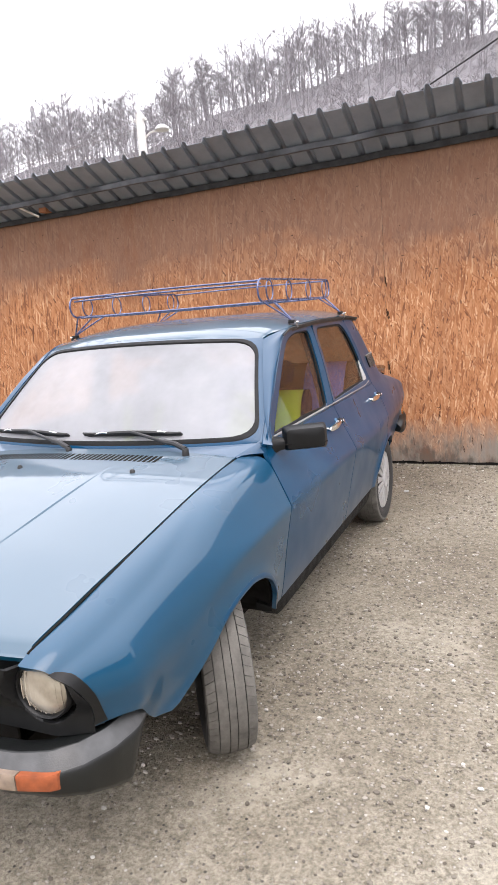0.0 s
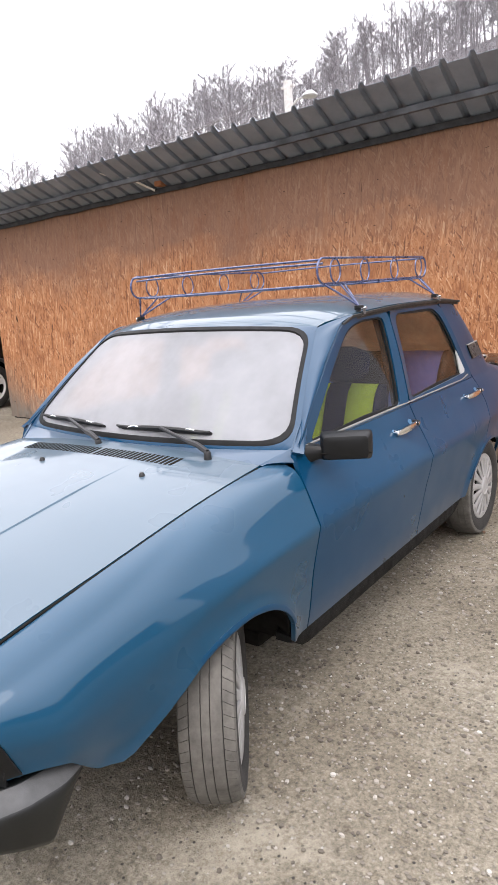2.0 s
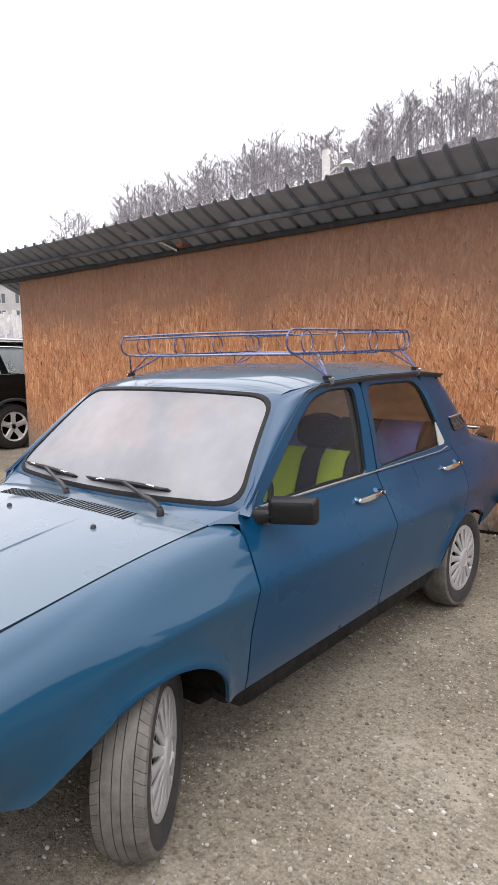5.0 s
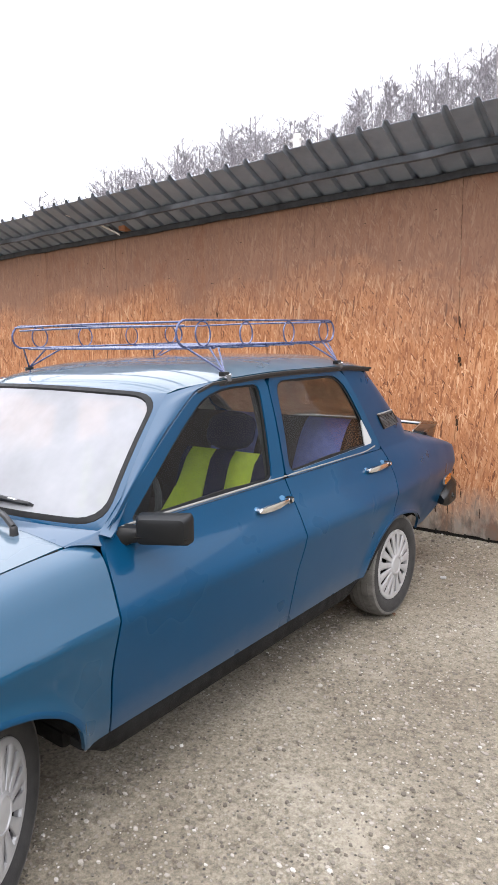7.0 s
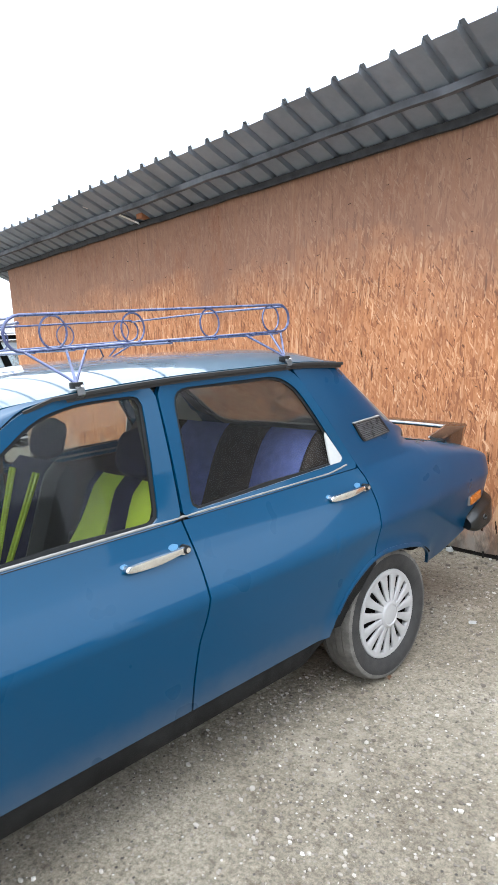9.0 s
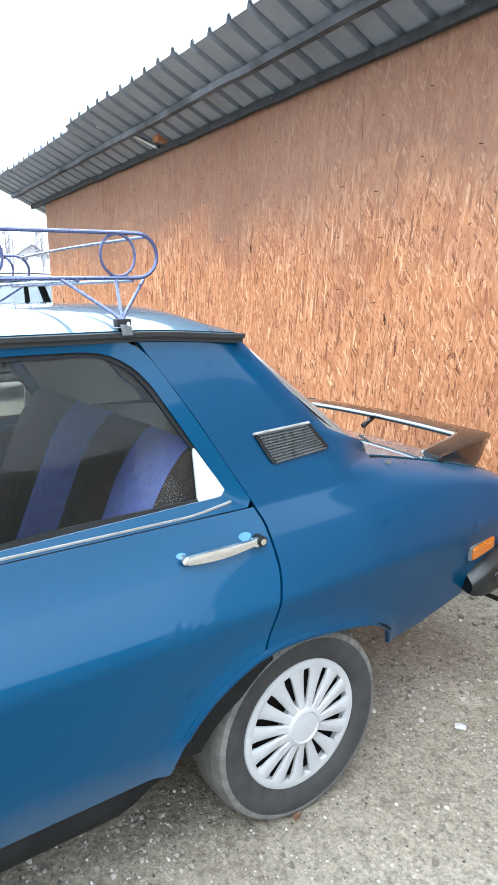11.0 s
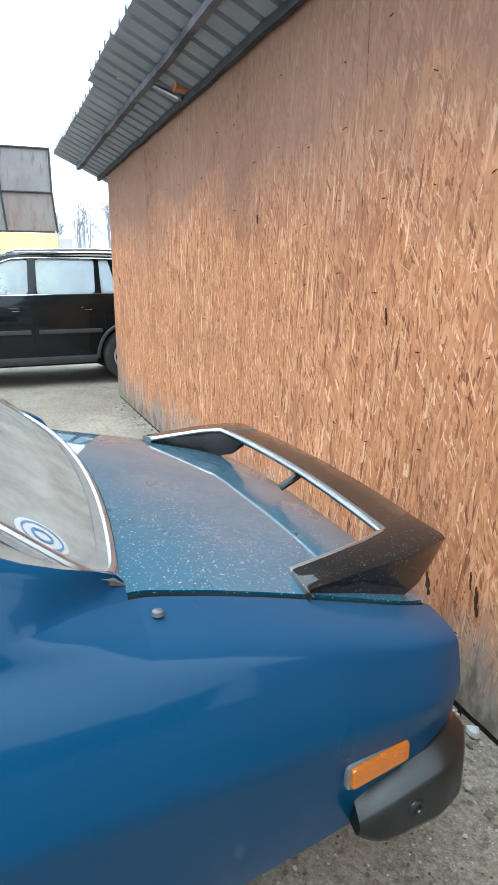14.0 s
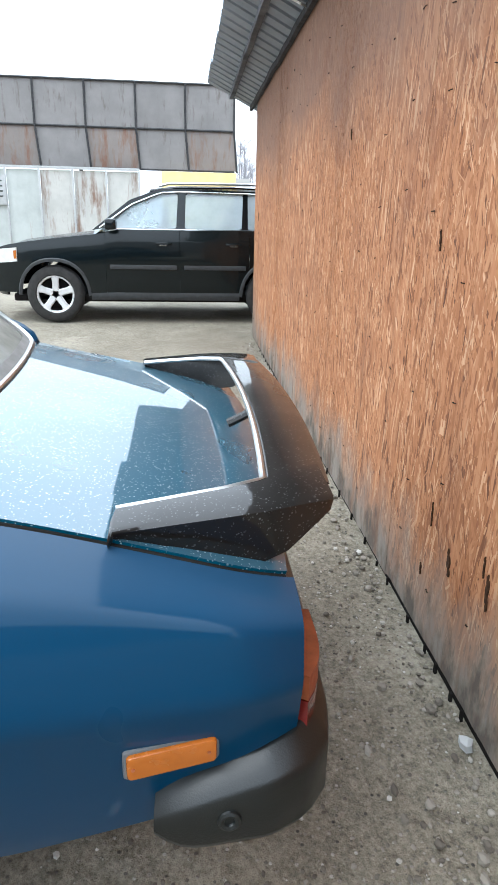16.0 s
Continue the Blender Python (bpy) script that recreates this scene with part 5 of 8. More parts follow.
# wheels
def build_tyre(parent):
    """Axle along x, the outer side plus."""
    R = 0.287
    bm = bmesh.new()
    prof = [(0.184, 0.058), (0.200, 0.0690), (0.206, 0.0735), (0.224, 0.0795), (0.246, 0.0805), (0.262, 0.0780), (0.2665, 0.0740), (0.2765, 0.0480), (0.2815, 0.0150)]
    prof = prof + [(r, -a) for r, a in prof[::-1]] + [prof[0]]
    lathe(bm, prof, 64)
    bmesh.ops.remove_doubles(bm, verts=bm.verts, dist=1e-6)
    t = part("tyre", bm, M_TYRE, parent, "worn dusty black tyre")
    crown = lambda a: R - 0.0145 * (abs(a) / 0.076) ** 3
    # three worn ribs round the crown
    for a0, a1 in ((-0.0435, -0.0138), (-0.0110, 0.0110), (0.0138, 0.0435)):
        bm = bmesh.new()
        xs = np.linspace(a0, a1, 4)
        lathe(bm, [(0.266, a0), (crown(a0) - 0.0015, a0 - 0.0003)] + [(crown(x), x) for x in xs] + [(crown(a1) - 0.0015, a1 + 0.0003), (0.266, a1), (0.266, a0)], 72)
        part("tread_rib", bm, M_TREAD, t, angle=30)
    # shoulder blocks, cut by narrow sipes
    n = 58
    for sg in (1, -1):
        bm = bmesh.new()
        for k in range(n):
            rows = []
            for f in (0.0, 0.33, 0.66, 0.945):
                tt = 2 * math.pi * (k + f) / n
                row = []
                for a, dr in ((0.0465, -0.012), (0.0465, 0.0), (0.057, 0.0), (0.067, 0.0), (0.0745, 0.0), (0.0790, -0.0090), (0.0785, -0.0150)):
                    r = crown(min(a, 0.076)) + dr
                    tw = tt + 0.05 * (a - 0.0465) / 0.03
                    row.append(bm.verts.new((sg * a, r * math.cos(tw), r * math.sin(tw))))
                rows.append(row)
            for A, B in zip(rows, rows[1:]):
                for j in range(6):
                    bm.faces.new((A[j], A[j + 1], B[j + 1], B[j]))
            bm.faces.new(rows[0])
            bm.faces.new(rows[-1][::-1])
        part("tread_shoulder", bm, M_TREAD, t, "grey dusty tread shoulder", angle=30)
    return t


def build_wheel(name):
    e = new(name)
    build_tyre(e)
    # steel rim behind the cover
    bm = bmesh.new()
    lathe(bm, [(0.0, 0.012), (0.10, 0.015), (0.15, 0.0), (0.165, 0.02), (0.175, 0.050), (0.186, 0.056), (0.186, -0.06), (0.16, -0.06)], 40)
    part("rim", bm, M_DARK, e)
    # plastic cover: outer ring, spokes, centre cap
    bm = bmesh.new()
    N = 60
    lathe(bm, [(0.166, 0.060), (0.169, 0.0685), (0.180, 0.0705), (0.190, 0.068), (0.193, 0.062), (0.190, 0.050), (0.166, 0.046), (0.166, 0.060)], N)
    cover = part("wheel_cover", bm, M_SILVER, e, "silver plastic wheel cover with fifteen spokes")
    bm = bmesh.new()
    lathe(bm, [(0.0, 0.084), (0.03, 0.084), (0.043, 0.082), (0.046, 0.086), (0.052, 0.085), (0.060, 0.078), (0.070, 0.066), (0.070, 0.05), (0.0, 0.05)], 40)
    part("centre_cap", bm, M_SILVER, cover)
    for k in range(15):
        a = 2 * math.pi * k / 15
        bm = bmesh.new()
        rows = []
        for r, hw, x in ((0.054, 0.0108, 0.080), (0.074, 0.0120, 0.0775), (0.115, 0.0158, 0.0745), (0.150, 0.0198, 0.0722), (0.171, 0.0265, 0.0700)):
            rows.append([bm.verts.new((x + dx, r, w)) for w, dx in ((-hw, -0.010), (-hw, -0.003), (-hw * 0.78, 0.0), (hw * 0.78, 0.0), (hw, -0.003), (hw, -0.010))])
        for A, B in zip(rows, rows[1:]):
            for q in range(5):
                bm.faces.new((A[q], A[q + 1], B[q + 1], B[q]))
        for v in bm.verts:
            y, z = v.co.y, v.co.z
            v.co.y, v.co.z = y * math.cos(a) - z * math.sin(a), y * math.sin(a) + z * math.cos(a)
        part("spoke", bm, M_SILVER, cover)
    return e


wheel = build_wheel("wheel")
wheel.parent = car
HUBX = 0.685
wheel.matrix_basis = pose(HUBX, 2.44, 0.284)
steer = 34.0
fl = copy_thing(wheel, pose(HUBX + 0.005, 0.01, 0.284, 0, 0, steer))
rr = copy_thing(wheel, pose(-HUBX, 2.44, 0.284, 0, 0, 180))
fr = copy_thing(wheel, pose(-HUBX, 0.0, 0.284, 0, 0, 180 + steer))
for w in (fl, rr, fr):
    w.parent = car


# nose: black grille panel, round headlamps in deep bezels
def build_nose():
    bm = bmesh.new()

    def panel(u, v):
        x = u * 0.742
        y = -0.770 + 0.085 * abs(u) ** 4
        return (x, y, 0.515 + (0.715 - 0.515 - 0.075 * abs(u) ** 6) * v)

    shell(bm, panel, np.linspace(-1, 1, 31), np.linspace(0, 1, 9), 0.02)
    g = part("grille", bm, M_PLASTIC, car, "black plastic grille panel")
    for k in range(5):
        bm = bmesh.new()
        z = 0.545 + 0.03 * k
        sweep(bm, [(x, -0.782, z) for x in np.linspace(-0.44, 0.44, 9)], [(-0.010, -0.004), (0.010, -0.003), (0.010, 0.003), (-0.010, 0.004)], lambda i: ((0, -1, 0), (0, 0, 1)))
        part("grille_bar", bm, M_PLASTIC, g)
    for s in (1, -1):
        e = new("headlamp")
        e.parent = car
        e.matrix_basis = pose(s * 0.638, -0.772, 0.629, 0, 0, -90 + s * 4)
        e["label"] = "round glass headlamp in a black bezel"
        bm = bmesh.new()
        lathe(bm, [(0.064, -0.030), (0.066, -0.014), (0.070, -0.010), (0.074, -0.014), (0.076, -0.030)], 40)
        for v in bm.verts:
            v.co.z = min(v.co.z, 0.064 + 0.1 * max(0.0, v.co.z - 0.064))
        part("bezel", bm, M_PLASTIC, e)
        bm = bmesh.new()
        lathe(bm, [(0.0, -0.004), (0.03, -0.0055), (0.050, -0.010), (0.062, -0.017), (0.066, -0.022), (0.066, -0.030), (0.0, -0.030)], 40)
        part("lens", bm, M_LAMP, e, "yellowed ribbed glass lens")
        for q in range(-4, 5):
            bm = bmesh.new()
            h = math.sqrt(max(0.0, 0.060 ** 2 - (q * 0.0135) ** 2))
            tube(bm, [(-0.0045 - 0.0022 * (q * 0.0135 / 0.035) ** 2 * 1.0 - 3.2 * z * z - 0.0005, q * 0.0135, z) for z in np.linspace(-h, h, 9)], 0.0018, 5)
            part("lens_rib", bm, M_LAMP, e)


def lamp_material():
    n = Nodes("headlamp_glass")
    c = n.coords()
    a = n.ramp(n.noise(c, 12, 4), 0, [(0.3, (0.30, 0.26, 0.20)), (0.7, (0.62, 0.58, 0.50))])
    n.link(a, 0, n.bsdf, "Base Color")
    n.put(n.bsdf, Roughness=0.12, Metallic=0.55, Coat_Weight=1.0, Coat_Roughness=0.03)
    return n.mat


M_LAMP = lamp_material()
build_nose()


# bumpers: hollow plastic mouldings with a lipped top
def bumper(front):
    if front:
        half = [(0.772, -0.535), (0.782, -0.61), (0.775, -0.70), (0.745, -0.775), (0.690, -0.825), (0.60, -0.850), (0.40, -0.872), (0.0, -0.885)]
        zt = [0.506, 0.502, 0.508, 0.512, 0.508, 0.502, 0.500, 0.500]
        zb = [0.352, 0.345, 0.360, 0.388, 0.405, 0.412, 0.410, 0.410]
    else:
        half = [(0.745, 3.180), (0.752, 3.25), (0.748, 3.36), (0.725, 3.420), (0.678, 3.458), (0.60, 3.472), (0.40, 3.482), (0.0, 3.490)]
        zt = [0.540, 0.568, 0.600, 0.612, 0.616, 0.616, 0.616, 0.616]
        zb = [0.446, 0.440, 0.448, 0.456, 0.460, 0.460, 0.460, 0.460]
    line = [(x, y, a, b) for (x, y), a, b in zip(half, zt, zb)]
    line = line + [(-x, y, a, b) for x, y, a, b in line[-2::-1]]
    L = resample(line, 90, closed=False)
    bm = bmesh.new()
    k = len(L)
    rings = []
    for i in range(k):
        x, y, a, b = L[i]
        p, q = L[max(0, i - 1)], L[min(k - 1, i + 1)]
        t = Vector((q[0] - p[0], q[1] - p[1], 0)).normalized()
        n = Vector((t.y, -t.x, 0)) if front else Vector((-t.y, t.x, 0))
        if n.dot(Vector((x, (y + 0.2) if front else (y - 2.9), 0))) < 0:
            n = -n
        end = min(1.0, min(i, k - 1 - i) / 5)
        d = 0.05 + 0.03 * end
        c = 0.040 if front else 0.030
        tip = max(0.0, 1 - min(i, k - 1 - i) / 1.6)
        if not front:
            a, b = a - 0.010 * tip, b + 0.012 * tip
        sec = [(-d, a - 0.004), (-0.036, a), (-0.030, a - 0.002), (-0.001, a - c), (0.003, a - c - 0.007), (0.004, a - c - 0.022), (0.004, b + 0.02), (-0.004, b + 0.004), (-0.016, b), (-d, b + 0.01)]
        # the front ends run out to a peak, cut away below
        cut = 0.09 * max(0.0, 1 - min(i, k - 1 - i) / 7) if front else 0.0
        rings.append([bm.verts.new((x + n.x * (s - 0.008 * tip), y + n.y * (s - 0.008 * tip) - cut * min(1.0, max(0.0, a - c - z) / 0.07), z)) for s, z in sec])
    m = len(rings[0])
    for A, B in zip(rings, rings[1:]):
        for j in range(m):
            bm.faces.new((A[j], A[(j + 1) % m], B[(j + 1) % m], B[j]))
    bm.faces.new(rings[0][::-1])
    bm.faces.new(rings[-1])
    ob = part("front_bumper" if front else "rear_bumper", bm, M_BUMPER, car, "faded black plastic bumper", angle=50)
    # the sloping top is paler: fading, and sky sheen put into its colour
    ob.data.materials.append(M_FADED_SHEEN)
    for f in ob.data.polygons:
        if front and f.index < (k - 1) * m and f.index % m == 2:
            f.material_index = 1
    return ob


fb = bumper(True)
rb = bumper(False)
for s in (1, -1):
    # lamps set into the front bumper
    for nm, x0, x1, mt in (("indicator_lens", 0.615, 0.705, M_DULLORANGE), ("side_lens", 0.49, 0.612, M_BEIGE)):
        bm = bmesh.new()
        xs = np.linspace(x0, x1, 6)
        rows = []
        for x in xs:
            y = np.interp(x, [0.40, 0.60, 0.69, 0.72], [-0.872, -0.850, -0.825, -0.80]) - 0.010
            rows.append([bm.verts.new((s * x, y + dy, z)) for dy, z in ((0.03, 0.432), (0.002, 0.432), (0.0, 0.437), (0.0, 0.467), (0.002, 0.472), (0.03, 0.472))])
        for A, B in zip(rows, rows[1:]):
            for j in range(5):
                bm.faces.new((A[j], A[j + 1], B[j + 1], B[j]))
        bm.faces.new(rows[0])
        bm.faces.new(rows[-1][::-1])
        part(nm, bm, mt, fb)
    # fixing boss on the rear bumper's end
    bm = bmesh.new()
    lathe(bm, [(0.006, -0.004), (0.009, 0.003), (0.014, 0.005), (0.018, 0.003), (0.020, -0.004)], 20)
    for v in bm.verts:
        v.co = Vector((s * (0.755 + v.co.x), 3.295 + v.co.y, 0.503 + v.co.z))
    part("bumper_boss", bm, M_BUMPER, rb)


# small lamps, handles, mirror, wipers
M_GREYRIM = plain("grey_lamp_rim", (0.10, 0.105, 0.11), 0.5, vary=0.15)


def orange_repeater(s):
    e = new("side_marker")
    e.parent = car
    e["label"] = "orange side marker lamp"
    c0, c1 = Vector((0.7525, 3.145, 0.620)), Vector((0.7350, 3.275, 0.631))
    d = (c1 - c0).normalized()
    out = Vector((d.y, -d.x, 0)).normalized()
    mid, half = (c0 + c1) / 2, (c1 - c0).length / 2

    def block(grow, depth, base):
        """A cushion with rounded corners, from base to base + depth proud of the wing."""
        b = bmesh.new()
        w, h = half + grow, 0.0205 + grow
        rings = []
        for off, inset in ((base, 0.0), (base + depth - 0.004, 0.0), (base + depth - 0.001, 0.0015), (base + depth, 0.005)):
            o = rounded([(-w + inset, -h + inset), (w - inset, -h + inset), (w - inset, h - inset), (-w + inset, h - inset)], 0.008, 5)
            ring = []
            for p, q in o:
                v = mid + d * p + out * off + Vector((0, 0, q))
                ring.append(b.verts.new((s * v.x, v.y, v.z)))
            rings.append(ring)
        for A, B in zip(rings, rings[1:]):
            for j in range(len(A)):
                b.faces.new((A[j], A[(j + 1) % len(A)], B[(j + 1) % len(A)], B[j]))
        b.faces.new(rings[-1])
        b.faces.new(rings[0][::-1])
        bmesh.ops.recalc_face_normals(b, faces=b.faces)
        return b

    part("base", block(0.005, 0.012, -0.008), M_GREYRIM, e)
    part("lens", block(0.0, 0.010, 0.002), M_ORANGE, e)
    for p in (c0.lerp(c1, 0.08), c0.lerp(c1, 0.92)):
        bm = bmesh.new()
        tube(bm, [(s * (p.x + 0.006), p.y, p.z), (s * (p.x + 0.0134), p.y, p.z)], 0.0028, 10)
        part("screw", bm, M_DULLORANGE, e)


both(orange_repeater)


def tail_lamp(s):
    e = new("tail_lamp")
    e.parent = car
    e["label"] = "orange and red tail lamp"
    for z0, z1, mt, nm in ((0.655, 0.700, M_DULLORANGE, "indicator_lens"), (0.600, 0.652, M_RED, "red_lens")):
        bm = bmesh.new()

        def fn(u, v):
            x = 0.50 + 0.172 * u
            return (s * (x + 0.012 * u ** 5), 3.456 - 0.034 * u ** 5, z0 + (z1 - z0) * v)

        shell(bm, fn, np.linspace(0, 1, 9), np.linspace(0, 1, 4), 0.03, flip=(s > 0))
        part(nm, bm, mt, e)
    bm = bmesh.new()
    shell(bm, lambda u, v: (s * (0.485 + 0.186 * u), 3.428 - 0.034 * u ** 5, 0.600 + 0.125 * v), np.linspace(0, 1, 7), np.linspace(0, 1, 4), 0.03, flip=(s > 0))
    part("housing", bm, M_PLASTIC, e)


both(tail_lamp)


def door_handle(s, y0, y1, z):
    e = new("door_handle")
    e.parent = car
    e["label"] = "worn chrome pull handle with a lock"
    bm = bmesh.new()
    ys = np.linspace(y0, y1 - 0.012, 14)
    pts = []
    for k, y in enumerate(ys):
        t = k / 13
        pts.append((s * (flank(y, z) + 0.016 + 0.010 * math.sin(math.pi * t)), y, z + 0.004 - 0.006 * (1 - t)))
    rings = []
    for k, p in enumerate(pts):
        t = k / 13
        h = 0.010 + 0.004 * math.sin(math.pi * min(1, t * 1.15)) if t < 0.95 else 0.010
        h *= smooth01(t * 8 + 0.25)
        sec = [(-0.004, -h), (0.003, -h * 0.9), (0.006, 0), (0.004, h * 0.9), (-0.004, h)]
        rings.append([bm.verts.new((p[0] + s * a, p[1], p[2] + b)) for a, b in sec])
    for A, B in zip(rings, rings[1:]):
        for j in range(5):
            bm.faces.new((A[j], A[(j + 1) % 5], B[(j + 1) % 5], B[j]))
    bm.faces.new(rings[0][::-1])
    bm.faces.new(rings[-1])
    part("lever", bm, M_CHROME, e)
    for yy in (y0 + 0.010, y1 - 0.016):
        bm = bmesh.new()
        tube(bm, [(s * (flank(yy, z) - 0.004), yy, z), (s * (flank(yy, z) + 0.018), yy, z)], 0.010, 12)
        part("foot", bm, M_CHROME, e)
    bm = bmesh.new()
    tube(bm, [(s * (flank(y1, z) - 0.002), y1 - 0.004, z + 0.004), (s * (flank(y1, z) + 0.024), y1 - 0.004, z + 0.004)], 0.013, 16)
    part("lock_housing", bm, M_PLASTIC, e)
    bm = bmesh.new()
    tube(bm, [(s * (flank(y1, z) + 0.02), y1 - 0.004, z + 0.004), (s * (flank(y1, z) + 0.028), y1 - 0.004, z + 0.004)], 0.008, 14)
    part("lock", bm, M_CHROME, e)
    # masked patches where the paint was left pale
    for yy, zz, w in ((y1 - 0.036, z + 0.014, 0.017), (y0 + 0.006, z + 0.006, 0.012)):
        bm = bmesh.new()
        poly = [(yy + w * math.cos(a) * (1 + 0.15 * math.sin(3 * a)), zz + 0.6 * w * math.sin(a)) for a in np.linspace(0, 2 * math.pi, 14)[:-1]]
        top = [bm.verts.new((s * (flank(a, b) + 0.0022), a, b)) for a, b in poly]
        bot = [bm.verts.new((s * (flank(a, b) - 0.002), a, b)) for a, b in poly]
        bm.faces.new(top)
        bm.faces.new(bot[::-1])
        for k in range(len(top)):
            bm.faces.new((top[k], bot[k], bot[(k + 1) % len(top)], top[(k + 1) % len(top)]))
        part("bare_patch", bm, M_PATCH, e, "pale blue undercoat patch")


M_PATCH = plain("pale_blue_undercoat", (0.06, 0.17, 0.30), 0.4, vary=0.1)
for s in (1, -1):
    door_handle(s, 1.172, 1.392, 0.866)
    door_handle(s, 2.070, 2.287, 0.872)


def door_mirror(s):
    e = new("door_mirror")
    e.parent = car
    e["label"] = "black plastic door mirror"
    if s > 0:
        a, b = Vector((0.772, 0.556)), Vector((0.930, 0.632))
    else:
        a, b = Vector((0.70, 0.53)), Vector((0.735, 0.56))
    d = (b - a).normalized()
    n = Vector((d.y, -d.x))
    bm = bmesh.new()
    rows = []
    zc = 0.950
    for back, hz, grow in ((0.038, 0.030, -0.030), (0.034, 0.040, -0.014), (0.012, 0.047, -0.002), (-0.022, 0.049, 0.0), (-0.026, 0.046, -0.003)):
        p, q = a - d * grow, b + d * grow
        poly = rounded([(0, zc - hz), ((q - p).length, zc - hz + 0.003), ((q - p).length, zc + hz), (0, zc + hz - 0.003)], 0.016, 4)
        rows.append([bm.verts.new((s * (p.x + d.x * t + n.x * back), p.y + d.y * t + n.y * back, z)) for t, z in poly])
    m = len(rows[0])
    for A, B in zip(rows, rows[1:]):
        for j in range(m):
            bm.faces.new((A[j], A[(j + 1) % m], B[(j + 1) % m], B[j]))
    bm.faces.new(rows[0][::-1])
    bm.faces.new(rows[-1])
    part("housing", bm, M_PLASTIC, e, angle=30)
    # parting groove round the housing
    bm = bmesh.new()
    p, q = a + d * 0.004 + n * 0.036, b - d * 0.003 + n * 0.030
    tube(bm, [(s * (p.x), p.y, zc - 0.018), (s * ((p.x + q.x) / 2 + 0.003 * n.x), (p.y + q.y) / 2 + 0.003 * n.y, zc - 0.019), (s * (q.x), q.y, zc - 0.018)], 0.0022, 6)
    part("seam", bm, M_DARK, e)
    bm = bmesh.new()
    pl = [(a.lerp(b, t) - n * 0.027, z) for t, z in ((0.06, zc - 0.04), (0.94, zc - 0.04), (0.94, zc + 0.04), (0.06, zc + 0.04))]
    v1 = [bm.verts.new((s * p.x, p.y, z)) for p, z in pl]
    v2 = [bm.verts.new((s * (p.x + n.x * 0.003), p.y + n.y * 0.003, z)) for p, z in pl]
    bm.faces.new(v1)
    bm.faces.new(v2[::-1])
    for k in range(4):
        bm.faces.new((v1[k], v2[k], v2[(k + 1) % 4], v1[(k + 1) % 4]))
    part("mirror_glass", bm, M_CHROME, e)
    # arm to the window corner
    bm = bmesh.new()
    rows = []
    for (x, y, z, h, w) in ((0.712, 0.525, 0.925, 0.040, 0.045), (0.735, 0.535, 0.925, 0.034, 0.034), (0.765, 0.553, 0.930, 0.024, 0.022), (0.80, 0.570, 0.935, 0.022, 0.020)):
        rows.append([bm.verts.new((s * x, y + w * dy, z + h * dz)) for dy, dz in ((-0.7, -1), (0.7, -1), (1, -0.6), (1, 0.6), (0.6, 1), (-0.5, 0.9), (-1, 0.4), (-1, -0.6))])
    for A, B in zip(rows, rows[1:]):
        for j in range(8):
            bm.faces.new((A[j], A[(j + 1) % 8], B[(j + 1) % 8], B[j]))
    bm.faces.new(rows[0][::-1])
    bm.faces.new(rows[-1])
    part("arm", bm, M_PLASTIC, e)


both(door_mirror)


M_WIPER = plain("satin_black_steel", (0.012, 0.012, 0.013), 0.35, 0.2, 0.2)


def wiper(px):
    e = new("wiper")
    e.parent = car
    e["label"] = "black and silver windscreen wiper"
    piv = Vector((px, 0.336, 0.946))
    uj = px - 0.285
    S = lambda x, v, off: Vector(screen_fn(x / 0.70, v, off))
    joint = S(uj, 0.075, 0.040)
    bm = bmesh.new()
    lathe(bm, [(0.0, 0.012), (0.009, 0.012), (0.012, 0.008), (0.013, -0.006), (0.016, -0.03), (0.0, -0.03)], 16)
    for v in bm.verts:
        v.co = piv + Vector((v.co.z, v.co.y, v.co.x))
    part("pivot", bm, M_RUBBER, e)
    mid = piv.lerp(joint, 0.36) + Vector((0, -0.004, 0.010))
    bm = bmesh.new()
    tube(bm, [piv + Vector((0, 0, 0.008)), piv.lerp(mid, 0.5) + Vector((0, -0.003, 0.012)), mid], 0.0105, 8)
    part("arm_head", bm, M_WIPER, e)
    bm = bmesh.new()
    tube(bm, [mid, mid.lerp(joint, 0.5), joint], 0.0070, 8)
    part("arm", bm, M_WIPER, e)
    # blade: bridge and rubber
    xs = np.linspace(uj - 0.24, uj + 0.19, 14)
    bm = bmesh.new()
    pts = [S(x, 0.085 - 0.02 * (x - uj), 0.030 - 0.09 * (x - uj) ** 2 * 6) for x in xs]
    tube(bm, pts, lambda t: 0.0075, 6)
    part("bridge", bm, M_RUBBER, e)
    bm = bmesh.new()
    sweep(bm, [S(x, 0.085 - 0.02 * (x - uj), 0.010) for x in np.linspace(uj - 0.26, uj + 0.21, 14)], [(-0.004, -0.010), (0.004, -0.010), (0.003, 0.012), (-0.003, 0.012)], lambda i: ((0, 0.55, 0.8), (0, -0.75, 0.6)))
    part("blade_rubber", bm, M_RUBBER, e)
    for x in (uj - 0.15, uj + 0.12):
        bm = bmesh.new()
        tube(bm, [S(x - 0.05, 0.085, 0.014), S(x, 0.087, 0.030), S(x + 0.05, 0.085, 0.014)], 0.004, 6)
        part("claw", bm, M_CHROME, e)


wiper(0.456)
wiper(-0.096)

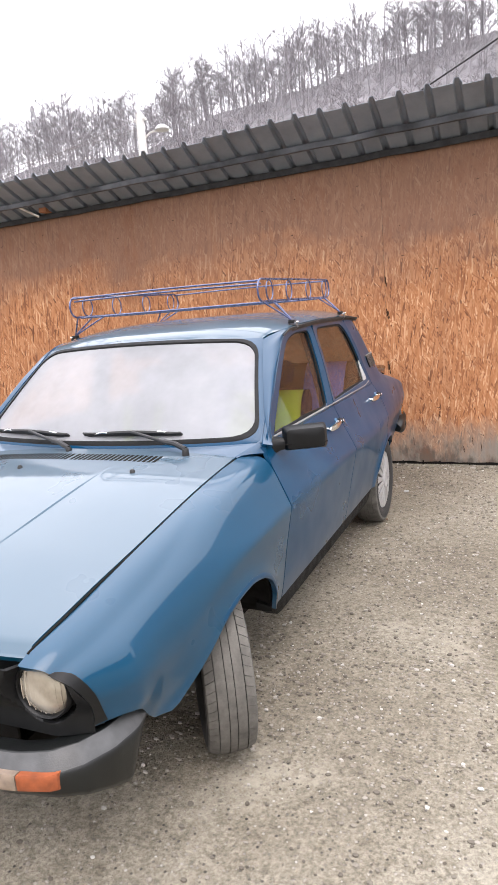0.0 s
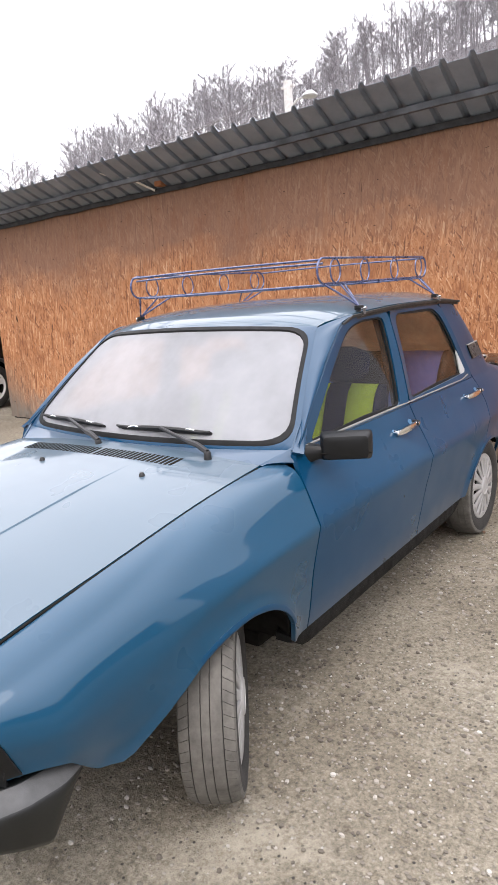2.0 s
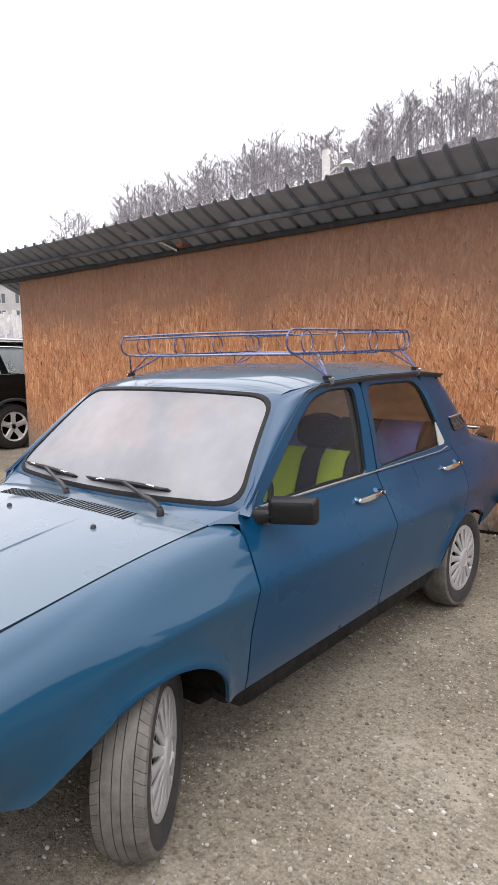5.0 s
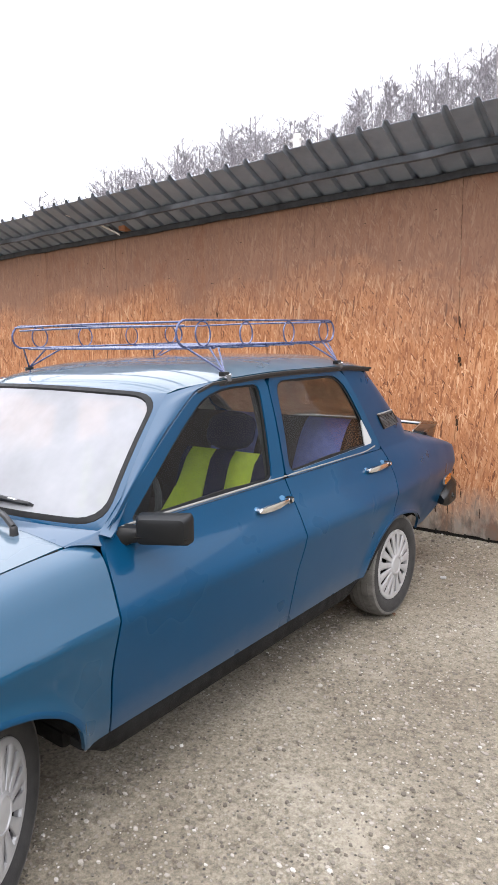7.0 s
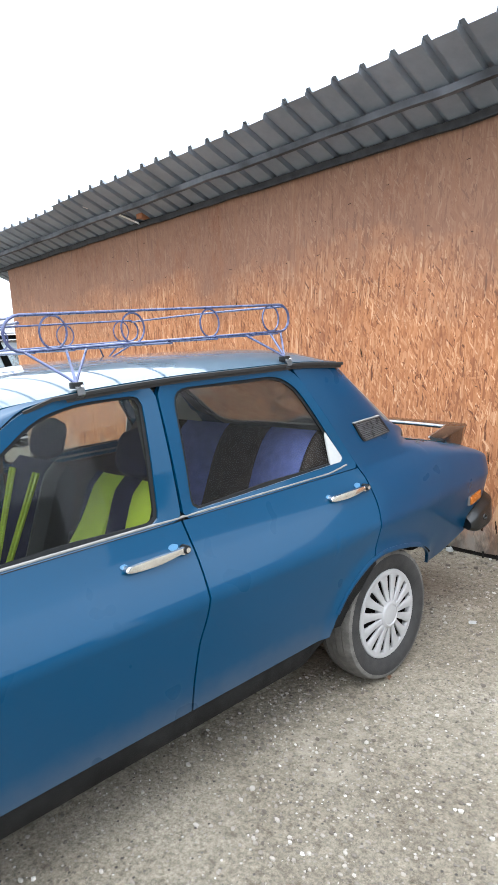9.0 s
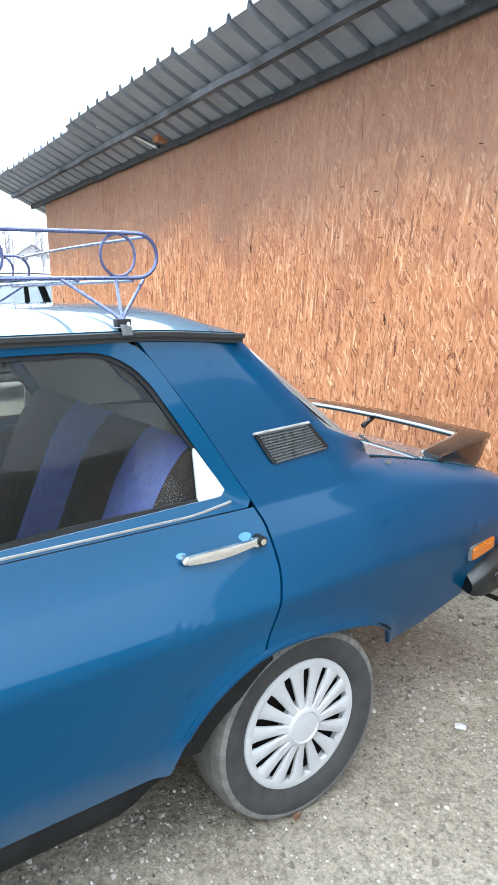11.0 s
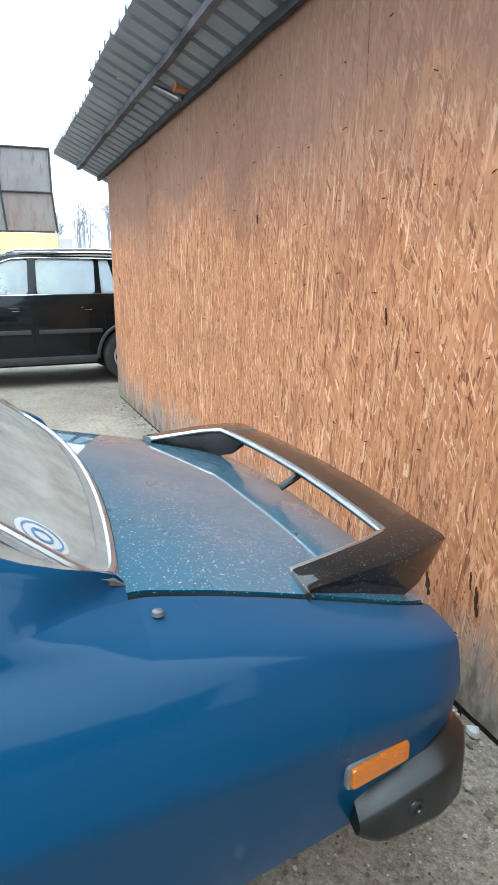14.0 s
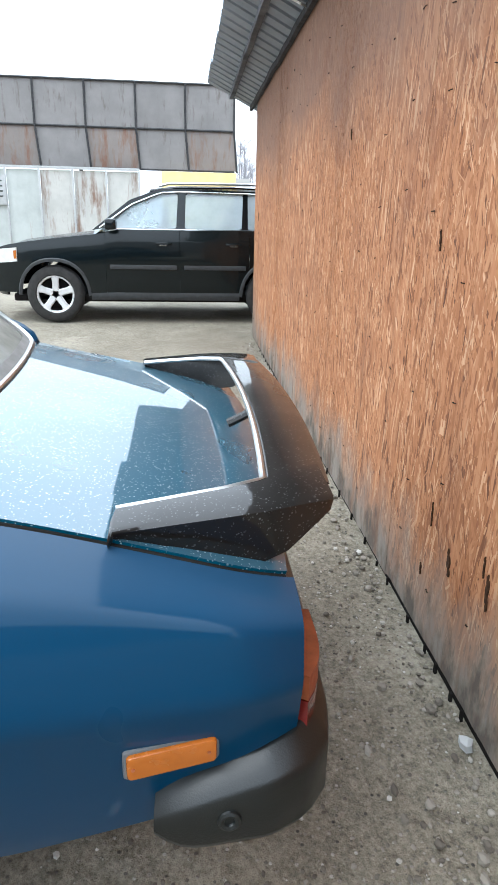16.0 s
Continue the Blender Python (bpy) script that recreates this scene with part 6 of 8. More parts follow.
# washer jets on the bonnet
for x in (0.350, -0.165):
    bm = bmesh.new()
    p = bonnet_fn(x / 0.645, 0.79)
    lathe(bm, [(0.0, 0.012), (0.005, 0.012), (0.009, 0.007), (0.011, -0.004), (0.0, -0.004)], 14)
    for v in bm.verts:
        v.co = Vector(p) + Vector((v.co.z, v.co.y, v.co.x))
    part("washer_jet", bm, M_RUBBER, bonnet)


# rear spoiler on the boot lid
def spoiler():
    e = new("spoiler")
    e.parent = car
    e["label"] = "dull black plastic spoiler with a pale lip"
    # path of the outline: left arm, blade, right arm; wide: across the path
    half = [(0.610, 3.128, 0.928, 0.058, 0.012), (0.606, 3.20, 0.936, 0.064, 0.042), (0.600, 3.30, 0.946, 0.075, 0.068), (0.592, 3.36, 0.950, 0.09, 0.085)]

    def arm(s):
        b = bmesh.new()
        rows = []
        for x, y, z, w, t in [(0.632, 3.122, 0.922, 0.045, 0.008)] + half + [(0.580, 3.40, 0.952, 0.11, 0.075), (0.565, 3.45, 0.953, 0.12, 0.034), (0.552, 3.472, 0.950, 0.12, 0.016)]:
            zl = z - t
            rows.append([b.verts.new((s * xx, y, zz)) for xx, zz in ((x + 0.012, z - 0.006), (x, z), (x - w, z + 0.004), (x - w - 0.006, z - 0.006), (x - w + 0.01, zl - 0.012), (x - 0.004, zl - 0.016))])
        for A, B in zip(rows, rows[1:]):
            for j in range(6):
                b.faces.new((A[j], A[(j + 1) % 6], B[(j + 1) % 6], B[j]))
        b.faces.new(rows[0][::-1])
        b.faces.new(rows[-1])
        return part("spoiler_arm", b, M_SPOILER, e, angle=45)

    arm(1)
    arm(-1)
    b = bmesh.new()
    rows = []
    for x in np.linspace(-0.50, 0.50, 25):
        bow = 0.022 * (1 - (x / 0.5) ** 2)
        sec = [(3.372, 0.930), (3.368, 0.944), (3.376, 0.9525), (3.42, 0.9535), (3.468, 0.951), (3.480, 0.944), (3.470, 0.938), (3.42, 0.926)]
        rows.append([b.verts.new((x, y + bow, z + 0.3 * bow)) for y, z in sec])
    for A, B in zip(rows, rows[1:]):
        for j in range(8):
            b.faces.new((A[j], A[(j + 1) % 8], B[(j + 1) % 8], B[j]))
    b.faces.new(rows[0][::-1])
    b.faces.new(rows[-1])
    part("blade", b, M_SPOILER, e, angle=45)
    b = bmesh.new()
    edge = [(x, 3.367 + 0.022 * (1 - (x / 0.5) ** 2), 0.946 + 0.0066 * (1 - (x / 0.5) ** 2)) for x in np.linspace(-0.488, 0.488, 25)]
    side = [(x - w - 0.005, y, z) for x, y, z, w, t in half]
    tube(b, [(-x, y, z) for x, y, z in side] + edge + side[::-1], 0.0065, 8)
    part("front_lip", b, M_ALU, e, "pale metal edge strip")
    # middle stay
    b = bmesh.new()
    tube(b, [(0.028, 3.345, 0.905), (0.028, 3.385, 0.925), (0.028, 3.41, 0.940)], 0.011, 8)
    part("stay", b, M_SPOILER, e)


spoiler()
# rubber buffers and lock knob by the boot edge
bm = bmesh.new()
lathe(bm, [(0.0, 0.002), (0.006, 0.002), (0.009, 0.0005), (0.010, -0.006), (0.0, -0.006)], 16)
for v in bm.verts:
    v.co = Vector((0.664 + v.co.z, 2.838 + v.co.y, 0.9625 + v.co.x))
part("boot_buffer", bm, M_SLAT, car)
# round sticker inside the rear window
bm = bmesh.new()
ring = []
for r in (0.0, 0.55, 1.0):
    if r == 0:
        mid = bm.verts.new(rear_fn(0.90, 0.76, 0.0035))
    else:
        ring.append([bm.verts.new(rear_fn(0.90 + 0.075 * r * math.cos(a), 0.76 + 0.085 * r * math.sin(a), 0.0035)) for a in np.linspace(0, 2 * math.pi, 25)[:-1]])
for j in range(24):
    bm.faces.new((mid, ring[0][j], ring[0][(j + 1) % 24]))
    bm.faces.new((ring[0][j], ring[1][j], ring[1][(j + 1) % 24], ring[0][(j + 1) % 24]))
part("window_sticker", bm, M_WHITE, car, "round white and pale blue sticker")

for r0, r1 in ((0.30, 0.42), (0.72, 0.80)):
    bm = bmesh.new()
    ra, rb_ = [[bm.verts.new(rear_fn(0.90 + 0.075 * r * math.cos(a), 0.76 + 0.085 * r * math.sin(a), 0.0050)) for a in np.linspace(0, 2 * math.pi, 25)[:-1]] for r in (r0, r1)]
    for j in range(24):
        bm.faces.new((ra[j], rb_[j], rb_[(j + 1) % 24], ra[(j + 1) % 24]))
    part("sticker_ring", bm, M_PATCH, car, "pale blue printed ring")


# ---- inside the car ----
def cushion(bm, rows):
    """Lofts closed rows of points into a soft block."""
    R = [[bm.verts.new(p) for p in row] for row in rows]
    m = len(R[0])
    for A, B in zip(R, R[1:]):
        for j in range(m):
            bm.faces.new((A[j], A[(j + 1) % m], B[(j + 1) % m], B[j]))
    bm.faces.new(R[0][::-1])
    bm.faces.new(R[-1])


def back_strip(x0, x1, base, tip, thick, puff, steps=14, mirror=1, flare=0.0, crown=0.14):
    """A vertical band of a backrest: from base (y, z) to tip (y, z), x0 to x1."""
    bm = bmesh.new()
    rows = []
    for k in range(steps):
        t = k / (steps - 1)
        y, z = base[0] + (tip[0] - base[0]) * t, base[1] + (tip[1] - base[1]) * t
        th = thick * (1 - 0.35 * t) * (1 if t < 1 - crown else math.sqrt(max(0.02, 1 - ((t - 1 + crown) / crown) ** 2)))
        f = flare * (1 - t) ** 2
        w = (x1 - x0) + abs(f)
        xa = x0 + min(f, 0.0)
        y -= abs(f) * 0.6
        row = []
        for u, d in ((0, 0.0), (0.15, 0.6), (0.5, 1.0), (0.85, 0.6), (1, 0.0)):
            row.append((mirror * (xa + w * u), y - th * 0.5 - puff * d, z + 0.004 * d))
        for u in (1, 0.5, 0):
            row.append((mirror * (xa + w * u), y + th * 0.5, z - 0.02))
        rows.append(row)
    cushion(bm, rows)
    return bm


def front_seat(cx):
    e = new("front_seat")
    e.parent = car
    e["label"] = "front seat with lime green and navy cloth cover" if cx > 0 else "navy front seat with thin lime green stripes"
    b, t = (1.335, 0.50), (1.505, 1.02)
    bands = ((-0.23, -0.205, M_NAVY, "side_bolster", 0.02), (-0.205, -0.06, M_LIME, "lime_stripe", 0.024), (-0.06, 0.055, M_NAVY, "centre_band", 0.012), (0.055, 0.195, M_LIME, "lime_stripe", 0.024), (0.195, 0.23, M_NAVY, "side_bolster", 0.02))
    if cx < 0:
        bands = ((-0.23, 0.12, M_NAVY, "centre_band", 0.016), (0.12, 0.23, M_RUBBER, "side_bolster", 0.035))
        for xt, xb in ((-0.19, -0.11), (-0.155, -0.09), (0.055, -0.03), (0.09, -0.005)):
            bm = bmesh.new()
            pts = []
            for k in range(9):
                q = 0.12 + 0.80 * k / 8
                pts.append((cx + xb + (xt - xb) * q, b[0] + (t[0] - b[0]) * q - 0.06 * (1 - 0.35 * q) - 0.020, b[1] + (t[1] - b[1]) * q))
            sweep(bm, pts, [(-0.011, -0.004), (0.011, -0.004), (0.009, 0.004), (-0.009, 0.004)], lambda i: ((1, 0, 0), (0, -1, 0)))
            part("lime_stripe", bm, M_LIME, e)
    for x0, x1, m, nm, p in bands:
        fl = -0.19 if (nm == "lime_stripe" and x0 * cx < 0 and cx > 0) else 0.0
        part(nm, back_strip(cx + x0, cx + x1, b, t, 0.12, p, flare=fl), m, e)
    bm = bmesh.new()
    rows = []
    for k in range(9):
        u = k / 8
        g = math.sqrt(max(0.1, 1 - (2 * u - 1) ** 4))
        y, z = 1.508 + 0.05 * u, 1.02 + 0.17 * u
        rows.append([(cx + 0.135 * g * math.cos(a), y + 0.05 * g * math.sin(a), z) for a in np.linspace(0, 2 * math.pi, 17)[:-1]])
    cushion(bm, rows)
    part("headrest", bm, M_NAVY, e)
    for x0, x1, m, nm in ((-0.24, -0.08, M_LIME, "cushion_stripe"), (-0.08, 0.08, M_NAVY, "cushion_centre"), (0.08, 0.24, M_LIME, "cushion_stripe")):
        bm = bmesh.new()
        box(bm, (cx + x0 + 0.001, 0.86, 0.40), (cx + x1 - 0.001, 1.34, 0.565), 0.03)
        part(nm, bm, m, e)
    bm = bmesh.new()
    box(bm, (cx - 0.22, 0.90, 0.30), (cx + 0.22, 1.32, 0.40), 0.01)
    part("seat_base", bm, M_DARK, e)


front_seat(0.355)
front_seat(-0.355)


def rear_bench():
    e = new("rear_bench")
    e.parent = car
    e["label"] = "rear bench in brown cloth with blue stripes"
    edges = [(-0.655, -0.235, M_BROWN), (-0.235, 0.075, M_PERI), (0.075, 0.345, M_BROWN), (0.345, 0.605, M_PERI), (0.605, 0.655, M_BROWN)]
    for a, b, m in edges:
        part("back_band", back_strip(a, b, (2.02, 0.55), (2.225, 1.100), 0.20, 0.020, steps=26, crown=0.30), m, e)
    for a, b, m in edges:
        bm = bmesh.new()
        box(bm, (a + 0.0005, 1.62, 0.40), (b - 0.0005, 2.06, 0.585), 0.03)
        part("seat_band", bm, m, e)


rear_bench()
bm = bmesh.new()
shell(bm, lambda u, v: (u * 0.60, 2.22 + 0.50 * v, 1.02 - 0.03 * v), np.linspace(-1, 1, 9), np.linspace(0, 1, 5), 0.01)
part("parcel_shelf", bm, M_TRIMGREY, car)
# dashboard, steering wheel, door cards, pillars' lining
bm = bmesh.new()
rows = []
for x in np.linspace(-0.66, 0.66, 15):
    rows.append([(x, y, z) for y, z in ((0.40, 0.60), (0.42, 0.90), (0.47, 0.925), (0.60, 0.915), (0.66, 0.88), (0.67, 0.74), (0.60, 0.60))])
cushion(bm, rows)
part("dashboard", bm, M_TRIMGREY, car, "dark grey dashboard")
sw = new("steering_wheel")
sw.parent = car
sw.matrix_basis = pose(0.355, 0.86, 0.87, 62, 0, 0)
bm = bmesh.new()
tube(bm, [(0.185 * math.cos(a), 0.185 * math.sin(a), 0) for a in np.linspace(0, 2 * math.pi, 33)[:-1]], 0.013, 8, closed=True)
part("rim", bm, M_RUBBER, sw)
bm = bmesh.new()
tube(bm, [(-0.18, 0, 0), (-0.08, -0.01, -0.02), (0.08, -0.01, -0.02), (0.18, 0, 0)], 0.014, 8)
part("spokes", bm, M_RUBBER, sw)
bm = bmesh.new()
tube(bm, [(0, 0, -0.005), (0, -0.004, -0.03), (0, -0.01, -0.30)], 0.028, 10)
part("column", bm, M_RUBBER, sw)


def door_card(s):
    for y0, y1 in ((0.60, 1.40), (1.44, 2.24)):
        bm = bmesh.new()
        box(bm, (s * 0.655 - 0.012, y0, 0.42), (s * 0.655 + 0.012, y1, 0.932), 0.006)
        part("door_card", bm, M_BROWN, car)
    # lining over the rear pillar and the pillar between the doors
    bm = bmesh.new()

    def fn(u, v):
        z = 1.0 + 0.33 * v
        ya, yb = 2.27 - (z - 0.985) * 0.6, 2.69 - (z - 0.985) * 0.95
        return (s * (top_x(z) - 0.05), ya + (yb - ya) * u, z)

    shell(bm, fn, np.linspace(0, 1, 6), np.linspace(0, 1, 6), 0.006)
    part("pillar_lining", bm, M_LINER, car)
    bm = bmesh.new()
    pts = [(s * (top_x(z) - 0.045), 1.405 + 0.02 * (z - 0.95), z) for z in np.linspace(0.93, 1.36, 8)]
    sweep(bm, pts, [(-0.012, -0.045), (0.012, -0.045), (0.012, 0.045), (-0.012, 0.045)], lambda i: ((1, 0, 0), (0, 1, 0)))
    part("centre_pillar", bm, M_TRIMGREY, car)


both(door_card)
bm = bmesh.new()
box(bm, (-0.09, 0.80, 1.272), (0.09, 0.83, 1.325), 0.01)
part("interior_mirror", bm, M_RUBBER, car)


# ---- roof rack, clamped to the gutters ----
def build_rack():
    rack = thing("roof_rack", (CAR_X, 0, 0), "blue lacquered wire roof rack clamped to the car roof", "roof rack")
    Z0, Z1, Y0, Y1, X = 1.490, 1.592, 1.015, 2.165, 0.525
    r = (Z1 - Z0) / 2

    def stadium(place):
        """place(a, z): a runs from 0 to 1 along the loop."""
        pts = []
        L = Y1 - Y0
        zc = (Z0 + Z1) / 2
        for a in np.linspace(math.pi / 2, 3 * math.pi / 2, 11):
            pts.append((Y0 + r + r * math.cos(a), zc + r * math.sin(a)))
        for a in np.linspace(-math.pi / 2, math.pi / 2, 11):
            pts.append((Y1 - r + r * math.cos(a), zc + r * math.sin(a)))
        return [place(y, z) for y, z in pts]

    for s in (1, -1):
        bm = bmesh.new()
        # the rails sag a little
        tube(bm, stadium(lambda y, z: (s * X, y, z + 0.010 * smooth01((y - 1.5) / 0.6))), 0.0048, 8, closed=True)
        side = part("side_loop", bm, M_RACK, rack)
        for k, y in enumerate((1.165, 1.44, 1.76, 2.065)):
            bm = bmesh.new()
            q = r - 0.003
            zc = (Z0 + Z1) / 2 + 0.010 * smooth01((y - 1.5) / 0.6)
            tube(bm, [(s * X, y + 0.043 * math.cos(a), zc + q * math.sin(a)) for a in np.linspace(0, 2 * math.pi, 25)[:-1]], 0.0035, 6, closed=True)
            part("ring", bm, M_RACK, side)
    # cross rails, above and below
    for y, z in ((Y0 + 0.02, Z1 - 0.006), (Y0 + 0.045, Z1 - 0.02), (Y1 - 0.03, Z1 + 0.004)):
        bm = bmesh.new()
        tube(bm, [(x, y + 0.004 * math.sin(x * 5), z + 0.003 * math.cos(x * 4)) for x in np.linspace(-X, X, 9)], 0.0045, 8)
        part("cross_rail", bm, M_RACK, rack)
    for k, y in enumerate((1.10, 1.22, 1.40, 1.58, 1.78, 1.96, 2.10)):
        bm = bmesh.new()
        e = 0.0 if k in (0, 6) else 0.012
        tube(bm, [(x, y, Z0 - 0.004 + 0.008 * smooth01((y - 1.5) / 0.6)) for x in np.linspace(-X - e, X + e, 5)], 0.0048, 8)
        part("floor_bar", bm, M_RACK, rack)
    for s in (1, -1):
        for yc, spread in ((1.165, 1), (2.022, -1)):
            zf = roof_edge(yc) + 0.012
            foot = Vector((s * 0.628, yc, zf + 0.008))
            zz = Z0 - 0.002 + 0.008 * smooth01((yc - 1.5) / 0.6)
            for dx, dy in ((X, -0.095), (X, 0.035), (X - 0.02, 0.115)):
                bm = bmesh.new()
                top = Vector((s * dx, yc + dy * (1 if spread > 0 else 1), zz))
                tube(bm, [top, top.lerp(foot, 0.85) + Vector((0, 0, 0.004)), foot], 0.0042, 8)
                part("strut", bm, M_RACK, rack)
            bm = bmesh.new()
            box(bm, (foot.x - 0.014, yc - 0.016, zf - 0.004), (foot.x + 0.014, yc + 0.016, zf + 0.014), 0.003)
            part("clamp", bm, M_PLASTIC, rack)
            bm = bmesh.new()
            pts = [(foot.x + s * 0.004, yc, zf + 0.006), (foot.x + s * 0.022, yc, zf - 0.004), (foot.x + s * 0.026, yc, zf - 0.022), (foot.x + s * 0.014, yc, zf - 0.030)]
            sweep(bm, pts, [(-0.012, -0.0015), (0.012, -0.0015), (0.012, 0.0015), (-0.012, 0.0015)], lambda i: ((0, 1, 0), (s * 0.7, 0, 0.7)))
            part("hook", bm, M_SLAT, rack)
            bm = bmesh.new()
            tube(bm, [(foot.x + s * 0.010, yc, zf + 0.0), (foot.x + s * 0.034, yc, zf + 0.004)], 0.004, 8)
            part("bolt", bm, M_CHROME, rack)
    return rack


build_rack()


# ---- the black estate car by the corner ----
M_BLACK = plain("black_car_paint", (0.003, 0.006, 0.007), 0.2, vary=0.1, coat=0.4, spec=0.2)
M_CLAD = plain("grey_black_cladding", (0.03, 0.032, 0.034), 0.6, vary=0.2)
M_ALLOY = plain("silver_alloy", (0.66, 0.66, 0.66), 0.35, 0.3, 0.06)
# the pale layer on these panes paints in the reflected sky
M_TINT = glass("car_window_glass", (0.80, 0.86, 0.88), dust_sheen=0.30, dust_sheen_colour=(0.72, 0.78, 0.82), dscale=0.7)


def build_suv():
    e = thing("black_car", (-8.37, 1.69, 0), "black family estate car with silver wheels on tarmac", "car")
    lo = spline([0.30, 0.45, 0.62, 0.85, 1.02, 1.18], [0.88, 0.905, 0.915, 0.925, 0.92, 0.895])
    hi = spline([1.18, 1.45, 1.68], [0.875, 0.82, 0.74])
    top = spline([-0.78, -0.70, -0.4, 0.2, 0.62, 0.80, 2.0, 3.6, 4.0], [0.80, 0.93, 1.00, 1.08, 1.13, 1.175, 1.185, 1.20, 1.19])
    axles = (0.0, 2.86)

    def tap(y):
        d = 0.0
        if y < -0.2:
            d += 0.16 * ((-0.2 - y) / 0.55) ** 2.2
        if y > 3.3:
            d += 0.10 * ((y - 3.3) / 0.75) ** 2
        return d

    def under(y):
        z = 0.32 + (0.06 if y < -0.4 else 0)
        for a in axles:
            q = abs((y - a) / 0.43)
            if q < 1:
                z = max(z, 0.30 + 0.48 * (1 - q ** 2.3) ** (1 / 2.3))
        return z

    for s in (1, -1):
        segs = (("front_wing", -0.76, 0.66), ("front_door", 0.665, 1.61), ("rear_door", 1.615, 2.52), ("rear_wing", 2.525, 4.05))
        for nm, a, b in segs:
            cs = sorted(list(np.linspace(a, b, max(6, int((b - a) / 0.07)))) + [ax + sg * (0.43 - d) for ax in axles for sg in (1, -1) for d in (0.001, 0.01, 0.03) if a < ax + sg * (0.43 - d) < b])

            def fn(u, v):
                z0 = under(u)
                z = z0 + (top(u) - z0) * v
                return (s * (lo(min(1.18, max(0.30, z * (1.18 / max(1.0, top(u)))))) - tap(u)), u, z)

            bm = bmesh.new()
            shell(bm, fn, cs, np.linspace(0, 1, 12), 0.02, flip=(s < 0))
            p = part(nm, bm, M_BLACK, e)
            if "door" in nm:
                bm = bmesh.new()
                y1 = b - 0.10
                tube(bm, [(s * (0.925), y1 - 0.20, 1.02), (s * 0.945, y1 - 0.10, 1.025), (s * 0.925, y1, 1.02)], 0.014, 8)
                part("handle", bm, M_BLACK, p)
                bm = bmesh.new()
                tube(bm, [(s * 0.924, y, 0.995) for y in (y1 - 0.16, y1 - 0.06)], 0.006, 6)
                part("handle_trim", bm, M_CHROME, p)
                bm = bmesh.new()
                sweep(bm, [(s * 0.925, y, 0.72) for y in np.linspace(a + 0.05, b - 0.04, 6)], [(-0.01, -0.03), (0.006, -0.025), (0.01, 0.0), (0.006, 0.025), (-0.01, 0.03)], lambda i: ((s, 0, 0), (0, 0, 1)))
                part("rubbing_strip", bm, M_CLAD, p)
        # arch cladding
        for ax in axles:
            bm = bmesh.new()
            pts = [(ax - 0.43 * math.cos(t), max(0.33, 0.30 + 0.48 * (1 - abs(math.cos(t)) ** 2.3) ** (1 / 2.3))) for t in np.linspace(0.06, math.pi - 0.06, 28)]
            sweep(bm, [(s * (lo(z) - tap(y) - 0.002), y, z) for y, z in pts], [(-0.05, -0.002), (0.012, -0.006), (0.014, 0.03), (-0.002, 0.05)], lambda i: ((s, 0, 0), (0, (pts[i][0] - ax) / 0.5, max(0.2, (pts[i][1] - 0.36) / 0.45))))
            part("arch_trim", bm, M_CLAD, e)
        bm = bmesh.new()
        sweep(bm, [(s * 0.885, y, 0.345) for y in np.linspace(0.46, 2.40, 8)], [(-0.05, -0.05), (0.0, -0.05), (0.022, 0.0), (0.012, 0.05), (-0.05, 0.05)], lambda i: ((s, 0, 0), (0, 0, 1)))
        part("sill", bm, M_CLAD, e)
        # window band: frames, panes, chrome line
        wins = (("front_window", [(0.66, 1.195), (1.57, 1.195), (1.60, 1.635), (1.38, 1.62), (1.02, 1.47)]), ("rear_window", [(1.68, 1.195), (2.42, 1.20), (2.44, 1.635), (1.70, 1.64)]), ("quarter_window", [(2.50, 1.20), (2.72, 1.205), (2.62, 1.63), (2.50, 1.633)]), ("boot_window", [(2.84, 1.21), (3.72, 1.22), (3.45, 1.60), (2.72, 1.63)]))
        for nm, poly in wins:
            loop = resample(rounded(poly, 0.03, 4), 48)
            bm = bmesh.new()
            a = [bm.verts.new((s * (hi(z) - 0.012), y, z)) for y, z in loop]
            b = [bm.verts.new((s * (hi(z) - 0.018), y, z)) for y, z in loop]
            bm.faces.new(a)
            bm.faces.new(b[::-1])
            for k in range(48):
                bm.faces.new((a[k], b[k], b[(k + 1) % 48], a[(k + 1) % 48]))
            g = part(nm, bm, M_TINT, e, angle=60)
            g.visible_shadow = False
        pills = ([(0.50, 1.165), (0.66, 1.195), (1.02, 1.47), (1.38, 1.62), (1.60, 1.635), (1.70, 1.64), (2.44, 1.635), (2.62, 1.63), (3.45, 1.60), (3.60, 1.66), (1.38, 1.69), (0.98, 1.54)],
                 [(1.57, 1.19), (1.68, 1.19), (1.70, 1.645), (1.60, 1.642)], [(2.42, 1.195), (2.50, 1.195), (2.50, 1.64), (2.44, 1.64)], [(2.72, 1.20), (2.84, 1.20), (2.72, 1.64), (2.62, 1.64)], [(3.72, 1.21), (4.00, 1.20), (3.72, 1.68), (3.45, 1.62)])
        for poly in pills:
            bm = bmesh.new()
            a = [bm.verts.new((s * (hi(z) + 0.002), y, z)) for y, z in poly]
            b = [bm.verts.new((s * (hi(z) - 0.03), y, z)) for y, z in poly]
            bm.faces.new(a)
            bm.faces.new(b[::-1])
            n = len(poly)
            for k in range(n):
                bm.faces.new((a[k], b[k], b[(k + 1) % n], a[(k + 1) % n]))
            part("pillar", bm, M_BLACK, e)
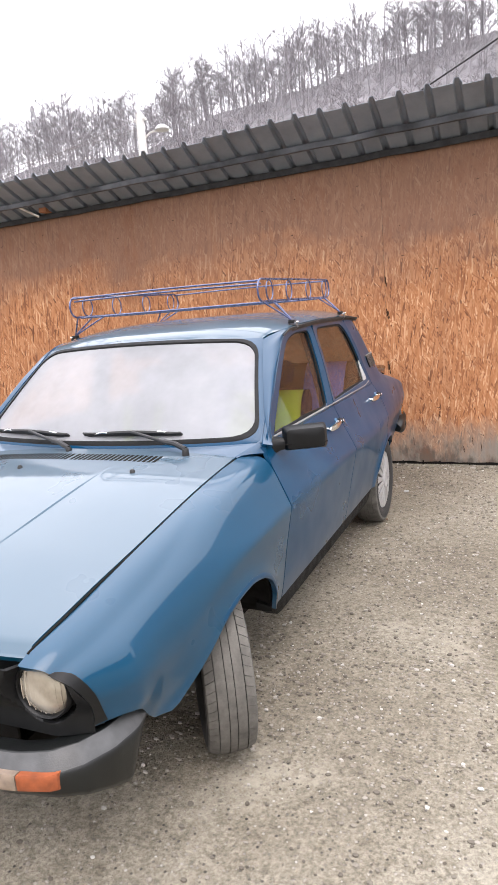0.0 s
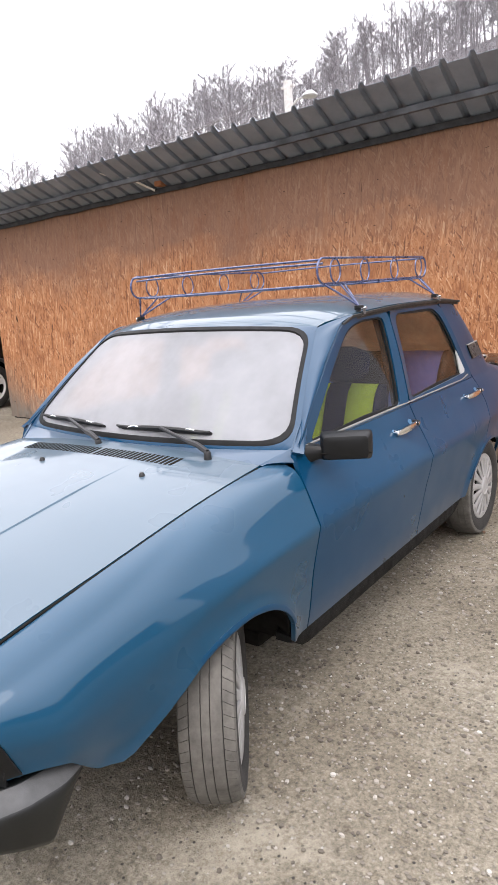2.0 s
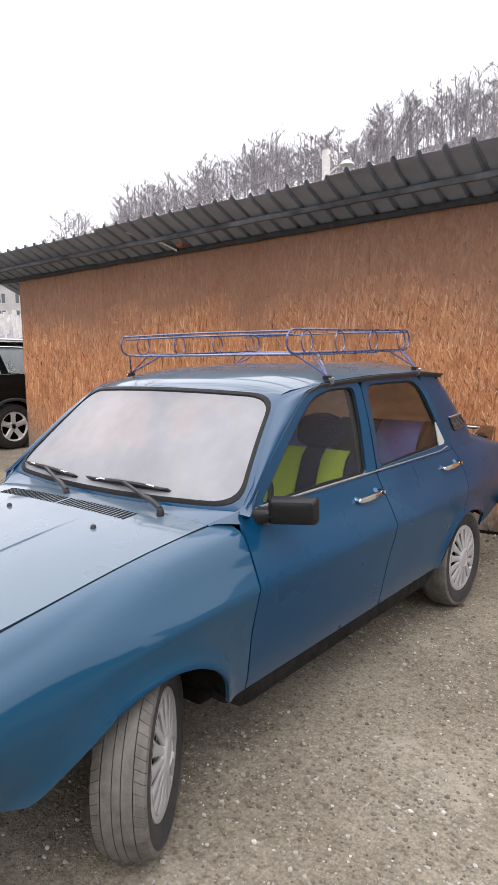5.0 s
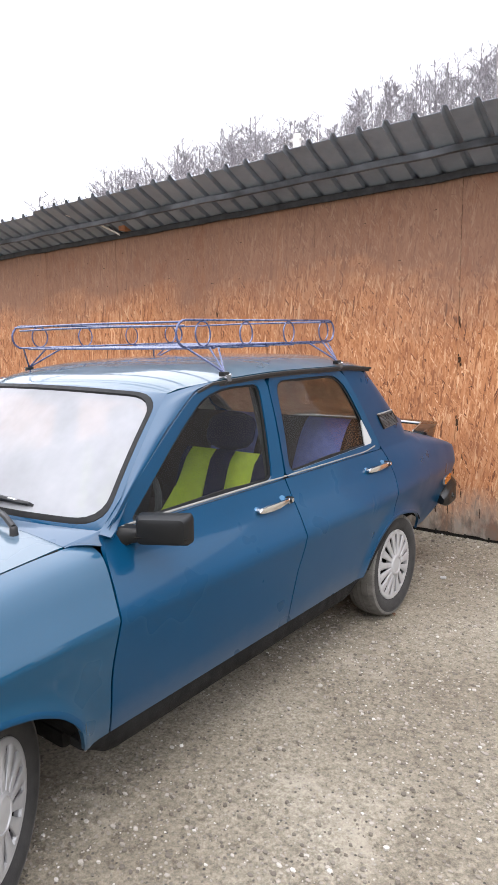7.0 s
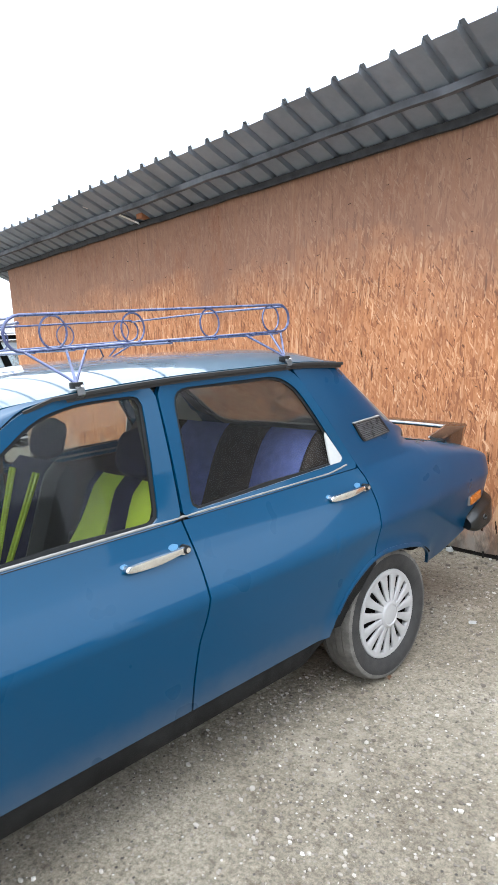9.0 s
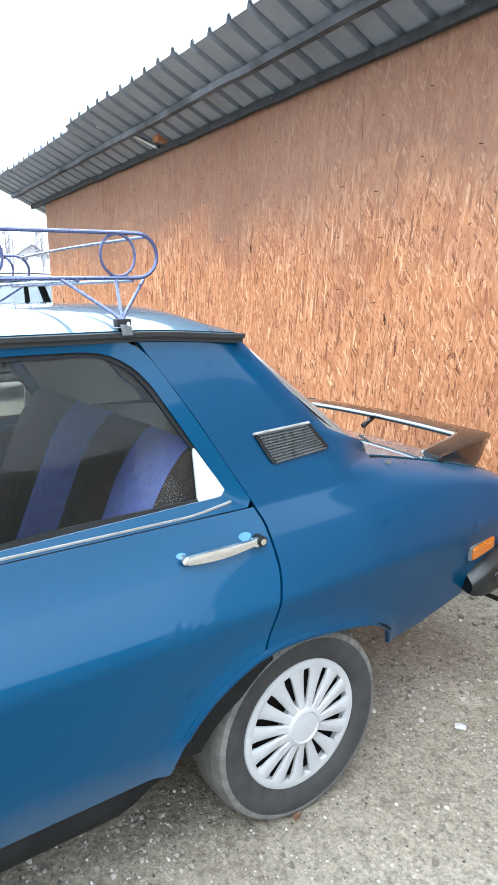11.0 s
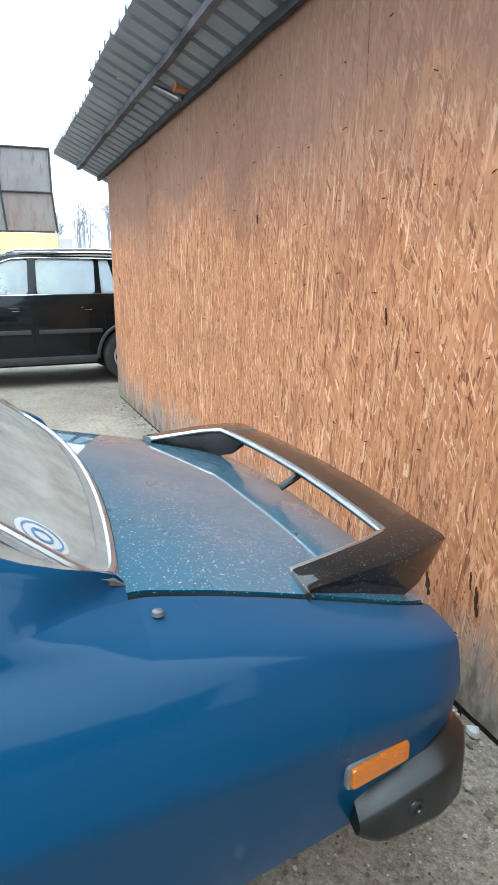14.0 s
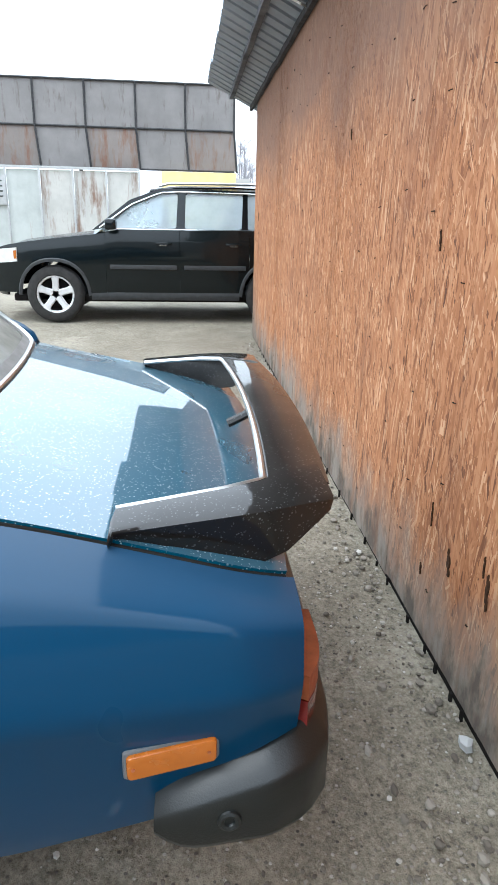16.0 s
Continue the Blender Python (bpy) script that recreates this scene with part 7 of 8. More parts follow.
        for line in ([(0.70, 1.185), (1.6, 1.188), (2.6, 1.195), (3.75, 1.208)], [(0.60, 1.20), (1.00, 1.485), (1.38, 1.638), (1.65, 1.652), (2.5, 1.648), (3.48, 1.612)]):
            bm = bmesh.new()
            tube(bm, [(s * (hi(max(1.18, z)) + 0.006), y, z) for y, z in resample(line, 30, closed=False)], 0.008, 6)
            part("window_trim", bm, M_CHROME, e)
        bm = bmesh.new()
        tube(bm, [(s * 0.66, 1.35, 1.715), (s * 0.67, 1.5, 1.755), (s * 0.67, 2.5, 1.765), (s * 0.66, 3.4, 1.735), (s * 0.65, 3.5, 1.70)], 0.017, 8)
        part("roof_rail", bm, M_ALU, e)
        # headlamp and mirror
        bm = bmesh.new()

        def lamp(u, v):
            y = -0.73 + 0.28 * u
            return (s * (lo(0.9) - tap(y) + 0.008), y, 0.74 + 0.17 * v + 0.03 * u)

        shell(bm, lamp, np.linspace(0, 1, 8), np.linspace(0, 1, 5), 0.02, flip=(s < 0))
        hl = part("headlamp", bm, M_CLEAR, e)
        bm = bmesh.new()
        shell(bm, lambda u, v: (lamp(0.86 + 0.13 * u, v * 0.6)[0] + s * 0.004, lamp(0.86 + 0.13 * u, v)[1], lamp(0.86 + 0.13 * u, v * 0.6 + 0.2)[2]), np.linspace(0, 1, 4), np.linspace(0, 1, 4), 0.01, flip=(s < 0))
        part("indicator", bm, M_ORANGE, hl)
        bm = bmesh.new()
        box(bm, (s * 1.02 - 0.10, 0.68, 1.18), (s * 1.02 + 0.10, 0.83, 1.315), 0.045)
        part("door_mirror", bm, M_BLACK, e)
        for ax in axles:
            w = new("wheel")
            w.parent = e
            w.matrix_basis = pose(s * 0.80, ax, 0.362, 0, 0, 0 if s > 0 else 180)
            bm = bmesh.new()
            lathe(bm, [(0.235, 0.10), (0.25, 0.115), (0.31, 0.12), (0.345, 0.105), (0.362, 0.075), (0.364, 0), (0.362, -0.075), (0.345, -0.105), (0.25, -0.11), (0.235, -0.10), (0.235, 0.10)], 40)
            part("tyre", bm, M_TYRE, w)
            bm = bmesh.new()
            lathe(bm, [(0.205, 0.03), (0.215, 0.085), (0.232, 0.105), (0.24, 0.10), (0.238, 0.0), (0.0, 0.0)], 40)
            rim = part("rim", bm, M_DARK, w)
            bm = bmesh.new()
            lathe(bm, [(0.212, 0.08), (0.222, 0.102), (0.238, 0.106), (0.238, 0.09), (0.212, 0.08)], 40)
            part("rim_edge", bm, M_ALLOY, rim)
            for k in range(5):
                a = 2 * math.pi * k / 5 + 0.3
                bm = bmesh.new()
                rows = []
                for r, hw, x in ((0.0, 0.05, 0.085), (0.08, 0.045, 0.085), (0.16, 0.042, 0.09), (0.222, 0.055, 0.096)):
                    rows.append([bm.verts.new((x + dx, r, q)) for q, dx in ((-hw, -0.02), (-hw * 0.7, 0), (hw * 0.7, 0), (hw, -0.02))])
                for A, B in zip(rows, rows[1:]):
                    for j in range(3):
                        bm.faces.new((A[j], A[j + 1], B[j + 1], B[j]))
                for v in bm.verts:
                    y, z = v.co.y, v.co.z
                    v.co.y, v.co.z = y * math.cos(a) - z * math.sin(a), y * math.sin(a) + z * math.cos(a)
                part("spoke", bm, M_ALLOY, rim)
    # bonnet, screens, roof, ends
    def strip(nm, mat, pts, wid, th=0.02):
        bm = bmesh.new()
        n = len(pts)

        def fn(u, v):
            k = int(round(v))
            y, z = pts[k]
            return (u * wid[k], y + (0.06 * u * u if nm == "windscreen" else 0), z - 0.04 * u * u)

        shell(bm, fn, np.linspace(-1, 1, 13), range(n), th)
        return part(nm, bm, mat, e)

    strip("bonnet", M_BLACK, [(-0.78, 0.76), (-0.72, 0.92), (-0.45, 1.02), (0.1, 1.10), (0.50, 1.15)], [0.62, 0.68, 0.80, 0.87, 0.88])
    ws = strip("windscreen", M_TINT, [(0.44, 1.13), (0.84, 1.44), (1.26, 1.70)], [0.86, 0.76, 0.68], 0.006)
    ws.visible_shadow = False
    strip("roof_panel", M_BLACK, [(1.24, 1.70), (1.6, 1.745), (2.4, 1.76), (3.2, 1.745), (3.68, 1.69)], [0.70, 0.74, 0.75, 0.74, 0.72])
    strip("tailgate", M_BLACK, [(3.66, 1.69), (3.98, 1.22), (4.06, 0.95), (4.05, 0.45)], [0.72, 0.80, 0.83, 0.80])
    bm = bmesh.new()
    shell(bm, lambda u, v: (u * 0.80, -0.78 - 0.06 * (1 - u * u) + 0.16 * abs(u) ** 5, 0.34 + 0.44 * v), np.linspace(-1, 1, 13), np.linspace(0, 1, 5), 0.03)
    part("front_bumper", bm, M_BLACK, e)
    bm = bmesh.new()
    box(bm, (-0.80, -0.55, 0.26), (0.80, 3.9, 0.36), 0.03)
    part("floor_pan", bm, M_DARK, e)
    for cy in (1.35, 2.25):
        for cx in (-0.38, 0.38):
            bm = bmesh.new()
            box(bm, (cx - 0.24, cy, 0.60), (cx + 0.24, cy + 0.14, 1.28), 0.05)
            box(bm, (cx - 0.12, cy + 0.03, 1.28), (cx + 0.12, cy + 0.12, 1.46), 0.04)
            part("seat", bm, M_TRIMGREY, e)
    return e


build_suv()


# ---- beyond the yard ----
def bearing(az, d):
    return (-d * math.sin(radians(az)), d * math.cos(radians(az)))


ridge = spline([-60, -10, 10, 14, 19, 23, 27, 30, 34, 38, 41, 43, 46, 50, 54, 58, 64, 72, 82, 100], [19.5, 19.0, 18.2, 17.6, 16.6, 16.0, 14.9, 13.6, 13.2, 13.0, 12.0, 11.3, 9.8, 8.2, 6.6, 4.0, 3.2, 2.8, 1.6, 0.8])
FAR_D = 112.0


def hill_z(az, d):
    """Wooded hillside: rises from 45 m out to the ridge."""
    h = FAR_D * math.tan(radians(ridge(az)))
    t = (d - 40) / (FAR_D - 40)
    return 1.4 * smooth01(t * 3) + h * max(0.0, t) ** 0.95 if t < 1 else 1.4 + h * (1 + 0.05 * (t - 1))


def build_hill():
    bm = bmesh.new()
    azs = np.linspace(-60, 100, 81)
    ds = [40, 50, 60, 72, 84, 96, 104, 112, 122, 150]
    g = [[bm.verts.new((*bearing(a, d), hill_z(a, d) - 0.1 + 0.5 * noise.noise((a * 0.6, d * 0.08, 0)))) for d in ds] for a in azs]
    for i in range(len(azs) - 1):
        for j in range(len(ds) - 1):
            bm.faces.new((g[i][j], g[i][j + 1], g[i + 1][j + 1], g[i + 1][j]))
    # distance haze is mixed into this grey litter colour
    m = plain("hazed_leaf_litter", (0.205, 0.195, 0.207), 0.95, vary=0.2, scale=0.4)
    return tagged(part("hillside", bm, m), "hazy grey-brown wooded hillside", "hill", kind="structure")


def far_tree(bm, p, h, rng, thick=1.0):
    """A bare tree: trunk, limbs and fine twigs."""
    p = Vector(p)

    def stick(a, b, ra, rb):
        d = (b - a).normalized()
        s = d.cross(Vector((0.3, 0.9, 0.2))).normalized()
        w = d.cross(s)
        A = [bm.verts.new(a + (s * math.cos(t) + w * math.sin(t)) * ra) for t in (0, 2.1, 4.2)]
        B = [bm.verts.new(b + (s * math.cos(t) + w * math.sin(t)) * rb) for t in (0, 2.1, 4.2)]
        for k in range(3):
            bm.faces.new((A[k], A[(k + 1) % 3], B[(k + 1) % 3], B[k]))

    def twig(a, b, r):
        s = (b - a).cross(Vector((0, 0, 1))).normalized() * r
        bm.faces.new((bm.verts.new(a - s), bm.verts.new(a + s), bm.verts.new(b)))

    lean = Vector((rng.uniform(-0.08, 0.08), rng.uniform(-0.08, 0.08), 1))
    top = p + lean * h * 0.9
    stick(p, p + lean * h * 0.5, 0.016 * h * thick, 0.010 * h * thick)
    stick(p + lean * h * 0.5, top, 0.010 * h * thick, 0.004 * h * thick)
    n = rng.randint(14, 19)
    for k in range(n):
        t = 0.22 + 0.70 * k / n + rng.uniform(-0.03, 0.03)
        a = p + lean * h * t
        ang = rng.uniform(0, 6.28)
        ln = h * (0.36 - 0.24 * t) * rng.uniform(0.7, 1.3)
        b = a + Vector((math.cos(ang) * ln, math.sin(ang) * ln, ln * rng.uniform(0.45, 0.95)))
        stick(a, b, 0.0045 * h * thick, 0.0014 * h * thick)
        for q in range(40):
            c = a.lerp(b, rng.uniform(0.25, 1.05))
            e = c + Vector((rng.uniform(-1, 1), rng.uniform(-1, 1), rng.uniform(-0.3, 1.0))) * h * 0.095
            twig(c, e, 0.0023 * h * thick)
    for q in range(16):
        c = p + lean * h * rng.uniform(0.7, 0.9)
        twig(c, c + Vector((rng.uniform(-1, 1), rng.uniform(-1, 1), rng.uniform(0.5, 1.5))) * h * 0.09, 0.0035 * h * thick)


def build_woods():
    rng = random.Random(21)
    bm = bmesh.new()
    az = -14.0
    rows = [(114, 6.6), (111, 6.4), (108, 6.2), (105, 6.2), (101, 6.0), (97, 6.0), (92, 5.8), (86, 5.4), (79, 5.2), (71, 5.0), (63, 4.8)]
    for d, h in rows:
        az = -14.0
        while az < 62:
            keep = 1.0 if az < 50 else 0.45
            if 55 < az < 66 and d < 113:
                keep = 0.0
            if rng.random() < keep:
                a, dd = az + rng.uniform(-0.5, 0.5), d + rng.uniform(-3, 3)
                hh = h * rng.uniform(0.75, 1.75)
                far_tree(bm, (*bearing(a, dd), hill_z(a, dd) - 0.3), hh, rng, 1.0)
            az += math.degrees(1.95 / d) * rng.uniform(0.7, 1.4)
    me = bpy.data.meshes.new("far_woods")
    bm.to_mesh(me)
    bm.free()
    n = Nodes("hazed_twigs")
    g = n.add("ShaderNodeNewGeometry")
    # the pale range puts distance haze into the twig colour
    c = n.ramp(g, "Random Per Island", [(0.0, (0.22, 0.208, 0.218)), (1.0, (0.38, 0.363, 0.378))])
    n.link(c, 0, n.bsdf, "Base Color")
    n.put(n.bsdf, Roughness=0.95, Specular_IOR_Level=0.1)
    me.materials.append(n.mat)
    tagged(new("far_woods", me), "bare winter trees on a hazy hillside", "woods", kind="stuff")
    return n.mat


def build_unseen_slope():
    """An unseen slope, added behind the way to darken reflections."""
    bm = bmesh.new()
    azs = np.linspace(104, 296, 65)
    g = [[bm.verts.new((*bearing(a, d), -0.2 + (d - 30) * 0.30 * (0.85 + 0.25 * noise.noise((a * 0.05, 3, 0))) + 1.2 * noise.noise((a * 0.7, d * 0.1, 5)) * (d > 30))) for d in (30, 45, 60, 80, 110)] for a in azs]
    for A, B in zip(g, g[1:]):
        for j in range(4):
            bm.faces.new((A[j], A[j + 1], B[j + 1], B[j]))
    m = plain("dark_unseen_slope", (0.075, 0.072, 0.066), 0.95, vary=0.35, scale=0.5)
    return tagged(part("unseen_slope", bm, m), "unseen dark slope added to darken reflections", "hill", kind="structure")


build_hill()
build_unseen_slope()
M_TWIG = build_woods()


def bare_tree(x, y, z, h, seed):
    e = thing("bare_tree", (x, y, z), "tall bare winter tree beyond the yard", "tree", "trees beyond the yard")
    rng = random.Random(seed)
    bm = bmesh.new()
    tube(bm, [(0, 0, 0), (0.1, 0, h * 0.4), (0.05, 0.1, h * 0.95)], lambda t: h * 0.016 * (1 - 0.85 * t), 7)
    part("trunk", bm, M_TWIG, e)
    bm = bmesh.new()
    for q in range(4):
        far_tree(bm, (rng.uniform(-0.1, 0.1) * h, rng.uniform(-0.1, 0.1) * h, h * 0.06), h * rng.uniform(0.75, 0.98), rng, 0.9)
    part("crown", bm, M_TWIG, e)


for k, (az, d, h) in enumerate(((78.6, 62, 5.6), (80.4, 55, 4.4), (81.9, 70, 6.6), (79.6, 75, 5.0), (76.5, 60, 5.2), (73.5, 70, 6.0), (71.0, 72, 5.5), (68.5, 66, 5.0))):
    x, y = bearing(az, d)
    bare_tree(x, y, 0.0 if d < 45 else hill_z(az, d) * 0.9, h, 40 + k)


def house(x, y, z, w, d, hw, hr, turn, label, wall, roof):
    e = thing("house", (x, y, z), label, "house", "houses beyond the yard", turn)
    bm = bmesh.new()
    vs = [(-w / 2, -d / 2, -1), (w / 2, -d / 2, -1), (w / 2, -d / 2, hw), (0, -d / 2, hr), (-w / 2, -d / 2, hw)]
    a = [bm.verts.new(v) for v in vs]
    b = [bm.verts.new((p[0], d / 2, p[2])) for p in vs]
    bm.faces.new(a)
    bm.faces.new(b[::-1])
    for k in range(5):
        bm.faces.new((a[k], b[k], b[(k + 1) % 5], a[(k + 1) % 5]))
    part("wall", bm, wall, e, angle=20)
    for s in (1, -1):
        bm = bmesh.new()
        pts = [(s * (w / 2 + 0.4), hw - 0.3 * (hr - hw) / (w / 2)), (0, hr + 0.1)]
        f = []
        for y0 in (-d / 2 - 0.4, d / 2 + 0.4):
            f += [(pts[0][0], y0, pts[0][1]), (pts[1][0], y0, pts[1][1])]
        vv = [bm.verts.new(Vector(p) + Vector((0, 0, o))) for o in (0, 0.18) for p in f]
        for q in ((0, 1, 3, 2), (4, 6, 7, 5), (0, 4, 5, 1), (2, 3, 7, 6), (0, 2, 6, 4), (1, 5, 7, 3)):
            bm.faces.new([vv[i] for i in q])
        part("roof", bm, roof, e)
    for fl in range(max(1, int(hw // 2.0))):
        for cx in (-w * 0.27, w * 0.27) if fl < 1 or hw < 6 else (-w * 0.27, 0, w * 0.27):
            bm = bmesh.new()
            box(bm, (cx - 0.55, -d / 2 - 0.06, 0.6 + fl * 2.0), (cx + 0.55, -d / 2 + 0.05, 1.95 + fl * 2.0))
            wf = part("window", bm, M_WHITE, e)
            for qx in (-0.26, 0.26):
                bm = bmesh.new()
                box(bm, (cx + qx - 0.2, -d / 2 - 0.08, 0.72 + fl * 2.0), (cx + qx + 0.2, -d / 2 - 0.055, 1.83 + fl * 2.0))
                part("pane", bm, M_PANE, wf)
    return e


M_PANE = plain("far_window_pane", (0.10, 0.11, 0.12), 0.15)
M_HWALL = plain("pale_render", (0.38, 0.37, 0.35), 0.9, vary=0.1, scale=1)
M_HROOF = plain("grey_roof_tiles", (0.26, 0.25, 0.25), 0.8, vary=0.2, scale=2)
M_SNOW = plain("pale_sheet_roof", (0.62, 0.62, 0.62), 0.7, vary=0.08, scale=1)
x, y = bearing(58.4, 86)
house(x, y, 5.0, 3.9, 5, 4.3, 6.0, 54, "tall gabled house on the slope with white windows", M_HWALL, M_HROOF)
x, y = bearing(61.4, 92)
house(x, y, 3.2, 6.0, 7, 2.8, 4.9, 45, "low pale house beyond the yard", M_HWALL, M_HROOF)
x, y = bearing(72.2, 120)
house(x, y, 6.0, 4.6, 6, 2.0, 3.4, 66, "small pale house under a white roof", M_HWALL, M_SNOW)


def far_clutter():
    """White monuments and fences at the foot of the slope."""
    rng = random.Random(8)
    bm = bmesh.new()
    for _ in range(300):
        az, d = rng.uniform(56.5, 75), rng.uniform(52, 80)
        x, y = bearing(az, d)
        w, h = rng.uniform(0.05, 0.17), rng.uniform(0.4, 1.5)
        z = hill_z(az, d) - 0.2
        box(bm, (x - w, y - w, z), (x + w, y + w, z + h))
    me = bpy.data.meshes.new("far_monuments")
    bm.to_mesh(me)
    bm.free()
    me.materials.append(plain("pale_stone", (0.55, 0.54, 0.52), 0.9, vary=0.2, scale=1))
    tagged(new("far_monuments", me), "pale stone monuments and fences below the slope", "monuments", kind="stuff")


far_clutter()
x, y = bearing(60.7, 50)
sign = thing("yellow_sign", (x, y, 0.8), "plain yellow sign board beyond the yard", "sign", turn=45)
bm = bmesh.new()
box(bm, (-0.65, -0.03, 2.1), (0.65, 0.03, 3.0), 0.01)
part("board", bm, plain("yellow_board", (0.75, 0.55, 0.03), 0.5), sign)
for q in (-0.5, 0.5):
    bm = bmesh.new()
    tube(bm, [(q, 0.05, -1.5), (q, 0.05, 2.9)], 0.04, 8)
    part("post", bm, M_ALU, sign)


def street_pole():
    e = thing("street_lamp", (-9.6, 17.2, 0), "pale concrete pole with a white street lamp head", "street lamp")
    mat = plain("pale_concrete", (0.58, 0.57, 0.56), 0.85, vary=0.12)
    bm = bmesh.new()
    tube(bm, [(0, 0, 0), (0, 0, 7.7)], lambda t: 0.17 - 0.04 * t, 10)
    part("pole", bm, mat, e)
    bm = bmesh.new()
    tube(bm, [(0, 0, 6.9), (0.25, 0.1, 7.15), (0.55, 0.2, 7.2)], 0.03, 8)
    part("arm", bm, mat, e)
    bm = bmesh.new()
    lathe(bm, [(0.0, 0.16), (0.10, 0.14), (0.20, 0.06), (0.24, 0.0), (0.22, -0.03), (0.0, -0.04)], 16)
    for v in bm.verts:
        v.co = Vector((0.62 + v.co.z, 0.22 + v.co.y, 7.2 + v.co.x))
    part("lamp_head", bm, M_WHITE, e)
    for z in (6.4, 7.5):
        bm = bmesh.new()
        box(bm, (-0.22, -0.05, z), (0.22, 0.05, z + 0.07), 0.01)
        part("bracket", bm, mat, e)


street_pole()


def cable(a, b, sag, r, label, mat):
    a, b = Vector(a), Vector(b)
    bm = bmesh.new()
    tube(bm, [a.lerp(b, t) - Vector((0, 0, sag * 4 * t * (1 - t))) for t in np.linspace(0, 1, 24)], r, 5)
    tagged(part("overhead_cable", bm, mat), label, "cable")


cable((-9.6, 17.2, 7.3), (-46, 22, 8.6), 0.6, 0.009, "thin pale overhead cable from the pole", M_HROOF)
cable((-9.6, 17.2, 7.6), (-44, 30, 9.4), 0.6, 0.009, "thin pale overhead cable from the pole", M_HROOF)
cable((-2.2, 11.0, 4.2), (6.0, 11.5, 8.2), 0.15, 0.016, "dark cable rising behind the shed roof", M_RUBBER)


# ---- hoarding and sheet fence across the yard ----
def rust_material(name, base, rust, amount):
    n = Nodes(name)
    c = n.coords()
    a = n.ramp(n.noise(c, 0.9, 7, 0.65), 0, [(0.3, tuple(v * 0.8 for v in base)), (0.7, tuple(v * 1.15 for v in base))])
    s = n.coords((1.0, 3.2, 0.7))
    r = n.ramp(n.noise(s, 1.1, 8, 0.7), 0, [(0.60 - amount, (0, 0, 0)), (0.72 - amount * 0.6, (0.9, 0.9, 0.9))])
    m = n.mix((r, 0), (a, 0), rust)
    n.link(m, 0, n.bsdf, "Base Color")
    n.put(n.bsdf, Roughness=0.7)
    n.bump(n.noise(c, 3, 4), 0, 0.3, 0.02)
    return n.mat


M_HOARD = rust_material("stained_grey_sheet", (0.205, 0.194, 0.190), (0.085, 0.062, 0.050), 0.05)
M_HRUST = rust_material("rusty_sheet", (0.195, 0.170, 0.156), (0.165, 0.080, 0.045), 0.12)
M_FENCE = rust_material("pale_green_grey_sheet", (0.42, 0.44, 0.42), (0.30, 0.20, 0.13), -0.02)
M_FPEEL = rust_material("peeling_sheet", (0.46, 0.45, 0.42), (0.16, 0.085, 0.05), 0.10)
M_YELLOW = plain("faded_yellow_wall", (0.66, 0.52, 0.24), 0.85, vary=0.12, scale=2)
HX = -20.0


def build_hoarding():
    e = thing("metal_hoarding", (HX, 0, 0), "tall hoarding of stained rusty grey metal sheets", "hoarding")
    w = 1.44
    k = 0
    for row, (z0, z1) in enumerate(((2.66, 3.74), (3.76, 4.95))):
        for c in range(7):
            y1 = 5.06 - c * w
            y0 = y1 - w + 0.015
            bm = bmesh.new()
            skew = -0.10 if row == 0 else 0.0
            bow = random.Random(c + row * 9).uniform(0.0, 0.03)

            def fn(u, v):
                return (0.02 + bow * math.sin(math.pi * u) * math.sin(math.pi * v), y0 + (y1 - y0) * u + skew * (v - 1), z0 + (z1 - z0) * v)

            shell(bm, fn, np.linspace(0, 1, 8), np.linspace(0, 1, 6), 0.01)
            part("sheet", bm, M_HRUST if (c, row) in ((2, 0), (0, 0), (4, 0)) else M_HOARD, e)
    bm = bmesh.new()
    box(bm, (-0.02, -5.0, 2.62), (0.0, 5.05, 4.96))
    part("backing", bm, M_BEAM, e)
    for c in range(8):
        bm = bmesh.new()
        y = 5.06 - c * w
        tube(bm, [(0.06, y + 0.10, 2.62), (0.06, y, 3.75), (0.06, y, 4.97)], 0.03, 6)
        part("frame_post", bm, M_BEAM, e)
    for z in (2.64, 3.75, 4.97):
        bm = bmesh.new()
        tube(bm, [(0.05, 5.08, z), (0.05, -5.05, z)], 0.03, 6)
        part("frame_rail", bm, M_BEAM, e)
    for y in (4.9, 0.5, -4.0):
        bm = bmesh.new()
        tube(bm, [(-0.3, y, -0.02), (-0.3, y, 4.9)], 0.06, 8)
        part("support", bm, M_BEAM, e)
    return e


build_hoarding()


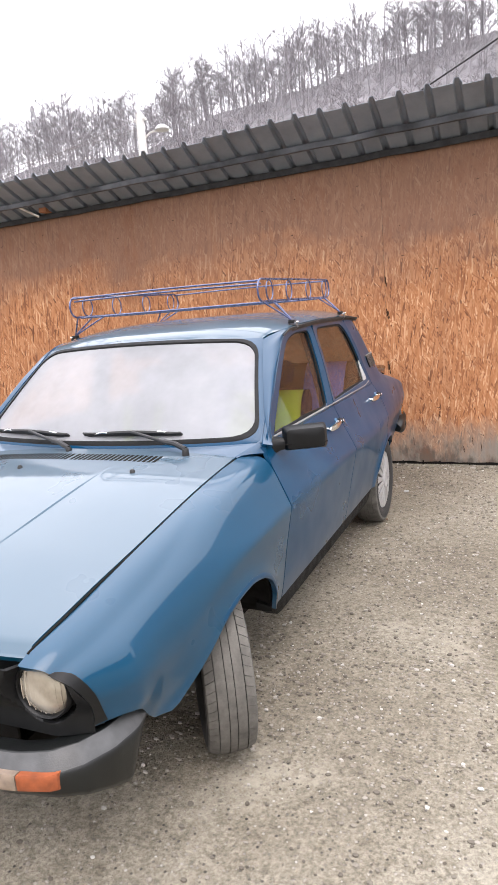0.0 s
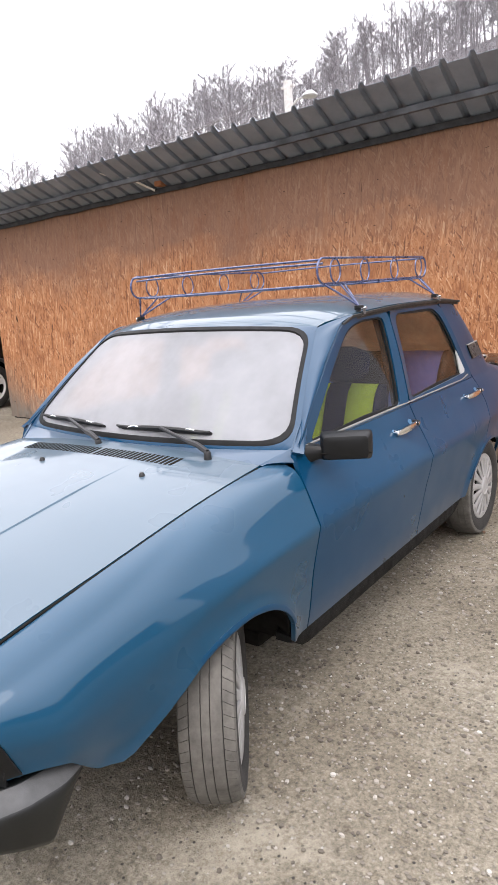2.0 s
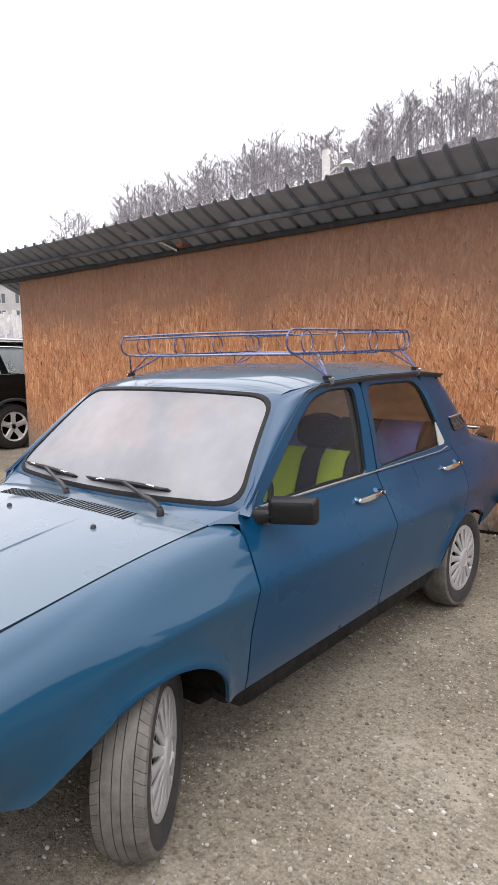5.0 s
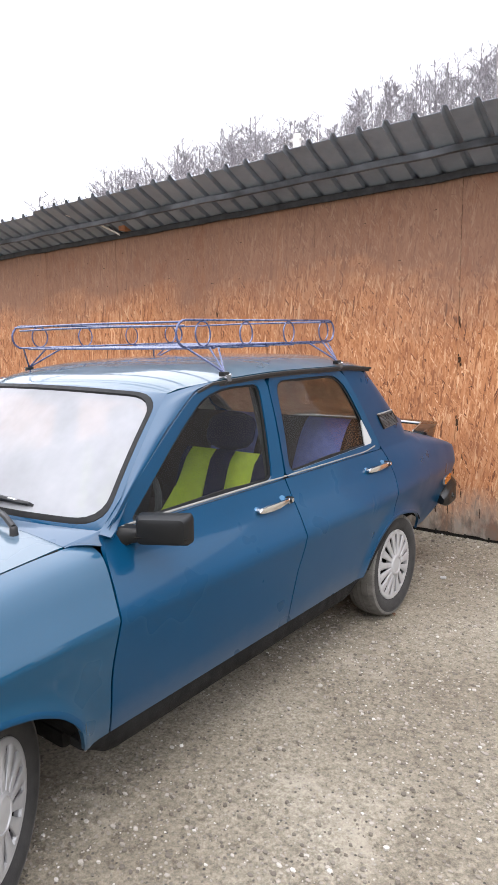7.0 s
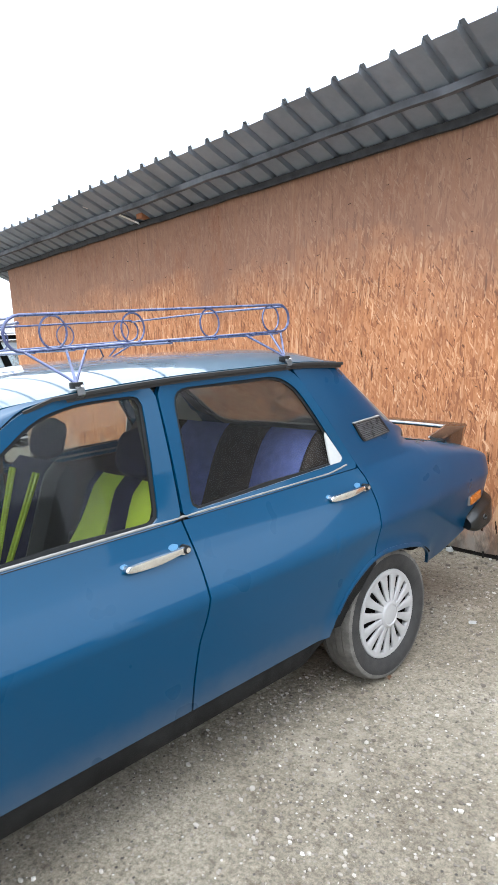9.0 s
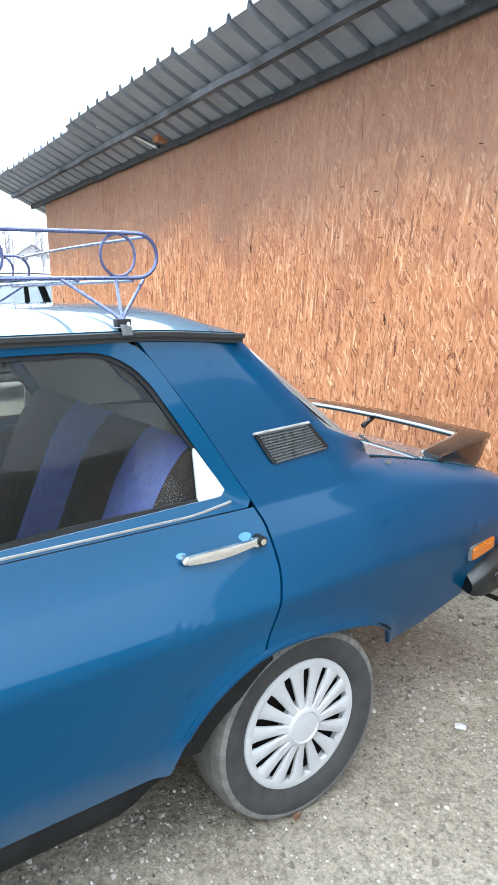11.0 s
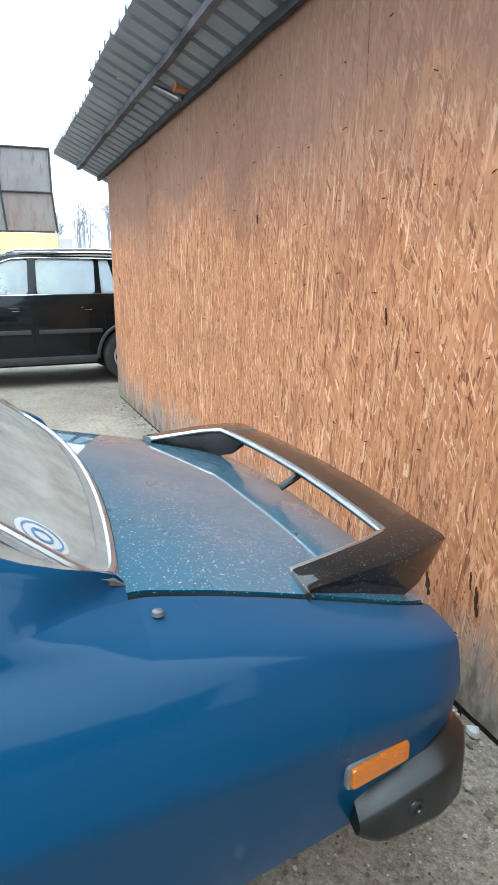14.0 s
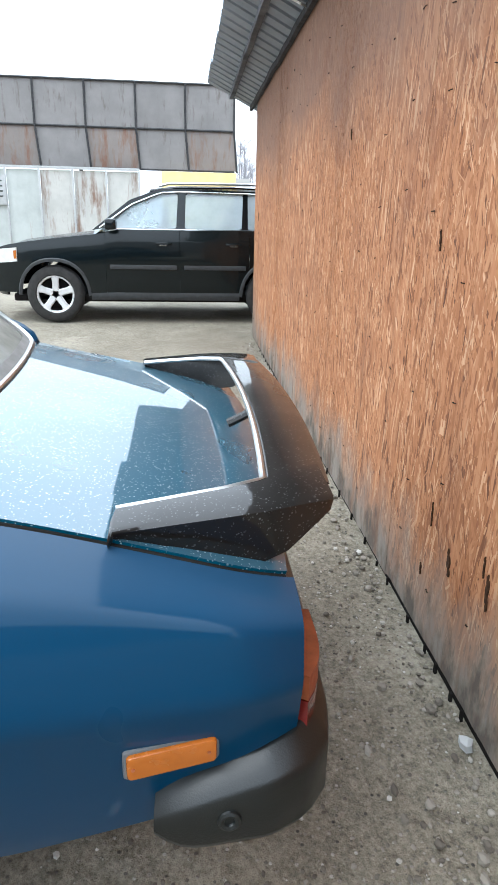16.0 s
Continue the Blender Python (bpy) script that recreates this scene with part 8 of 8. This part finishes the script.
def build_fence():
    e = thing("sheet_fence", (HX + 0.5, 0, 0), "pale painted metal sheet fence, peeling and rust-stained", "fence")
    posts = np.arange(-8.2, 3.2, 0.95)
    for k, y in enumerate(posts[:-1]):
        bm = bmesh.new()

        def fn(u, v):
            return (0.012 * math.sin(u * 40), y + 0.03 + 0.89 * u, 0.03 + 2.5 * v)

        shell(bm, fn, np.linspace(0, 1, 12), (0, 0.5, 1), 0.006)
        part("sheet", bm, M_FPEEL if k in (8, 9, 10, 11) else M_FENCE, e)
    for y in posts:
        bm = bmesh.new()
        box(bm, (0.01, y - 0.025, 0), (0.06, y + 0.025, 2.62), 0.004)
        part("post", bm, M_WHITE, e)
    bm = bmesh.new()
    box(bm, (0.012, posts[0], 2.56), (0.062, posts[-1], 2.63), 0.004)
    part("top_rail", bm, M_WHITE, e)
    n = thing("notice_board", (HX + 0.58, -1.75, 1.9), "white notice sheet with faint lines on the fence", "notice")
    bm = bmesh.new()
    box(bm, (0, -0.45, -0.35), (0.02, 0.2, 0.45), 0.003)
    part("sheet", bm, M_WHITE, n)
    for k in range(4):
        bm = bmesh.new()
        box(bm, (0.021, -0.38, 0.28 - 0.14 * k), (0.024, 0.12, 0.32 - 0.14 * k))
        part("line", bm, M_TRIMGREY, n)


build_fence()
yw = thing("yellow_wall", (HX + 0.1, 0, 0), "faded yellow rendered wall beside the hoarding", "wall")
bm = bmesh.new()
box(bm, (-0.2, 2.9, 0), (0.15, 5.12, 2.60), 0.02)
part("wall", bm, M_YELLOW, yw)
bm = bmesh.new()
box(bm, (-0.1, 5.12, 0), (0.14, 5.55, 2.45), 0.02)
part("pier", bm, M_HWALL, yw)
x, y = bearing(81.0, 33)
lean = thing("lean_to", (x, y, 0), "low lean-to with a dark sloping roof", "shed", turn=8)
bm = bmesh.new()
box(bm, (-1, -0.6, 0), (1, 1.9, 2.0), 0.02)
part("wall", bm, M_HWALL, lean)
bm = bmesh.new()
for_pts = [(-1.2, -0.9, 2.95), (1.2, -0.9, 2.95), (1.2, 2.3, 2.02), (-1.2, 2.3, 2.02)]
a = [bm.verts.new(p) for p in for_pts]
b = [bm.verts.new(Vector(p) + Vector((0, 0, 0.12))) for p in for_pts]
bm.faces.new(a[::-1])
bm.faces.new(b)
for k in range(4):
    bm.faces.new((a[k], a[(k + 1) % 4], b[(k + 1) % 4], b[k]))
part("roof", bm, M_SHEET, lean)

def dry_leaf(x, y, turn, size):
    """A curled fallen leaf."""
    bm = bmesh.new()

    def fn(u, v):
        w = size * 0.55 * math.sin(math.pi * min(0.97, 0.03 + v * 0.94)) ** 0.8
        return (w * u, size * (v - 0.5) * 2, 0.006 + 0.35 * size * u * u + 0.12 * size * math.sin(v * 5))

    shell(bm, fn, np.linspace(-1, 1, 7), np.linspace(0, 1, 11), 0.0012)
    ob = tagged(part("dry_leaf", bm, M_LEAF), "curled brown dead leaf lying on the gravel", "leaf", "dead leaves on the gravel")
    ob.matrix_world = pose(x, y, 0.0, 0, 0, turn)


M_LEAF = plain("dead_leaf_brown", (0.115, 0.060, 0.030), 0.8, vary=0.35, scale=60)
for x, y, turn, size in ((0.726, 2.412, 30, 0.017), (1.62, 0.35, 200, 0.012), (1.95, -0.25, 60, 0.011)):
    dry_leaf(x, y, turn, size)

chip = thing("stone_chip", (0.733, 3.117, 0.0), "pale flat stone chip lying on the gravel", "stone", turn=35)
bm = bmesh.new()
box(bm, (-0.017, -0.009, 0.0), (0.017, 0.009, 0.011), 0.004)
for k, v in enumerate(bm.verts):
    v.co += Vector((0.003 * math.sin(5.1 * k), 0.003 * math.cos(3.7 * k), 0.0))
part("stone", bm, M_WHITE, chip)

# loose lath and raw board end under the eave
lath = thing("loose_lath", (-3.30, 3.95, 2.66), "pale loose wooden lath hanging under the eave", "lath")
bm = bmesh.new()
sweep(bm, [(-0.06, -0.10, 0.085), (0.13, 0.09, -0.055)], [(-0.030, -0.007), (0.030, -0.007), (0.030, 0.007), (-0.030, 0.007)], lambda i: ((0.72, -0.68, 0), (0, 0, 1)))
part("lath", bm, M_LATH, lath)
bm = bmesh.new()
sweep(bm, [(-0.40, -0.29, 0.185), (-0.27, -0.17, 0.125)], [(-0.016, -0.004), (0.016, -0.004), (0.016, 0.004), (-0.016, 0.004)], lambda i: ((0.72, -0.68, 0), (0, 0, 1)))
part("splinter", bm, M_LATH, lath)
blk = thing("board_end", (-3.06, 4.02, 2.66), "raw orange board end under the eave", "board")
bm = bmesh.new()
box(bm, (-0.045, -0.05, -0.03), (0.045, 0.07, 0.03), 0.004)
part("end", bm, M_BRICKEND, blk)

bm = bmesh.new()
rng = random.Random(77)
stone(bm, (0, 0, 0.012), 0.034, rng)
ws = tagged(part("white_stone", bm, M_WHITE), "single white stone by the foot of the board wall", "stone")
ws.matrix_world = pose(0.10, 4.0, 0.0)
build_gravel()
